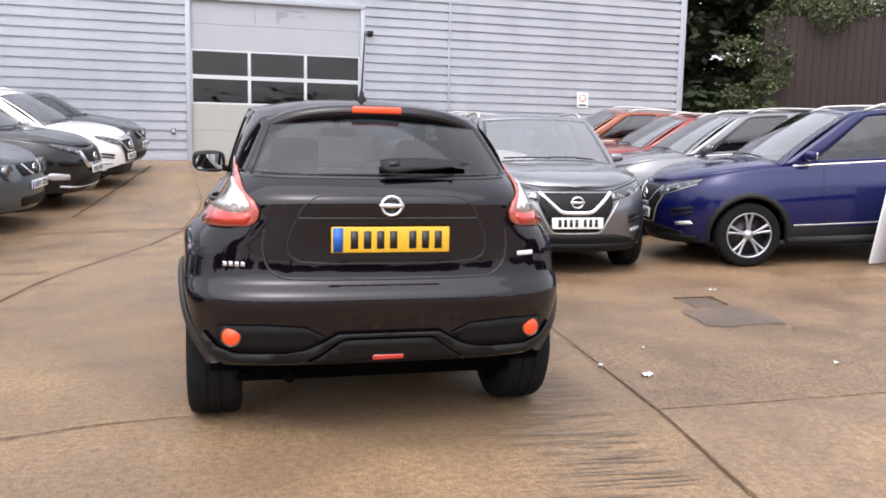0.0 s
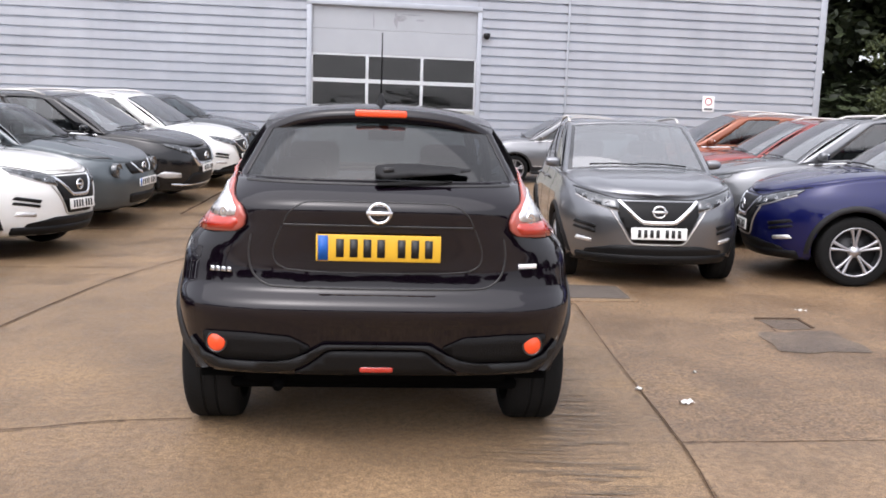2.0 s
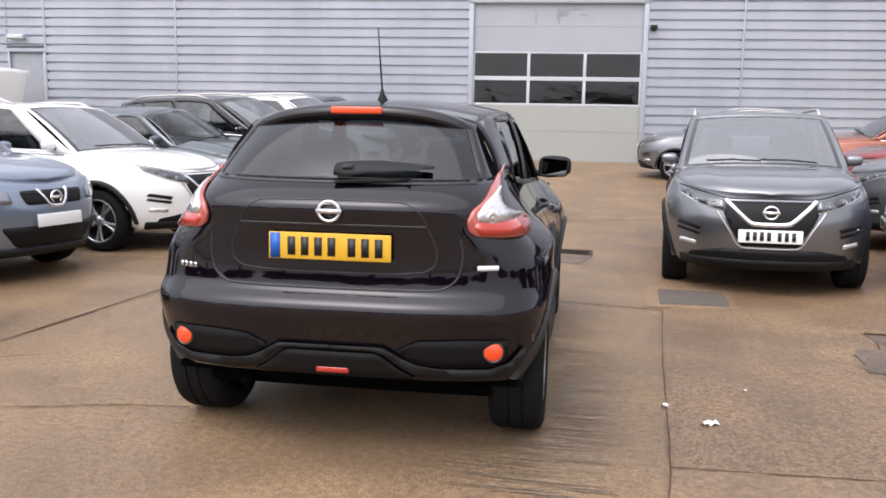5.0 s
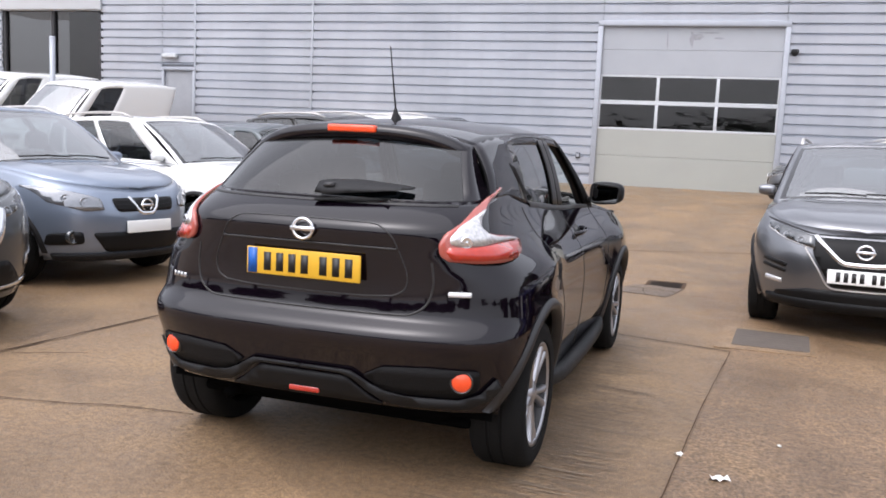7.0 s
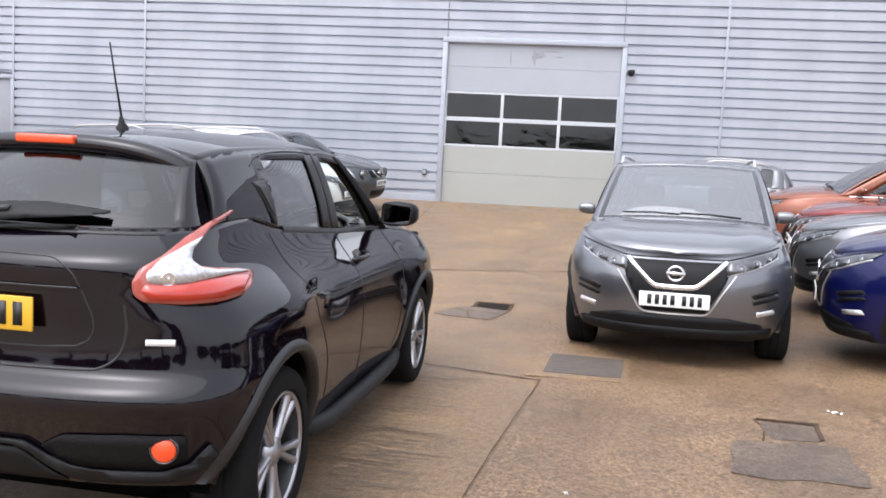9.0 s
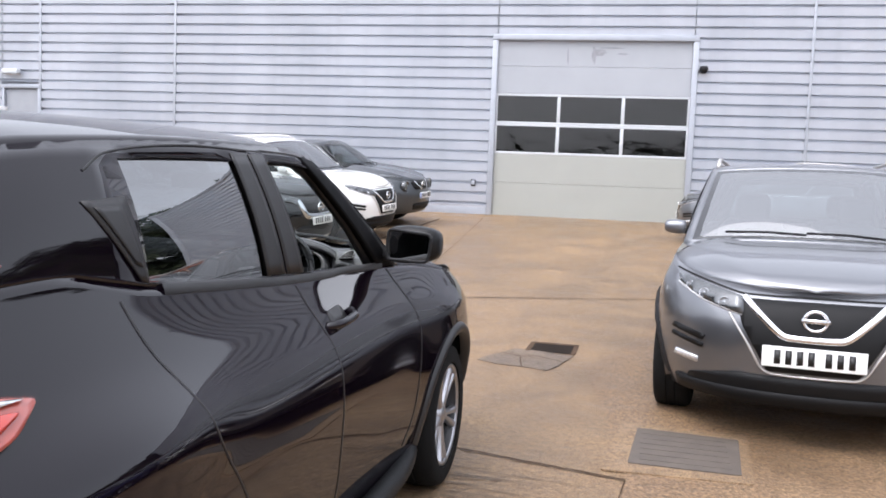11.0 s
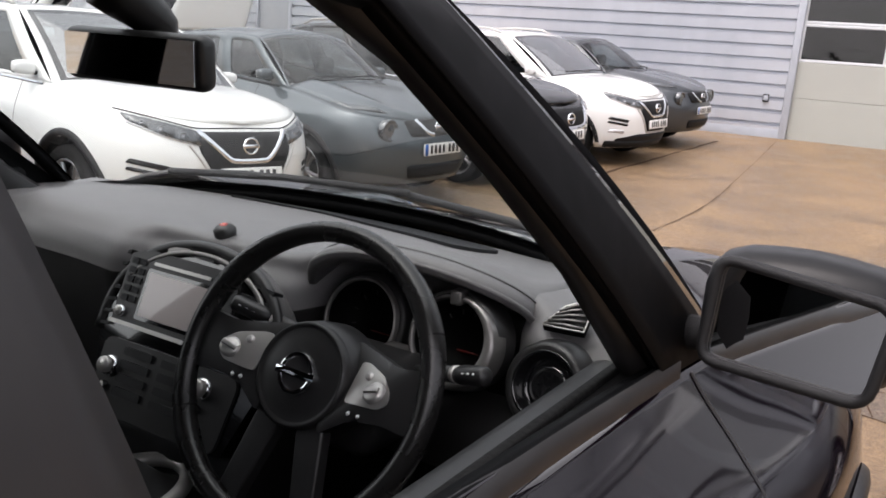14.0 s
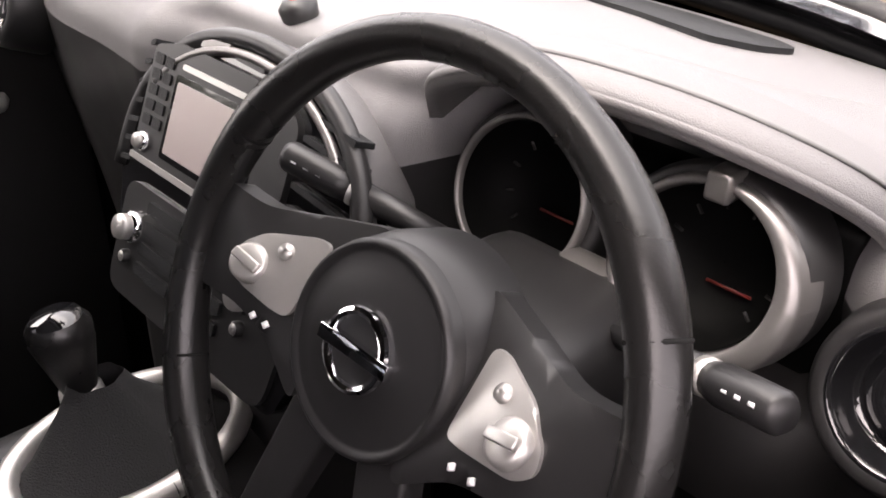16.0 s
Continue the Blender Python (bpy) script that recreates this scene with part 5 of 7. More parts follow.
def common_parts(car, S, bvh, P, colour, wheel=("alloy", "alloy_dark"), rails=True, mirror_k=1.0, spokes=5):
    for wy, wz in P["wheels"]:
        for s in (-1, 1):
            make_wheel(car, (s * P["hub_x"], wy, wz), s, wz, .225, spokes, *wheel)
    arch_trim(car, S, bvh, P["arch"] - .005, P["arch"] + .05, "black_plastic")
    b = S.top_at(P["a_foot"] - .35)
    for s in (-1, 1):
        door_mirror(car, (s * (b.x + .085), P["a_foot"] - .28, b.z + .085), s, colour, mirror_k * .66)
        part("rocker", tube_bm([(s * (P["hub_x"] + .05), P["wheels"][0][0] + .42, .27), (s * (P["hub_x"] + .07), 2.2, .26), (s * (P["hub_x"] + .05), P["wheels"][1][0] - .42, .27)], .05, 8), "black_plastic", car)
        if rails:
            pts = [S.roof_at(y) for y in np.linspace(P["a_head"] - .15, P["c_head"] + .25, 9)]
            pts = [(s * (p.x - .04), p.y, p.z + .055 - (.045 if i in (0, 8) else 0)) for i, p in enumerate(pts)]
            part("roof_rail", tube_bm(pts, .016, 8), "satin_silver", car)
    w0, w1 = P["wheels"][0][0], P["wheels"][1][0]
    zb = float(curve_at(P["belt"], 2.0))
    foot = P["a_foot"]
    side_lines(car, S, bvh, [[(foot - .45, zb - .02), (foot - .42, .75), (foot - .48, .42), (foot - .6, .33)],
                             [(foot - 1.45, zb), (foot - 1.43, .7), (foot - 1.46, .33)],
                             [(foot - 2.3, zb + .02), (foot - 2.28, .85), (foot - 2.1, .6), (foot - 2.0, .36)]])
    if rails:
        side_lines(car, S, bvh, [[(w0 + .43, .345), (w0 + .9, .335), (2.2, .33), (w1 - .9, .335), (w1 - .43, .345)]], w=.15, thick=.008, name="side_cladding")
        side_lines(car, S, bvh, [[(w0 + .50, .455), (2.2, .435), (w1 - .47, .43)]], "satin_silver", .014, .004, "side_strip")
    for s in (-1, 1):
        for y in (foot - 1.22, foot - 2.1):
            hit, nor, _, _ = bvh.ray_cast(Vector((s * 1.5, y, zb - .13)), Vector((-s, 0, 0)), 1.2)
            if hit:
                bm = bmesh.new()
                add_tube(bm, smooth_line([(hit.x, y - .10, zb - .13), (hit.x + s * .035, y - .06, zb - .128), (hit.x + s * .035, y + .06, zb - .125), (hit.x, y + .10, zb - .12)], 3), .012, 8)
                part("door_handle", bm, colour, car)
        belt_pts = [(y, float(curve_at(P["belt"], y)) - .012) for y in np.linspace(P["c_foot"] + .3, foot - .12, 9)]
        part("belt_trim", strip_on(bvh, belt_pts, (s, 0, 0), (0, 1, 0), (0, 0, 1), (-s, 0, 0), .022, .001, .006, 1.6), "chrome" if rails else "black_plastic", car)
    cabin(car, S, P)
    # wipers at the foot of the windscreen
    for x0, x1 in ((-.55, .02), (.02, .58)):
        a, c = S.front(x0 / b.x * .9, .05), S.front(x1 / b.x * .9, .07)
        part("wiper", tube_bm([a + Vector((0, .03, .02)), (a + c) / 2 + Vector((0, .035, .03)), c + Vector((0, .03, .02))], .009, 6), "black_plastic", car)


def front_face(car, S, bvh, k=1.0, style="new", plate="plate_white", colour="paint_grey", covered=False):
    """Lamps, grille, emblem, plate and bumper openings on the nose. k stretches heights."""
    L = S.L
    z = lambda v: v * k
    sc = lambda pts: [(x, z(h)) for x, h in pts]
    if style == "juke":
        on_nose(car, S, bvh, "upper_lamp", sc([(.50, .92), (.56, .965), (.78, 1.0), (.74, .945)]), "lamp_clear", "slim clear upper lamp", .015)
        for s in (-1, 1):
            hit, nor, _, _ = bvh.ray_cast(Vector((s * .56, L + 1, z(.78))), Vector((0, -1, 0)), 2)
            m = Matrix.Translation(hit + Vector((0, .03, 0))) @ pose(0, 0, 0, -90, 0, 0)
            part("round_lamp", lathe_bm([(.098, -.06), (.10, .006), (.092, .012), (.084, .002), (.06, -.004), (.03, .004), (.001, .008)], 28, m), "lamp_clear", car, "round chrome ringed headlamp")
        on_nose(car, S, bvh, "grille", sc([(-.40, .86), (.40, .86), (.36, .72), (-.36, .72)]), "grille_black", "", .03, sides=(1,))
        nose_line(car, S, bvh, "chrome_v", sc([(.27, .87), (.17, .76), (.09, .73)]), "chrome", .045)
        badge_round(car, bvh, 0, z(.80), .055, L, 1)
        on_nose(car, S, bvh, "air_intake", sc([(-.40, .46), (.40, .46), (.36, .33), (-.36, .33)]), "grille_black", "", .05, sides=(1,))
        number_plate(car, (0, L + .012, z(.60)), 1, 0, plate)
        return
    on_nose(car, S, bvh, "headlamp", sc([(.365, .742), (.37, .835), (.55, .878), (.75, .925), (.735, .872), (.57, .795)]) if style in ("new", "large") else sc([(.44, .70), (.46, .80), (.66, .86), (.86, .90), (.80, .76), (.60, .69)]), "lamp_lens" if style == "old" else "lamp_clear", "clear swept-back headlamp", .02, .006, .012)
    bowls = ((.47, .792, .034), (.585, .828, .030), (.67, .862, .022)) if style in ("new", "large") else ((.58, .765, .046), (.70, .80, .036))
    for s in (-1, 1):
        for x, h, r in bowls:
            hit, nor, _, _ = bvh.ray_cast(Vector((s * x, L + 1, z(h))), Vector((0, -1, 0)), 2.5)
            if hit:
                nor = nor if nor.y > 0 else -nor
                m = Matrix.Translation(hit + nor * .006) @ (nor + Vector((0, .6, 0))).normalized().to_track_quat("Z", "Y").to_matrix().to_4x4()
                part("lamp_bowl", lathe_bm([(r, -.02), (r, .008), (r * .88, .010), (r * .8, .004), (r * .45, .003), (r * .3, .009), (.001, .012)], 18, m), "lamp_lens", car)
    if style == "large":
        on_nose(car, S, bvh, "grille", sc([(-.46, .81), (.46, .81), (.35, .60), (.22, .545), (-.22, .545), (-.35, .60)]), "grille_black", "", .02, sides=(1,))
        nose_line(car, S, bvh, "chrome_v", sc([(.42, .81), (.36, .67), (.30, .615), (.15, .60), (.0, .598)]), "chrome", .09, thick=.018)
        badge_round(car, bvh, 0, z(.71), .066, L, 1)
        on_nose(car, S, bvh, "air_intake", sc([(-.60, .34), (-.44, .49), (.44, .49), (.60, .34), (.56, .28), (-.56, .28)]), "grille_black", "", .03, sides=(1,))
        nose_line(car, S, bvh, "bumper_strip", sc([(.72, .335), (.5, .315), (.0, .31)]), "chrome", .035, thick=.012)
        on_nose(car, S, bvh, "fog_lamp", sc([(.64, .43), (.65, .50), (.82, .53), (.86, .47), (.80, .43)]), "lamp_silver", "chrome-edged fog lamp", .015)
    elif style == "new":
        nose_line(car, S, bvh, "bonnet_gap", sc([(.0, .852), (.30, .850), (.40, .856), (.58, .900), (.76, .944)]), "grille_black", .012, thick=.002)
        nose_line(car, S, bvh, "lamp_strip", sc([(.37, .742), (.57, .793), (.74, .868)]), "lamp_silver", .014)
        on_nose(car, S, bvh, "grille", sc([(-.41, .83), (.41, .83), (.37, .69), (.23, .455), (-.23, .455), (-.37, .69)]), "grille_black", "", .02, sides=(1,))
        nose_line(car, S, bvh, "chrome_v", sc([(.365, .835), (.26, .735), (.165, .655), (.10, .642), (.0, .640)]), "chrome", .042, thick=.014)
        nose_line(car, S, bvh, "chrome_line", sc([(.44, .745), (.335, .59), (.25, .458), (.14, .44), (.0, .438)]), "satin_silver", .014)
        badge_round(car, bvh, 0, z(.742), .058, L, 1, lift=.022)
        on_nose(car, S, bvh, "air_intake", sc([(-.66, .37), (-.40, .425), (.40, .425), (.66, .37), (.66, .29), (-.66, .29)]), "grille_black", "", .03, sides=(1,))
        on_nose(car, S, bvh, "corner_intake", sc([(.56, .605), (.75, .645), (.77, .615), (.58, .572)]), "grille_black", "", .010)
        on_nose(car, S, bvh, "corner_slit", sc([(.57, .555), (.76, .592), (.77, .568), (.58, .528)]), "grille_black", "", .010)
        on_nose(car, S, bvh, "fog_lamp", sc([(.60, .435), (.60, .472), (.735, .492), (.75, .452)]), "lamp_silver", "chrome-edged fog lamp", .012)
        on_nose(car, S, bvh, "bumper_lip", sc([(-.74, .335), (.74, .335), (.72, .25), (-.72, .25)]), "grille_black", "", .02, sides=(1,), thick=.012)
    else:
        on_nose(car, S, bvh, "grille", sc([(-.36, .80), (.36, .80), (.32, .68), (-.32, .68)]), "grille_black", "", .04, sides=(1,))
        nose_line(car, S, bvh, "chrome_v", sc([(.17, .81), (.11, .71), (.06, .665), (.0, .66)]), "chrome", .034)
        for h in (.70, .735, .77):
            nose_line(car, S, bvh, "grille_bar", sc([(.12, h), (.22, h + .002), (.33, h + .008)]), "black_plastic", .008)
        badge_round(car, bvh, 0, z(.735), .06, L, 1)
        on_nose(car, S, bvh, "air_intake", sc([(-.54, .50), (.54, .50), (.40, .32), (-.40, .32)]), "grille_black", "", .05, sides=(1,))
        on_nose(car, S, bvh, "bumper_lip", sc([(-.76, .31), (.76, .31), (.72, .24), (-.72, .24)]), "black_plastic", "", .02, sides=(1,), thick=.012)
        on_nose(car, S, bvh, "corner_intake", sc([(.58, .40), (.60, .51), (.80, .49), (.80, .38)]), "grille_black", "", .03)
        for s in (-1, 1):
            hit, nor, _, _ = bvh.ray_cast(Vector((s * .66, L + 1, z(.46))), Vector((0, -1, 0)), 2)
            part("fog_lamp", lathe_bm([(.062, -.03), (.064, .012), (.052, .018), (.045, .008), (.001, .014)], 20, Matrix.Translation(hit) @ pose(0, 0, 0, -90, 0, 0)), "lamp_clear", car, "round dark-ringed fog lamp")
    number_plate(car, (0, L + .02, z(.545)), 1, -4, plate, bars=not covered, band=False)


def make_car(kind, colour, style, label):
    P, k = scaled(QASH, 1.0, 1.03), 1.02
    if kind == "suv":
        P, k = scaled(QASH, 1.06, 1.06, 1.01), 1.07
    elif kind == "small":
        P, k = JUKE, 1.0
    car = new("car")
    tagged(car, label, "car", "parked cars")
    S, bvh = car_shell(car, P, colour)
    common_parts(car, S, bvh, P, colour, rails=(kind != "small"), wheel=("alloy", "alloy_dark"))
    front_face(car, S, bvh, k, style, covered=(style == "old"))
    return car


def recolour(car, old, newc, label):
    for o in (car, *car.children_recursive):
        if o.type == "MESH":
            for i, sl in enumerate(o.material_slots):
                if sl.material and sl.material.name == old:
                    sl.link = "OBJECT"
                    sl.material = MATS[newc]
    return tagged(car, label)


def place_front(x, y, heading, L, dz=0.0):
    """The pose of a car whose nose stands at x, y and points along heading (degrees, 0 = +x, anticlockwise), on the sloping yard."""
    h = radians(heading)
    f = Vector((math.cos(h), math.sin(h), 0))
    ox, oy = x - f.x * L, y - f.y * L
    zf, zr = ground_z(x - .8 * f.x, y - .8 * f.y), ground_z(ox + .8 * f.x, oy + .8 * f.y)
    pitch = math.degrees(math.atan2(zf - zr, L - 1.6))
    l = Vector((-f.y, f.x, 0))
    mx, my = (x + ox) / 2, (y + oy) / 2
    zl, zr2 = ground_z(mx + .8 * l.x, my + .8 * l.y), ground_z(mx - .8 * l.x, my - .8 * l.y)
    roll = math.degrees(math.atan2(zl - zr2, 1.6))
    zm = (zf + zr) / 2
    mid = Matrix.Translation((mx, my, zm + dz)) @ Matrix.Rotation(h - math.pi / 2, 4, "Z") @ pose(0, 0, 0, pitch, roll, 0)
    return mid @ Matrix.Translation((0, -L / 2, 0))


q_new = make_car("q", "paint_grey", "new", "metallic grey crossover car with chrome V grille")
q_new.matrix_basis = place_front(2.64, 4.27, 263.5, QASH["L"])
q_old = make_car("q", "paint_bluegrey", "old", "blue-grey older crossover car with covered number plate")
q_old.matrix_basis = place_front(-3.6, 3.66, -9.5, QASH["L"])
suv = make_car("suv", "paint_darkgrey", "large", "dark grey large crossover car with broad chrome grille")
SL = QASH["L"] * 1.06
suv.matrix_basis = place_front(-3.0, 1.0, -9.5, SL)
juke2 = make_car("small", "paint_juke_grey", "juke", "grey small crossover car with round headlamps")
juke2.matrix_basis = place_front(-3.15, 8.5, -8.5, 4.2)


def again(src, colour, old, label, m):
    o = copy_thing(src, m)
    return recolour(o, old, colour, label)


again(q_new, "paint_white", "paint_grey", "white crossover car with chrome V grille", place_front(-3.22, 6.03, -8.5, QASH["L"]))
again(suv, "paint_black", "paint_darkgrey", "black large crossover car with chrome roof rails", place_front(-2.75, 10.6, -8, SL))
again(q_new, "paint_white", "paint_grey", "white crossover car near the workshop wall", place_front(-2.5, 12.9, -8, QASH["L"]))
again(juke2, "paint_darkgrey", "paint_juke_grey", "dark grey small crossover car beside the workshop wall", place_front(-2.45, 15.0, -7, 4.2))
again(q_new, "paint_blue", "paint_grey", "deep blue crossover car with bright alloy wheels", place_front(3.95, 5.35, 168, QASH["L"]))
again(q_new, "paint_midgrey", "paint_grey", "silver grey crossover car parked in a row", place_front(4.25, 7.9, 172, QASH["L"]))
again(q_new, "paint_red", "paint_grey", "red crossover car with silver roof rails", place_front(4.7, 10.2, 172, QASH["L"]))
again(q_new, "paint_orange", "paint_grey", "copper orange crossover car", place_front(4.6, 12.6, 172, QASH["L"]))
again(q_new, "paint_midgrey", "paint_grey", "grey crossover car near the workshop door", place_front(2.2, 15.1, 176, QASH["L"] * .84) @ Matrix.Scale(.84, 4))

VAN = scaled(QASH, 1.0, 1.0, .97, roof_x=[(.2, .70), (1, .74), (2.2, .74), (2.9, .68)], roof_z=[(.2, 1.80), (1, 1.86), (2.2, 1.86), (2.9, 1.74)],
             a_foot=3.55, a_head=2.75, c_foot=.30, c_head=.22, windows=[(.10, .34)], rear_s=.7, cowl_bow=.12)


def make_van(m):
    v = new("van")
    tagged(v, "white panel van parked near the workshop wall", "van", "parked vans")
    S, bvh = car_shell(v, VAN, "paint_white")
    common_parts(v, S, bvh, VAN, "paint_white", rails=False)
    front_face(v, S, bvh, 1.0, "old")
    v.matrix_basis = m
    return v


van = make_van(place_front(-12.5, 10.5, 265, VAN["L"]))
copy_thing(van, place_front(-15.0, 10.75, 265, VAN["L"]))
po = new("post")
po.matrix_basis = Matrix.Translation((-13.5, 12.8, ground_z(-13.5, 12.8)))
tagged(po, "slim pale steel post beside the vans", "post")
part("shaft", tube_bm([(0, 0, -.1), (0, 0, 2.75)], .06, 14), "wall_trim", po)
part("cap", lathe_bm([(.065, 2.74), (.06, 2.79), (.001, 2.80)], 14), "wall_trim", po)

hero = new("hatchback_car")
tagged(hero, "glossy black small crossover car with yellow rear plate", "car")
HS, HB = car_shell(hero, JUKE, "paint_hero", "glass_clear", "glass_dark", holes=((False, 0),), thick=.016, nv=46)
for wy, wz in JUKE["wheels"]:
    for s in (-1, 1):
        make_wheel(hero, (s * JUKE["hub_x"], wy, wz), s, wz, .242, 5, "alloy", "alloy_dark")


def on_tail(name, pts, material, label="", r=.015, off=.003, thick=.006, mirror=True, step=.05, parent=None):
    for s in ((1, -1) if mirror else (1,)):
        part(name, plate_on(HB, rounded([(s * x, z) for x, z in pts], r), (0, 0, 0), (1, 0, 0), (0, 0, 1), (0, 1, 0), off, thick, step), material, parent or hero, label)


def tail_line(name, pts, material, w=.008, mirror=True, thick=.002, off=.0008):
    for s in ((1, -1) if mirror else (1,)):
        part(name, strip_on(HB, line2([(s * x, z) for x, z in pts], 6), (0, 0, 0), (1, 0, 0), (0, 0, 1), (0, 1, 0), w, off, thick), material, hero)


def hero_tail():
    # tail lamps: one moulded lens each, with its coloured fields as pieces
    full = [(.918, 1.256), (.81, 1.216), (.71, 1.170), (.63, 1.120), (.552, 1.080), (.528, 1.035), (.536, .995), (.565, .974), (.69, .966), (.816, .966), (.91, .974),
            (.965, .995), (.99, 1.034), (.92, 1.052), (.82, 1.066), (.745, 1.082), (.716, 1.100), (.732, 1.135), (.812, 1.196), (.93, 1.250)]
    silver = [(.610, 1.098), (.572, 1.066), (.572, 1.040), (.62, 1.030), (.70, 1.030), (.78, 1.036), (.88, 1.036), (.968, 1.034), (.9, 1.047), (.81, 1.058), (.745, 1.076), (.715, 1.100), (.73, 1.134), (.775, 1.168), (.72, 1.148), (.66, 1.122)]
    amber = [(.556, 1.010), (.582, .979), (.70, .972), (.83, .973), (.91, .981), (.962, 1.020), (.88, 1.030), (.78, 1.030), (.69, 1.024), (.62, 1.024), (.57, 1.03)]
    for s in (1, -1):
        lamp = new("tail_lamp")
        lamp.parent = hero
        tagged(lamp, "boomerang tail lamp with clear, red and amber fields")
        fr = dict(origin=(0, 0, 0), right=(.8 * s, .6, 0), up=(0, 0, 1), back=(-.6 * s, .8, 0))
        part("lens", plate_on(HB, rounded(full, .012, 3), offset=.004, thick=.016, step=.035, **fr), "lamp_pink", lamp)
        part("clear_field", plate_on(HB, rounded(silver, .012, 3), offset=.014, thick=.010, step=.035, **fr), "lamp_silver", lamp)
        part("amber_field", plate_on(HB, rounded(amber, .008, 3), offset=.014, thick=.010, step=.035, **fr), "lamp_orange", lamp)
        for a, z in ((.64, 1.048),):
            p = Vector(fr["right"]) * a + Vector((0, 0, z))
            hit, nor, _, _ = HB.ray_cast(p - Vector(fr["back"]) * 1.5, Vector(fr["back"]), 3)
            d = Vector(fr["back"])
            m = Matrix.Translation(hit - d * .026) @ (-d).to_track_quat("Z", "Y").to_matrix().to_4x4()
            part("bulb_bowl", lathe_bm([(.026, -.004), (.025, .001), (.02, .0), (.010, -.001), (.001, .0015)], 20, m), "chrome", lamp)
    # hatch shut lines, handle panel, plate recess
    tail_line("shut_line", [(.535, .965), (.545, .88), (.525, .80), (.47, .757), (.40, .748), (.2, .745), (0, .744)], "trim_black", .009)
    tail_line("panel_groove", [(-.395, 1.012), (-.2, 1.013), (.2, 1.013), (.395, 1.012)], "trim_black", .008, False, .002, .006)
    tail_line("recess_lip", [(-.385, .822), (-.2, .812), (.2, .812), (.385, .822)], "trim_black", .005, False, .002)
    tail_line("panel_edge", [(.40, 1.015), (.372, 1.064), (.312, 1.103), (.2, 1.11), (0, 1.112)], "trim_black", .006)
    tail_line("recess_edge", [(.405, 1.005), (.44, .91), (.43, .85), (.385, .822)], "trim_black", .006)
    number_plate(hero, (0, .068, .921), -1, 0, "plate_yellow")
    badge_round(hero, HB, 0, 1.068, .044, 0, -1, lift=.016)
    # name and engine tags as plain bright bars
    for x in (-.712, -.687, -.662, -.637):
        on_tail("name_bar", [(x, .797), (x + .018, .797), (x + .018, .818), (x, .818)], "chrome", "", .002, .002, .004, False, .02)
    on_tail("engine_tag", [(.605, .833), (.69, .833), (.69, .853), (.605, .853)], "label_white", "", .003, .002, .005, False, .03)
    # window edge, wiper
    tail_line("window_seal", [(-.575, 1.183), (-.4, 1.181), (0, 1.180), (.4, 1.181), (.575, 1.183)], "trim_black", .016, False, .004)
    wp = new("rear_wiper")
    wp.parent = hero
    fr = dict(origin=(0, 0, 0), right=(1, 0, 0), up=(0, 0, 1), back=(0, 1, 0))
    part("arm", plate_on(HB, rounded([(-.022, 1.19), (-.022, 1.243), (.03, 1.252), (.16, 1.256), (.28, 1.248), (.392, 1.236), (.392, 1.226), (.25, 1.21), (.12, 1.20), (.04, 1.186)], .012), offset=.022, thick=.018, **fr), "black_plastic", wp)
    part("blade", plate_on(HB, rounded([(-.012, 1.168), (-.012, 1.180), (.15, 1.190), (.31, 1.196), (.31, 1.186), (.15, 1.176)], .004), offset=.010, thick=.012, **fr), "rubber", wp)
    part("arm_cap", plate_on(HB, rounded([(.01, 1.208), (.01, 1.226), (.06, 1.230), (.06, 1.212)], .006), offset=.041, thick=.004, **fr), "trim_black", wp)
    # spoiler over the rear window, with the high brake lamp
    bm = bmesh.new()
    rows = []
    for i in range(33):
        s = -1 + 2 * i / 32
        e = HS.roof_at(.62)
        c = .065 * (1 - abs(s) ** 2.4)
        x, y, z = s * (e.x + .012), .62 - .05 * (1 - s * s), e.z + c
        q = 1 - .55 * abs(s) ** 4
        prof = [(.10, .010), (.02, .018), (-.05 * q, .012), (-.075 * q, -.004), (-.078 * q, -.03), (-.06 * q, -.052), (.0, -.055), (.05, -.03)]
        rows.append([bm.verts.new((x, y + a, z + b - .045 * abs(s) ** 6)) for a, b in prof])
    strip_grid(bm, [r + [r[0]] for r in rows])
    bm.faces.new(rows[0])
    bm.faces.new(rows[-1])
    bmesh.ops.recalc_face_normals(bm, faces=bm.faces)
    part("spoiler", bm, "paint_hero", hero)
    bm = box_bm(-.118, .118, .478, .52, 1.470, 1.502, .008, 3)
    part("high_brake_lamp", bm, "reflector_red", hero, "red high-level brake lamp")
    # bumper: dark mesh pockets, grey valance, round reflectors, red fog lamp
    on_tail("mesh_pocket", [(.745, .545), (.56, .552), (.37, .542), (.275, .492), (.34, .445), (.40, .425), (.66, .42), (.735, .455)], "grille_mesh", "", .02, .002, .005)
    on_tail("grey_valance", [(0, .508), (.225, .508), (.30, .462), (.37, .430), (.44, .418), (.66, .415), (.74, .44), (.80, .51), (.812, .46), (.77, .41), (.69, .374), (.44, .372), (.36, .384), (.29, .425), (.235, .472), (.19, .490), (0, .492)], "grey_plastic", "", .012, .004, .014)
    on_tail("lower_skirt", [(-.36, .366), (-.30, .398), (-.20, .478), (.20, .478), (.30, .398), (.36, .366)], "grille_black", "", .02, .002, .010, False)
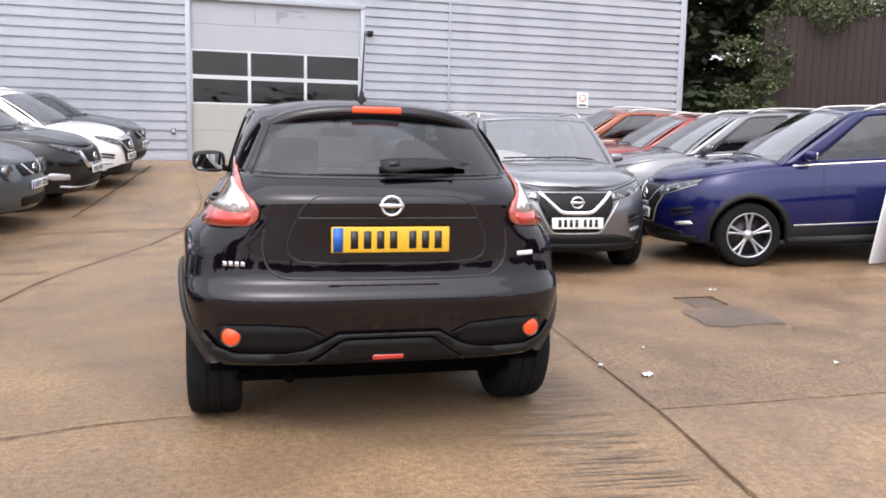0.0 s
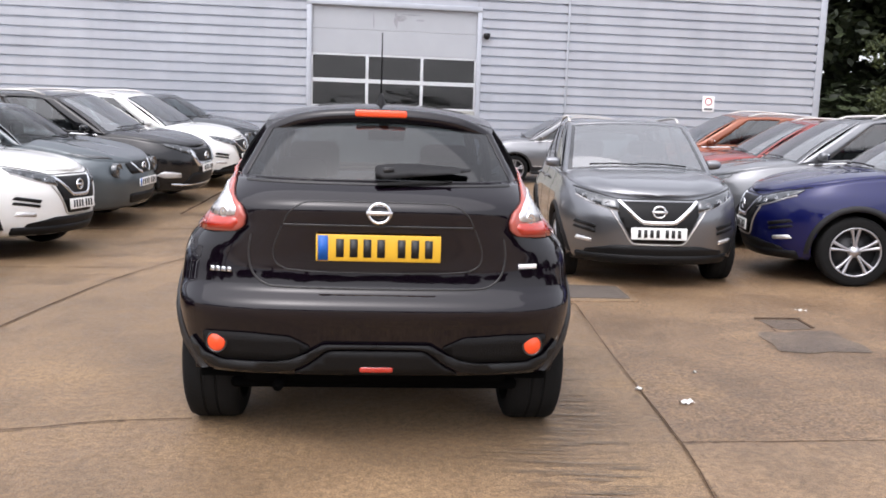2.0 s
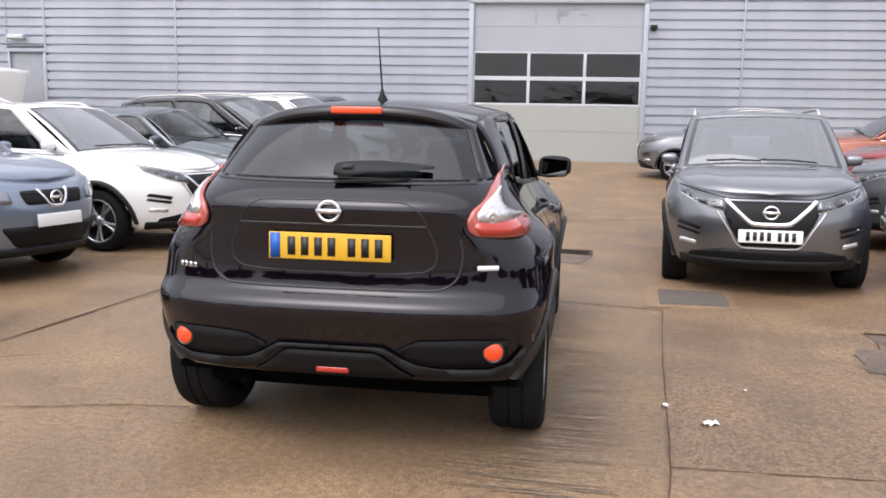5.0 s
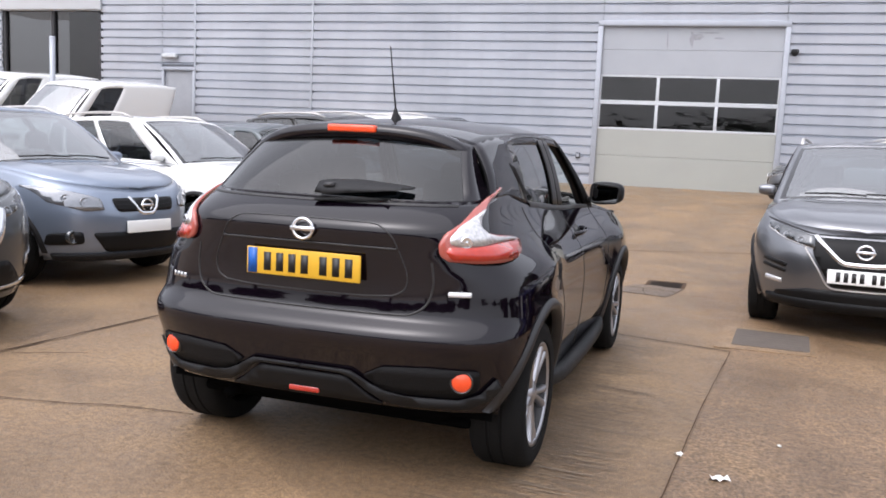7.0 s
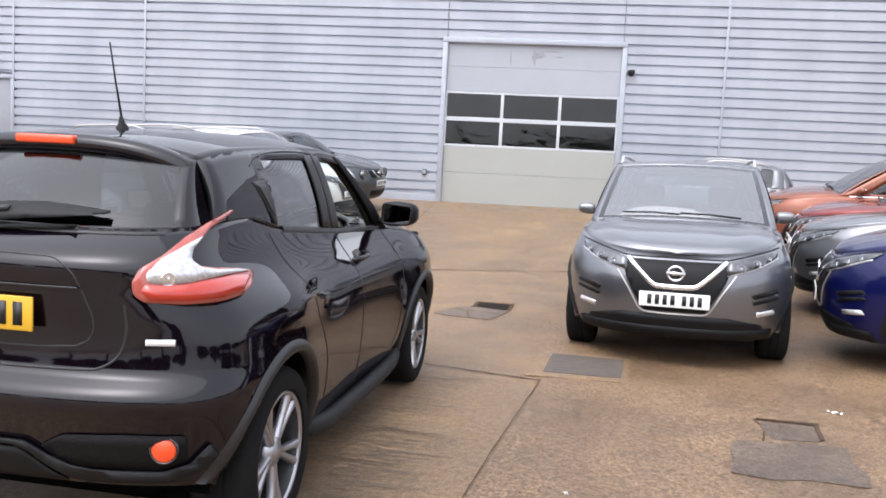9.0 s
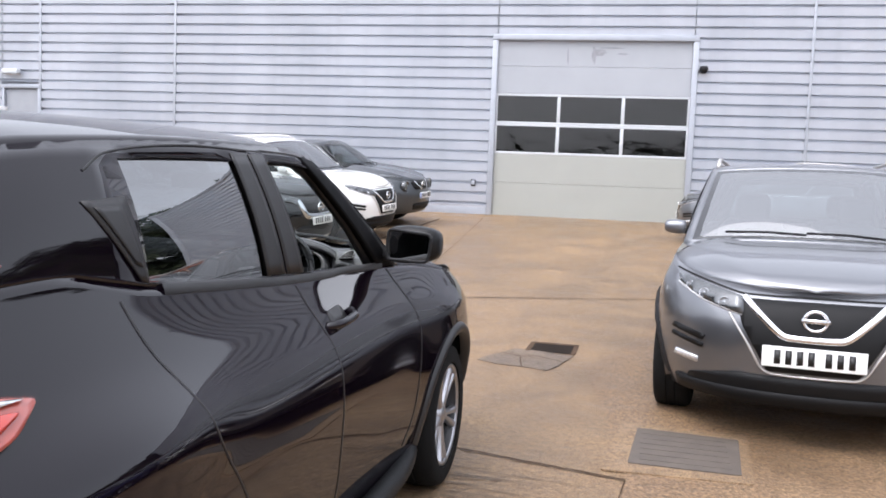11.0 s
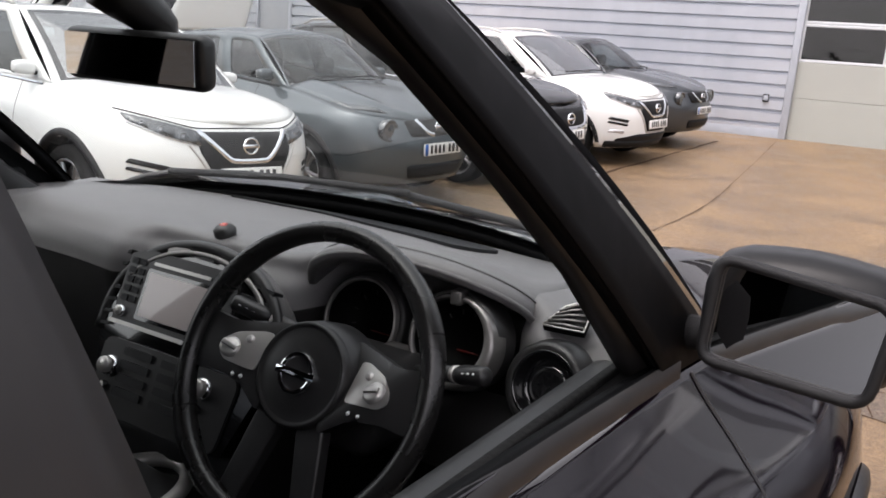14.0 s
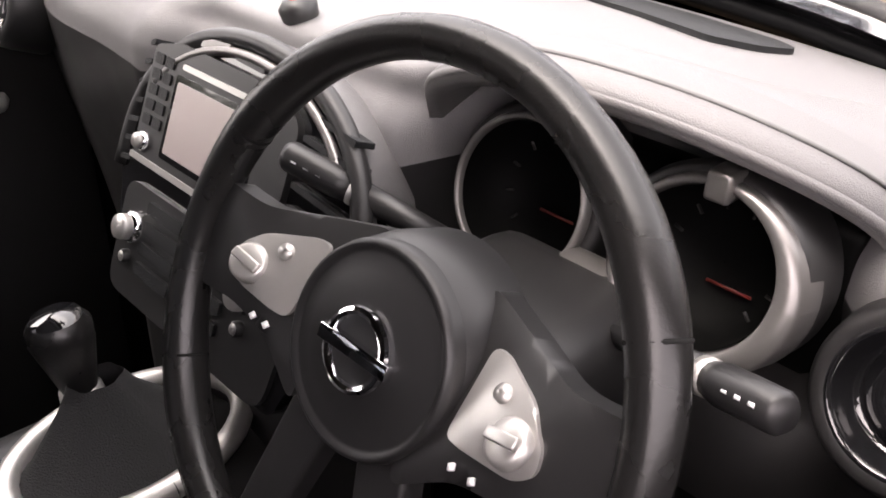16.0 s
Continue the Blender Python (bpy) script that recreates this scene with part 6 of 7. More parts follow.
    for s in (1, -1):
        hit, nor, _, _ = HB.ray_cast(Vector((s * .676, -1, .50)), Vector((0, 1, 0)), 2)
        m = Matrix.Translation(hit + nor * .009 if nor.y < 0 else hit - nor * .009) @ Vector((s * .22, -1, 0)).to_track_quat("Z", "Y").to_matrix().to_4x4()
        part("reflector", lathe_bm([(.040, -.02), (.040, .006), (.034, .010), (.001, .014)], 28, m), "reflector_red", hero, "round red rear reflector")
        part("reflector_ring", lathe_bm([(.046, -.02), (.046, .008), (.040, .008), (.040, -.02)], 28, m), "gloss_black", hero)
    part("fog_lamp", box_bm(-.072, .072, .100, .15, .376, .404, .008, 2), "lamp_red", hero, "small red rear fog lamp")
    # near-black box paints the shade below the bumper
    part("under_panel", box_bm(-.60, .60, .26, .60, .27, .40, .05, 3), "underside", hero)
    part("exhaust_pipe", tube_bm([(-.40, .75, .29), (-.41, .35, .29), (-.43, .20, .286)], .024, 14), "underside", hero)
    # aerial
    an = new("aerial")
    an.parent = hero
    part("foot", lathe_bm([(.001, .05), (.008, .045), (.014, .02), (.024, .004), (.028, -.01)], 16, Matrix.Translation((0, 1.0, 1.555)) @ pose(0, 0, 0, 14, 0, 0)), "black_plastic", an)
    part("rod", tube_bm([(0, .995, 1.59), (0, .945, 1.74), (0, .898, 1.895)], [.005, .004, .003], 8), "black_plastic", an)


def hero_sides():
    arch_trim(hero, HS, HB, JUKE["arch"] - .012, JUKE["arch"] + .035, "trim_black", "black wheel-arch lip")
    for s in (1, -1):
        bm = bmesh.new()
        pts = [(s * .80, 1.12, .285), (s * .835, 1.4, .262), (s * .84, 2.05, .258), (s * .83, 2.6, .262), (s * .80, 2.81, .285)]
        add_tube(bm, smooth_line(pts, 5), .045, 10)
        part("sill_moulding", bm, "grey_plastic", hero, "grey plastic sill moulding")
        fr = dict(origin=(s, 0, 0), right=(0, 1, 0), up=(0, 0, 1), back=(-s, 0, 0))
        def lay(name, pts, material, r=.02, off=.003, thick=.005, label=""):
            part(name, plate_on(HB, rounded(pts, r), offset=off, thick=thick, far=1.7, **fr), material, hero, label)
        def line(name, pts, material, w=.007, thick=.0015, off=.0008):
            part(name, strip_on(HB, line2(pts, 6), width=w, thick=thick, offset=off, far=1.7, **fr), material, hero)
        line("belt_trim", [(1.145, 1.1575), (1.2, 1.153), (1.5, 1.130), (1.9, 1.103), (2.3, 1.088), (2.66, 1.073)], "trim_black", .032, .003, .001)
        line("shut_line", [(1.85, 1.085), (1.88, .95), (1.885, .75), (1.87, .5), (1.86, .31)], "trim_black")
        line("shut_line", [(2.70, 1.06), (2.735, .95), (2.74, .75), (2.70, .5), (2.62, .36)], "trim_black")
        line("shut_line", [(.98, 1.15), (1.02, 1.0), (1.06, .86), (1.16, .72), (1.25, .58), (1.27, .40)], "trim_black")
        line("shut_line", [(1.80, 1.49), (1.4, 1.492), (1.1, 1.465), (.98, 1.42)], "trim_black", .006)
        line("shut_line", [(1.80, 1.495), (2.1, 1.485), (2.28, 1.435)], "trim_black", .006)
        # matte black pillar cover between the doors, and the quarter panel that holds the rear handle
        def skin(name, quad, off, material):
            """A thin cover on the side of the glass-house between four (u, v) corners."""
            fn = lambda p, q: HS.side(*[(quad[0][i] * (1 - p) + quad[1][i] * p) * (1 - q) + (quad[3][i] * (1 - p) + quad[2][i] * p) * q for i in (0, 1)]) + Vector((off, 0, off * .35))
            ob = part(name, outward(patch(fn, breaks([0, 1], .2), breaks([0, 1], .1), None, s < 0), (0, 1.7, 1)), material, hero)
            so = ob.modifiers.new("skin", "SOLIDIFY")
            so.thickness, so.offset = .003, -1
        skin("pillar_cover", [(.398, .035), (.447, .035), (.447, .93), (.398, .93)], .004, "trim_black")
        skin("screen_pillar_cover", [(.012, .0), (.104, .0), (.104, .96), (.012, .96)], .003, "pillar_dark")
        skin("pillar_cover", [(.453, .035), (.502, .035), (.502, .93), (.453, .93)], .004, "trim_black")
        skin("handle_quarter", [(.762, .03), (.772, .04), (.838, .56), (.772, .62)], .003, "trim_black")
        skin("rear_handle", [(.770, .13), (.778, .15), (.824, .52), (.784, .55)], .007, "trim_black")
        # front handle
        hit, nor, _, _ = HB.ray_cast(Vector((s * 1.5, 2.02, .965)), Vector((-s, 0, 0)), 1.2)
        x = hit.x
        hd = new("door_handle")
        hd.parent = hero
        part("cup", plate_on(HB, rounded([(1.96, .93), (2.10, .94), (2.10, 1.0), (1.96, .99)], .03), offset=.0005, thick=.002, far=1.7, **fr), "trim_black", hd)
        bm = bmesh.new()
        add_tube(bm, smooth_line([(x - s * .004, 1.92, .95), (x + s * .034, 1.955, .957), (x + s * .042, 2.03, .962), (x + s * .034, 2.105, .97), (x - s * .004, 2.135, .975)], 4), [.010] + [.014] * 15 + [.010], 10)
        part("grip", bm, "paint_hero", hd)
        # door mirror
        door_mirror(hero, (s * .835, 2.665, 1.166), s, "mirror_black", .95, 10 if s > 0 else 4)
    # low plain front: lamps and grille as on its like
    front_face(hero, HS, HB, 1.0, "juke")
    for x0, x1 in ((-.5, .05), (.05, .55)):
        a, c = HS.front(x0 / .62 * .9, .05), HS.front(x1 / .62 * .9, .06)
        part("wiper", tube_bm([a + Vector((0, .03, .02)), (a + c) / 2 + Vector((0, .035, .028)), c + Vector((0, .03, .02))], .008, 6), "black_plastic", hero)


def grid_section(xs, section, n=5):
    """A skin across x; section(x) gives a few (y, z) that are joined smoothly."""
    bm = bmesh.new()
    rows = []
    for x in xs:
        rows.append([bm.verts.new((x, p.x, p.y)) for p in smooth_line([(y, z, 0) for y, z in section(x)], n)])
    strip_grid(bm, rows)
    bmesh.ops.recalc_face_normals(bm, faces=bm.faces)
    return bm


def hero_inside():
    dash = new("dashboard")
    dash.parent = hero
    tagged(dash, "dark soft-touch dashboard with twin dials and screen")

    def sec(x):
        d = .085 * sstep(.165, .215, x) + .035 * sstep(.495, .535, x) + .06 * sstep(-.36, -.66, x)
        e = .02 * sstep(-.05, -.3, x)
        w = .075 * sstep(.180, .205, x) * sstep(.520, .495, x)
        q = .030 * sstep(.46, .60, abs(x))
        e += .045 * sstep(-.165, -.115, x) * sstep(.235, .195, x)
        bow = .15 * (1 - (x / .70) ** 2)
        return ([(2.60 + d, .60), (2.555 + d + e, .78), (2.53 + d + e, .92), (2.52 + d + e + w, .995), (2.515 + d + e + w, 1.045 - q * .5)],
                [(2.515 + d + e + w, 1.045 - q * .5), (2.519 + d * .97 + e + w, 1.075 - q * .75), (2.535 + d * .9 + e + w, 1.098 - q), (2.60 + d * .6 + w * .4, 1.124 - q), (2.72, 1.125 - q), (2.86, 1.112 - q * .5), (2.87 + bow, 1.098), (2.885 + bow, 1.06)])
    xs = list(np.linspace(-.69, .675, 58))
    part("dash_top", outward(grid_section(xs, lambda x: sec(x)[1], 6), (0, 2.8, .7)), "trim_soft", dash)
    # black lower plastic carried up to the roll, its colour standing in for shade
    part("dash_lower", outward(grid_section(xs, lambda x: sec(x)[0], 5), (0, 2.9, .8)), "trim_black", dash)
    # instrument hood with its stitched lip
    lip = smooth_line([(.175, 2.605, 1.085), (.205, 2.575, 1.128), (.28, 2.560, 1.156), (.38, 2.572, 1.156), (.46, 2.60, 1.138), (.505, 2.640, 1.108), (.512, 2.690, 1.065)], 7)
    bm = bmesh.new()
    rows = []
    for i, p in enumerate(lip):
        q = i / (len(lip) - 1)
        hgt = math.sin(math.pi * q)
        rows.append([bm.verts.new(c) for c in (
            p + Vector((0, .07, -.022 * hgt)), p + Vector((0, .012, -.016)), p + Vector((0, -.004, -.008)), p + Vector((0, -.002, .004)), p + Vector((0, .010, .009)),
            p + Vector((0, .05, .010 * hgt + .004)), Vector((p.x * .98 + .007, p.y + .13, max(1.12, p.z - .01 * hgt) if hgt > .2 else 1.118)), Vector((p.x * .96 + .014, p.y + .22, 1.118)))])
    strip_grid(bm, rows)
    bmesh.ops.recalc_face_normals(bm, faces=bm.faces)
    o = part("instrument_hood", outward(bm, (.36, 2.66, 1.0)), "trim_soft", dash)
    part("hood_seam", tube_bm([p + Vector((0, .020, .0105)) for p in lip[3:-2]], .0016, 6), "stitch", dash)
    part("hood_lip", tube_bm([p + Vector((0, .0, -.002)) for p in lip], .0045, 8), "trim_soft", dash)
    # two dials
    c16, s16 = math.cos(radians(16)), math.sin(radians(16))
    for x, y, z, r, wide in ((.275, 2.598, 1.050, .0565, 0), (.4265, 2.586, 1.062, .0527, 1)):
        m = Matrix(((1, 0, 0, x), (0, s16, -c16, y), (0, c16, s16, z), (0, 0, 0, 1)))
        d = new("dial")
        d.parent = hero
        tagged(d, "round dark dial in a satin silver ring")
        bm = bmesh.new()
        rows = []
        for k in range(49):
            a = 2 * math.pi * k / 48
            ca, sa = math.cos(a), math.sin(a)
            # the second ring is a crescent, broad towards the door
            o = r + .0055 + wide * (.001 + .011 * (.5 + .5 * math.cos(a + .5)) ** 2)
            rows.append([bm.verts.new(m @ Vector((q * ca, q * sa, h))) for q, h in ((r - .001, -.02), (r, .003), (r + .0015, .006), (o - .002, .005), (o, .001), (o + .001, -.03))])
        strip_grid(bm, rows)
        bmesh.ops.recalc_face_normals(bm, faces=bm.faces)
        part("ring", bm, "dial_ring", d)
        part("cowl", lathe_bm([(r + .004, -.004), (r + .010, -.002), (r + .015, -.010), (r + .017, -.06)], 44, m), "trim_black", d)
        part("tube", lathe_bm([(r - .001, .0), (r - .005, -.045), (.001, -.046)], 40, m), "dial_face", d)
        bm = bmesh.new()
        add_box_m(bm, m, -.006, .026, -.0155, -.0135, -.042, -.041)
        part("needle", bm, "needle_red", d)
        for k in range(10):
            a = radians(-45 + 270 * k / 9)
            bm = bmesh.new()
            add_box_m(bm, m @ Matrix.Rotation(a, 4, "Z"), r - .018, r - .011, -.0009, .0009, -.044, -.042)
            part("tick", bm, "headlining", d)
    part("dial_bridge", box_bm(.328, .376, 2.566, 2.60, 1.004, 1.034, .006, 3), "dial_ring", dash)
    for x in (.340, .364):
        part("reset_pin", lathe_bm([(.0042, 0), (.0042, .010), (.001, .011)], 12, Matrix.Translation((x, 2.568, 1.020)) @ pose(0, 0, 0, 90, 0, 0)), "trim_black", dash)
    part("dial_tab", box_bm(.420, .437, 2.590, 2.612, 1.106, 1.126, .003), "dial_ring", dash)
    part("dial_back", box_bm(.20, .50, 2.66, 2.69, .96, 1.09, .01, 3), "dial_face", dash)
    # centre stack: arched surround, screen unit, vents, knobs
    st = new("centre_stack")
    st.parent = hero
    tagged(st, "gloss black centre stack with grey screen and vents")
    base = Matrix.Translation((.008, 2.493, 1.001)) @ pose(0, 0, 0, -22, 0, 0)
    def slab(name, outline, y0, y1, material, label="", r=.01):
        bm = bmesh.new()
        f = bm.faces.new([bm.verts.new(base @ Vector((x, y1, z))) for x, z in rounded(outline, r)])
        g = bmesh.ops.extrude_face_region(bm, geom=[f])
        off = base.to_3x3() @ Vector((0, y0 - y1, 0))
        for v in g["geom"]:
            if isinstance(v, bmesh.types.BMVert):
                v.co += off
        bmesh.ops.recalc_face_normals(bm, faces=bm.faces)
        return sharp(part(name, bm, material, st, label), 40)
    def bow(k, n=17, a0=0.0, a1=math.pi, y=0.0):
        """Points of the arch over the stack, k times its size."""
        return [(.034 + .171 * k * math.cos(a), -.035 + .157 * k * math.sin(a) ** .75, y) for a in np.linspace(a0, a1, n)]
    slab("surround", [*[(x, z) for x, z, _ in bow(1)], (-.128, -.06), (-.106, -.15), (.165, -.15), (.195, -.06)], -.004, .03, "gloss_black")
    part("arch_trim", tube_bm(smooth_line([base @ Vector((x, -.008, z)) for x, z, _ in bow(.94, 15, .5, math.pi - .55)], 3), .0045, 8), "dial_ring", st)
    part("arch_edge", tube_bm(smooth_line([base @ Vector((x, -.002, z)) for x, z, _ in bow(1.02)], 3), .009, 10), "trim_black", st)
    bm = bmesh.new()
    rows = []
    for x, z, _ in bow(1.03, 33):
        rows.append([bm.verts.new(base @ Vector((x * (1 - .10 * q) + .0034 * q, -.004 + .085 * q, z + .012 * math.sin(math.pi * q) * (z > .05) - .020 * q))) for q in (0, .2, .45, .7, 1)])
    strip_grid(bm, rows)
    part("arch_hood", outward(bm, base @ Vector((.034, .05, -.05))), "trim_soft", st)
    slab("screen_bezel", [(-.113, -.016), (.115, -.016), (.115, .078), (.088, .098), (-.070, .100), (-.113, .090)], -.011, 0, "trim_black", r=.008)
    slab("screen", [(-.061, .0), (.064, .0), (.064, .067), (-.061, .067)], -.0125, -.010, "screen_glass", "blank touch screen, sky reflection painted pale", .003)
    slab("screen_rim", [(-.067, -.006), (.070, -.006), (.070, .073), (-.067, .073)], -.0115, -.009, "gloss_black", r=.004)
    slab("disc_slot", [(-.058, .079), (.060, .079), (.060, .084), (-.058, .084)], -.013, -.010, "satin_silver", r=.002)
    slab("hazard_key", [(-.045, .104), (.000, .107), (.000, .116), (-.04, .113)], -.010, 0, "dial_ring", r=.004)
    slab("lock_key", [(.010, .106), (.055, .104), (.05, .113), (.012, .116)], -.010, 0, "trim_black", r=.004)
    slab("bottom_strip", [(-.115, -.020), (.117, -.020), (.117, -.014), (-.115, -.014)], -.0125, 0, "satin_silver", r=.002)
    for k in range(5):
        z = .016 + .0145 * k
        for x in (-.106, -.088):
            slab("side_key", [(x, z), (x + .014, z), (x + .014, z + .010), (x, z + .010)], -.013, -.010, "grey_plastic", r=.002)
    for k in range(7):
        z = -.028 + .019 * k
        slab("vent_slat", [(-.134 + .003 * max(0, k - 3), z), (-.117, z + .003), (-.117, z + .008), (-.134 + .003 * max(0, k - 3), z + .005)], -.010, .01, "grey_plastic", r=.001)
        slab("vent_slat", [(.121, z + .003), (.190 - .004 * max(0, k - 3), z - .003), (.190 - .004 * max(0, k - 3), z + .002), (.121, z + .008)], -.010, .01, "grey_plastic", r=.001)
    def knob(x, z, r, d, mat_="satin_silver", rim="chrome"):
        m = base @ Matrix.Translation((x, -.010, z)) @ pose(0, 0, 0, 90, 0, 0)
        k = new("knob")
        k.parent = hero
        part("grip", lathe_bm([(r, -.004), (r, d * .8), (r * .9, d), (.001, d)], 24, m), mat_, k)
        part("collar", lathe_bm([(r * 1.25, -.004), (r * 1.25, .004), (r, .006)], 24, m), rim, k)
    knob(-.098, .0, .0075, .010)
    slab("climate_panel", [(-.108, -.15), (.155, -.15), (.165, -.04), (-.112, -.04)], -.009, .02, "trim_black", r=.02)
    for x, z in ((-.084, -.082), (.106, -.068)):
        knob(x, z, .0125, .016)
        knob(x, z - .030, .0055, .006, "satin_silver", "trim_black")
    for k in range(4):
        for x in (-.062, .018):
            slab("climate_slat", [(x, -.060 - .020 * k), (x + .060, -.060 - .020 * k), (x + .060, -.048 - .020 * k), (x, -.048 - .020 * k)], -.013, -.008, "grey_plastic", r=.003)
    # lower console, gear lever with gaiter and silver ring
    con = new("console")
    con.parent = hero
    tagged(con, "centre console with gear lever and silver ring")
    part("console_body", box_bm(-.075, .145, 1.85, 2.58, .45, .785, .05, 4), "trim_black", con)
    part("lower_panel", box_bm(-.13, .20, 2.46, 2.62, .5, .86, .04, 3), "trim_black", con)
    ring = [(.055 + .073 * math.cos(a), 2.365 + .104 * math.sin(a), .800 + .006 * math.sin(a)) for a in np.linspace(0, 2 * math.pi, 41)]
    bm = bmesh.new()
    add_tube(bm, ring, .011, 10, False)
    part("console_ring", bm, "satin_silver", con)
    bm = bmesh.new()
    rows = []
    for q, h in ((.078, .79), (.062, .80), (.045, .822), (.030, .842), (.022, .856), (.018, .866)):
        rows.append([bm.verts.new((.030 + .30 * q + q * .95 * math.cos(a) * (1 + .06 * math.sin(6 * a)), 2.350 + .2 * q + q * 1.25 * math.sin(a) * (1 + .06 * math.sin(6 * a)), h)) for a in np.linspace(0, 2 * math.pi, 37)])
    strip_grid(bm, rows)
    part("gaiter", outward(bm, (.03, 2.34, .7)), "seat_cloth", con)
    gm = Matrix.Translation((.017, 2.346, .842)) @ pose(0, 0, 0, 4, -6, 0)
    gl = new("gear_lever")
    gl.parent = hero
    part("collar", lathe_bm([(.017, -.012), (.019, -.002), (.018, .006), (.013, .008)], 24, gm), "satin_silver", gl)
    part("knob", lathe_bm([(.015, .006), (.018, .02), (.024, .045), (.027, .058), (.0265, .070), (.022, .077)], 24, gm), "leather", gl)
    part("knob_cap", lathe_bm([(.023, .074), (.020, .080), (.001, .082)], 24, gm), "gloss_black", gl)
    # round side vent and fan-shaped demister grille
    for vx, vy, vz in ((-.530, 2.515, 1.045), (.560, 2.606, 1.026)):
        m = Matrix.Translation((vx, vy, vz)) @ Vector((-.12 if vx > 0 else .12, -1, .28)).to_track_quat("Z", "Y").to_matrix().to_4x4()
        rv = new("round_vent")
        rv.parent = hero
        part("shroud", lathe_bm([(.046, .006), (.052, .008), (.057, .002), (.062, -.02), (.066, -.06)], 40, m), "trim_black", rv)
        part("ring", lathe_bm([(.041, -.02), (.042, .003), (.0445, .007), (.047, .005), (.048, -.01)], 40, m), "gloss_black", rv)
        part("bowl", lathe_bm([(.042, .0), (.038, -.012), (.031, -.018), (.028, -.010), (.022, -.007), (.016, -.010), (.001, -.012)], 36, m), "gloss_black", rv)
    dv = new("demister_vent")
    dv.parent = hero
    fan = [Vector(p) + Vector((-.001, -.004, .006)) for p in ((.536, 2.639, 1.090), (.553, 2.668, 1.112), (.580, 2.679, 1.124), (.592, 2.662, 1.115), (.595, 2.631, 1.095), (.562, 2.635, 1.092))]
    bm = bmesh.new()
    bm.faces.new([bm.verts.new(p) for p in fan])
    g = bmesh.ops.extrude_face_region(bm, geom=bm.faces[:])
    for v in g["geom"]:
        if isinstance(v, bmesh.types.BMVert):
            v.co += Vector((.0, .006, -.009))
    bmesh.ops.recalc_face_normals(bm, faces=bm.faces)
    part("frame", bm, "dial_face", dv, smooth=False)
    part("edge", tube_bm([*fan, fan[0]], .0013, 6), "satin_silver", dv)
    for k in range(5):
        q = (k + .5) / 5
        a, c = fan[0].lerp(fan[1], q * .8), fan[4].lerp(fan[2], q)
        part("vane", tube_bm([a, (a + c) / 2 + Vector((0, -.001, .002)), c], .0018, 6), "dial_ring", dv)
    se = part("light_sensor", lathe_bm([(.017, -.004), (.018, .006), (.012, .013), (.001, .016)], 24, Matrix.Translation((.003, 2.602, 1.127)) @ pose(0, 0, 0, 16, 0, 0)), "trim_black", dash)
    part("sensor_eye", lathe_bm([(.009, .010), (.006, .0155), (.001, .0175)], 16, Matrix.Translation((.003, 2.602, 1.127)) @ pose(0, 0, 0, 16, 0, 0)), "lamp_red", dash)
    band = rounded([(-.327, 2.936), (-.21, 2.955), (-.10, 2.978), (.0, 2.980), (.10, 2.978), (.205, 2.960), (.30, 2.935), (.325, 2.915), (.30, 2.888), (.255, 2.878), (.153, 2.908), (.045, 2.926), (-.094, 2.952)], .012)
    bm = bmesh.new()
    bm.faces.new([bm.verts.new((x, y, 1.1185 - .09 * max(0, y - 2.86))) for x, y in band])
    g = bmesh.ops.extrude_face_region(bm, geom=bm.faces[:])
    for v in g["geom"]:
        if isinstance(v, bmesh.types.BMVert):
            v.co.z -= .012
    bmesh.ops.recalc_face_normals(bm, faces=bm.faces)
    part("windscreen_vent", bm, "grey_plastic", dash, smooth=False)
    # steering wheel
    sw = new("steering_wheel")
    sw.parent = hero
    tagged(sw, "black leather steering wheel with silver switch panels")
    c24, s24 = math.cos(radians(24)), math.sin(radians(24))
    wm = Matrix(((1, 0, 0, .332), (0, s24, -c24, 2.404), (0, c24, s24, 1.037), (0, 0, 0, 1)))
    bm = bmesh.new()
    n, k8 = 72, 12
    rings = []
    for i in range(n):
        a = 2 * math.pi * i / n
        tube = .0130 + .0018 * math.exp(-((math.degrees(a) % 180 - 35) / 22) ** 2) + .0018 * math.exp(-((math.degrees(a) % 180 - 145) / 22) ** 2)
        rings.append([bm.verts.new(wm @ Vector(((.1772 + tube * math.cos(b)) * math.cos(a), (.1772 + tube * math.cos(b)) * math.sin(a), tube * 1.1 * math.sin(b)))) for b in [2 * math.pi * q / k8 for q in range(k8)]])
    for i in range(n):
        a, b = rings[i], rings[(i + 1) % n]
        for q in range(k8):
            bm.faces.new((a[q], a[(q + 1) % k8], b[(q + 1) % k8], b[q]))
    bmesh.ops.recalc_face_normals(bm, faces=bm.faces)
    part("rim", bm, "leather", sw)
    for deg in (28, 152, 208, 332):
        a = radians(deg)
        bm = bmesh.new()
        add_lathe(bm, [(.0150, -.0012), (.0156, 0), (.0150, .0012)], 20, wm @ Matrix.Translation((.1772 * math.cos(a), .1772 * math.sin(a), 0)) @ Matrix.Rotation(a, 4, "Z") @ pose(0, 0, 0, 90, 0, 0))
        part("rim_seam", bm, "rubber", sw)
    # boss and arms
    def wslab(name, outline, z0, z1, material, r=.01, dome=0.0, bev=.004):
        bm = bmesh.new()
        f = bm.faces.new([bm.verts.new(wm @ Vector((x, y, z0))) for x, y in rounded(outline, r)])
        g = bmesh.ops.extrude_face_region(bm, geom=[f])
        nz = (wm.to_3x3() @ Vector((0, 0, 1))) * (z1 - z0)
        top = [v for v in g["geom"] if isinstance(v, bmesh.types.BMVert)]
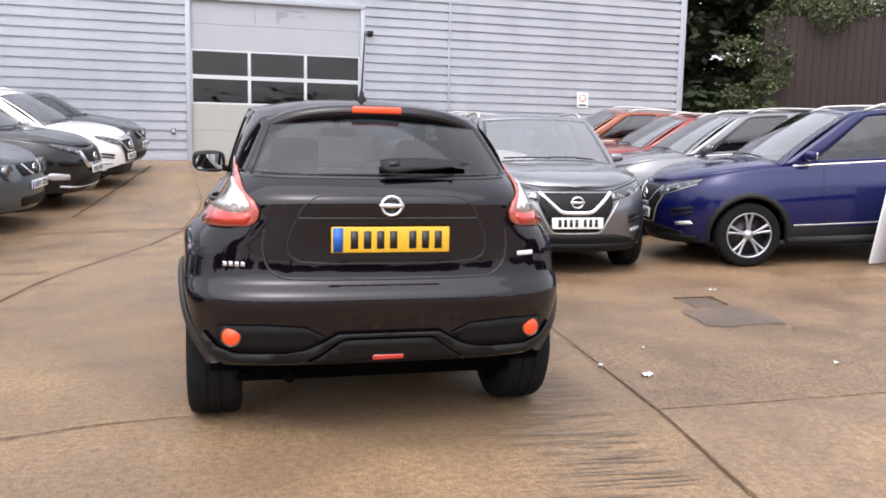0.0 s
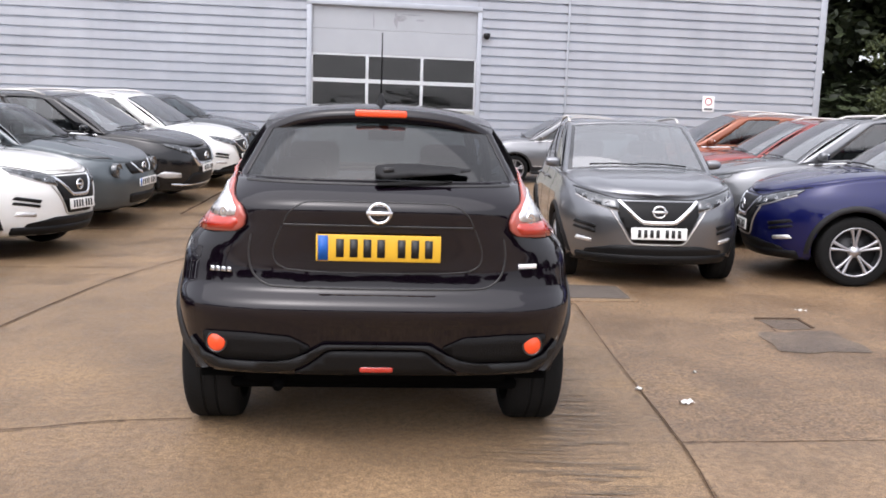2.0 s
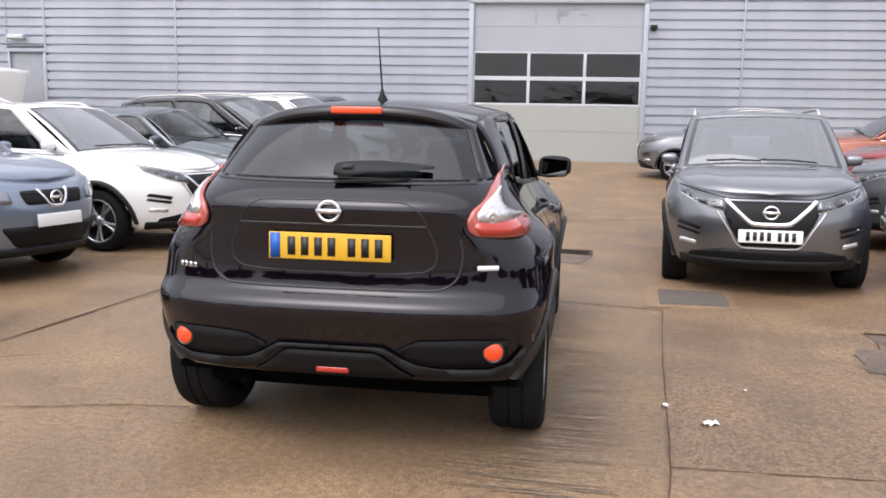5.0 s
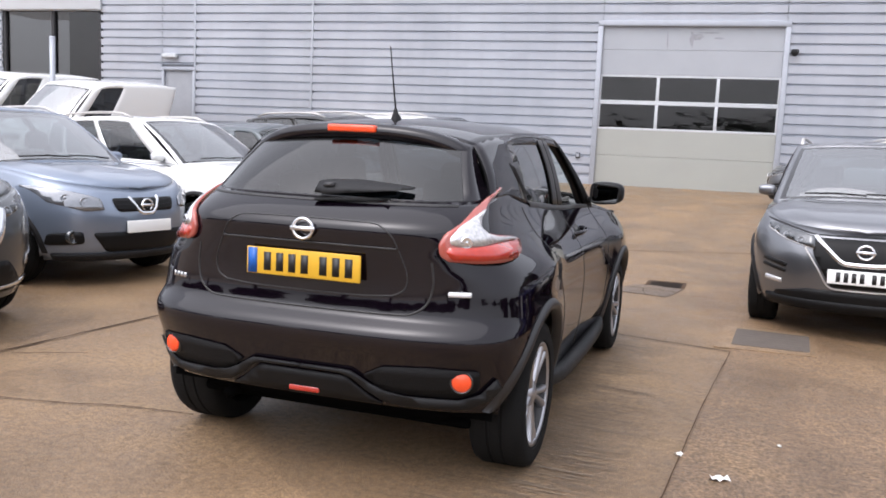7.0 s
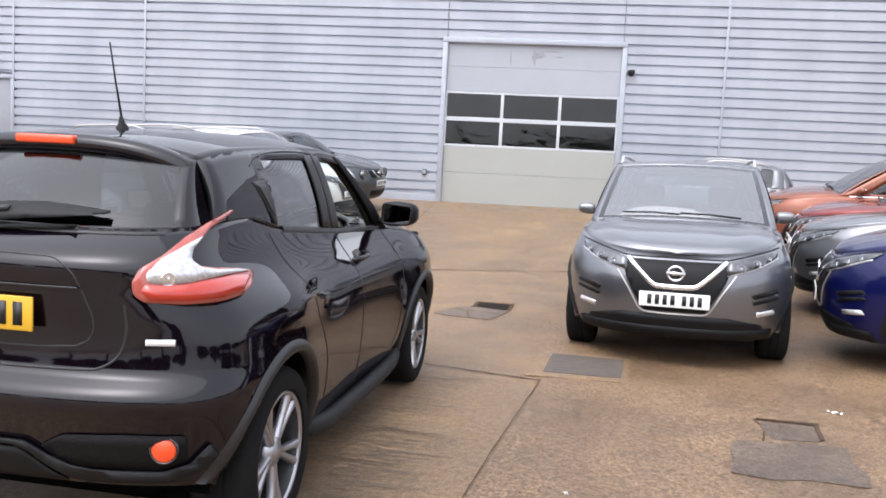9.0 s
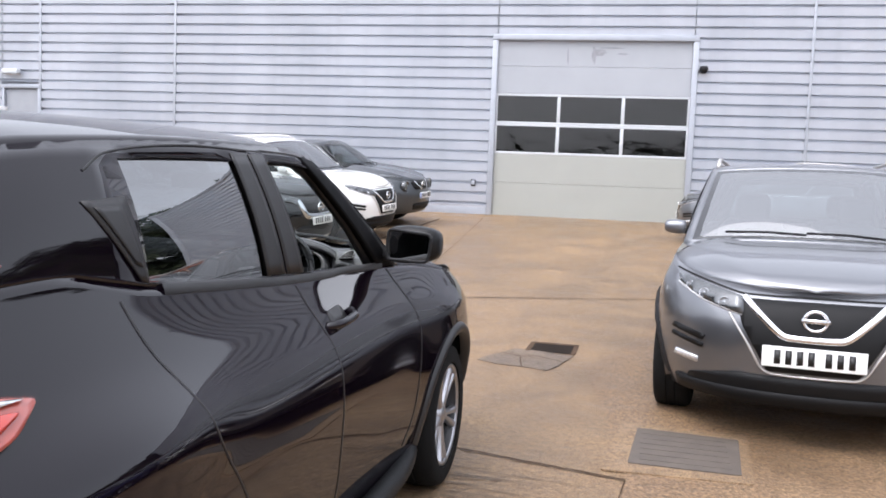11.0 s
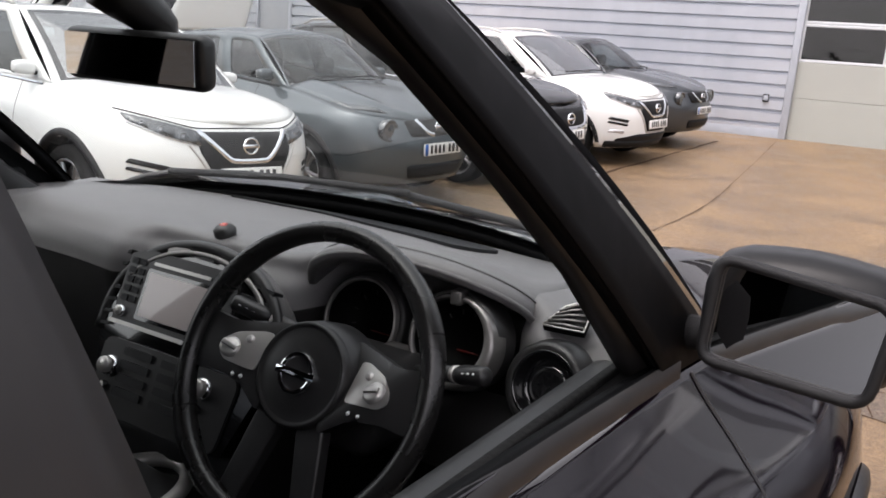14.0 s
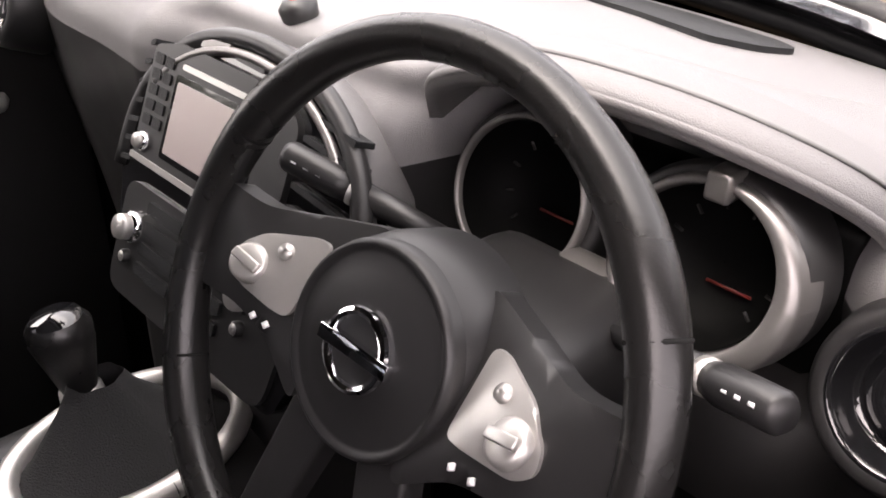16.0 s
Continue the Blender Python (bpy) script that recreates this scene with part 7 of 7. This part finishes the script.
        for v in top:
            v.co += nz
        bmesh.ops.recalc_face_normals(bm, faces=bm.faces)
        if bev:
            es = [e for e in bm.edges if all(v in top for v in e.verts)]
            bmesh.ops.bevel(bm, geom=es, offset=bev, segments=3, profile=.6, affect="EDGES")
        return sharp(part(name, bm, material, sw), 45)
    def slope(x, y):
        """How far the spokes stand behind the rim: deep beside the boss and at their upper edge."""
        return min(.002, -.028 + .30 * abs(x) - .35 * y)
    def wface(name, outline, lift, thick, material, r=.008):
        bm = bmesh.new()
        bm.faces.new([bm.verts.new((x, y, 0)) for x, y in rounded(outline, r)])
        for ax in range(2):
            lo, hi = min(v.co[ax] for v in bm.verts), max(v.co[ax] for v in bm.verts)
            k = max(2, int((hi - lo) / .012))
            for i in range(1, k):
                c, nn = Vector((0, 0, 0)), Vector((0, 0, 0))
                c[ax], nn[ax] = lo + (hi - lo) * i / k, 1
                bmesh.ops.bisect_plane(bm, geom=bm.verts[:] + bm.edges[:] + bm.faces[:], plane_co=c, plane_no=nn)
        edge = {v for e in bm.edges if len(e.link_faces) == 1 for v in e.verts}
        for v in bm.verts:
            v.co.z = slope(v.co.x, v.co.y) + lift - (.0016 if v in edge else 0)
        g = bmesh.ops.extrude_face_region(bm, geom=bm.faces[:])
        for v in g["geom"]:
            if isinstance(v, bmesh.types.BMVert):
                v.co.z -= thick
        bm.transform(wm)
        bmesh.ops.recalc_face_normals(bm, faces=bm.faces)
        return sharp(part(name, bm, material, sw), 55)
    part("boss_shroud", lathe_bm([(.074, -.06), (.071, -.03), (.067, -.014), (.063, -.006)], 48, wm), "trim_black", sw)
    part("boss", lathe_bm([(.065, -.03), (.0645, -.002), (.0625, .003), (.060, .0040), (.0580, .0015), (.0555, .0012), (.045, .004), (.025, .0062), (.001, .007)], 48, wm), "trim_black", sw)
    for s in (-1, 1):
        wface("arm", [(s * .040, .060), (s * .085, .050), (s * .125, .040), (s * .166, .046), (s * .174, .010), (s * .168, -.030), (s * .125, -.026), (s * .085, -.032), (s * .045, -.060)], 0, .018, "trim_black", .012)
        wface("switch_panel", [(s * .069, .036), (s * .080, .037), (s * .112, .027), (s * .127, .013), (s * .129, -.002), (s * .118, -.011), (s * .070, -.014)], .0045, .006, "satin_silver", .006)
        up = Vector((-s * .35, .5, 1)).normalized().to_track_quat("Z", "Y").to_matrix().to_4x4()
        def seat(x, y):
            return wm @ Matrix.Translation((s * x, y, slope(x, y) + .0045)) @ up
        m = seat(.111, .006)
        part("switch", lathe_bm([(.0135, -.002), (.013, .004), (.0105, .0055), (.001, .006)], 24, m), "satin_silver", sw)
        bm = bmesh.new()
        add_box_m(bm, m @ Matrix.Rotation(radians(-25 * s), 4, "Z"), -.011, .011, -.0034, .0034, .005, .009, .001)
        part("switch_bar", bm, "satin_silver", sw)
        part("switch", lathe_bm([(.0055, -.001), (.005, .0028), (.001, .0034)], 16, seat(.092, .022)), "satin_silver", sw)
        for k in (0, 1):
            bm = bmesh.new()
            add_box_m(bm, seat(.082 + .014 * k, -.023), -.002, .002, -.002, .002, -.004, -.002)
            part("mark", bm, "label_white", sw)
        wslab("lower_arm", [(s * .012, -.06), (s * .05, -.05), (s * .075, -.168), (s * .045, -.178)], -.024, -.006, "trim_black", .008)
    part("column_cowl", box_bm(.265, .415, 2.435, 2.60, .93, 1.035, .03, 4), "trim_black", sw)
    m = wm @ Matrix.Translation((0, 0, .009))
    bm = bmesh.new()
    rr = .0225
    rings = []
    for i in range(36):
        a = 2 * math.pi * i / 36
        rings.append([bm.verts.new(m @ Vector(((rr + .0032 * math.cos(b)) * math.cos(a), (rr + .0032 * math.cos(b)) * math.sin(a), .0032 * math.sin(b)))) for b in [2 * math.pi * q / 8 for q in range(8)]])
    for i in range(36):
        a, b = rings[i], rings[(i + 1) % 36]
        for q in range(8):
            bm.faces.new((a[q], a[(q + 1) % 8], b[(q + 1) % 8], b[q]))
    add_box_m(bm, m, -.029, .029, -.0048, .0048, -.003, .0038, .001)
    bmesh.ops.recalc_face_normals(bm, faces=bm.faces)
    sharp(part("emblem", bm, "chrome", sw, "round chrome emblem"), 40)
    # stalks
    for s, e in ((-1, (.137, 2.488, 1.068)), (1, (.530, 2.502, 1.060))):
        e = Vector(e)
        b0 = Vector((.338 + s * .07, 2.545, 1.022))
        d = (e - b0).normalized()
        stk = new("stalk")
        stk.parent = hero
        part("stem", tube_bm([b0, b0.lerp(e, .6)], [.009, .011], 12), "trim_black", stk)
        part("tip", tube_bm([b0.lerp(e, .6), b0.lerp(e, .68), b0.lerp(e, .97), e], [.010, .0125, .012, .009], 14), "trim_black", stk)
        part("band", tube_bm([b0.lerp(e, .56), b0.lerp(e, .61)], .0115, 14), "satin_silver", stk)
        for k in range(3):
            part("mark", tube_bm([b0.lerp(e, .72 + .07 * k) + Vector((0, -.0105, .005)), b0.lerp(e, .75 + .07 * k) + Vector((0, -.0105, .005))], .002, 6), "label_white", stk)
    # pillar trims, sills, door cards, lining, mirror, seats
    for s in (-1, 1):
        bm = bmesh.new()
        rows = []
        for (x, y, z, a, b) in ((.545, 2.14, 1.475, .028, .035), (.562, 2.25, 1.425, .030, .036), (.595, 2.37, 1.335, .030, .038), (.628, 2.49, 1.235, .031, .040), (.655, 2.62, 1.115, .034, .045), (.665, 2.70, 1.06, .04, .05)):
            rows.append([bm.verts.new((s * (x + p * a * (.4 if p < 0 else 1)), y + q * b * .9, z + q * b * .6)) for p, q in ((-.75, -.7), (-1, .1), (-.8, .8), (.1, 1), (.9, .8), (1, -.2), (.6, -.9), (-.2, -1))])
        strip_grid(bm, [r + [r[0]] for r in rows])
        bmesh.ops.recalc_face_normals(bm, faces=bm.faces)
        part("pillar_trim", bm, "trim_black", hero)
        part("door_card", box_bm(min(s * .60, s * .672), max(s * .60, s * .672), 1.15, 2.76, .29, 1.068, .02, 3), "trim_black", hero)
        part("door_sill_strip", box_bm(min(s * .640, s * .652), max(s * .640, s * .652), 1.9, 2.66, 1.066, 1.078, .003), "rubber", hero)
        part("grab_handle", tube_bm(smooth_line([(s * .58, 2.50, .90), (s * .555, 2.48, .90), (s * .555, 2.25, .88), (s * .58, 2.23, .88)], 4), .014, 8), "satin_silver", hero)
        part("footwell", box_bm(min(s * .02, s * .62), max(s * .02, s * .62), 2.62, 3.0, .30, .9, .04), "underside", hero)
    bm = bmesh.new()
    rows = []
    for y in np.linspace(.75, 2.2, 12):
        e = HS.roof_at(float(y))
        rows.append([bm.verts.new((q * (e.x - .03), float(y), e.z - .05 + .05 * (1 - abs(q) ** 2.4))) for q in np.linspace(-1, 1, 13)])
    strip_grid(bm, rows)
    part("head_lining", bm, "headlining", hero)
    mr = new("inside_mirror")
    mr.parent = hero
    mm = Matrix.Translation((.045, 2.40, 1.386)) @ pose(0, 0, 0, 4, 0, 2)
    bm = box_bm(-.125, .125, -.016, .016, -.034, .034, .014, 4)
    bm.transform(mm)
    part("housing", bm, "trim_black", mr)
    bm = box_bm(-.115, .115, -.018, -.0165, -.027, .027)
    bm.transform(mm)
    part("glass", bm, "mirror_glass", mr, smooth=False)
    bm = bmesh.new()
    add_tube(bm, smooth_line([(.045, 2.41, 1.39), (.04, 2.44, 1.425), (.02, 2.37, 1.475)], 4), [.016, .017, .019, .021, .024, .027, .03, .034, .036], 10)
    part("stem", bm, "trim_black", mr)
    for x in (-.345, .345):
        st = new("seat")
        st.parent = hero
        part("cushion", box_bm(x - .25, x + .25, 1.30, 1.86, .38, .60, .07, 4), "seat_cloth", st)
        bm = box_bm(-.24, .24, -.08, .08, 0, .60, .07, 4)
        bm.transform(Matrix.Translation((x, 1.30, .55)) @ pose(0, 0, 0, 14, 0, 0))
        part("back", bm, "seat_cloth", st)
        bm = box_bm(-.13, .13, -.05, .05, .63, .82, .045, 4)
        bm.transform(Matrix.Translation((x, 1.30, .55)) @ pose(0, 0, 0, 14, 0, 0))
        part("headrest", bm, "seat_cloth", st)
    bs = new("bench_seat")
    bs.parent = hero
    part("cushion", box_bm(-.60, .60, .85, 1.1, .40, .62, .07, 3), "seat_cloth", bs)
    part("back", box_bm(-.60, .60, .70, .86, .55, 1.10, .07, 3), "seat_cloth", bs)
    for x in (-.38, .38):
        part("headrest", box_bm(x - .12, x + .12, .70, .80, 1.12, 1.27, .04, 3), "seat_cloth", bs)
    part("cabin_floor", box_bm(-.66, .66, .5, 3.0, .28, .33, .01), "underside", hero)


hero_tail()
hero_sides()
hero_inside()

make_yard_details(yard)
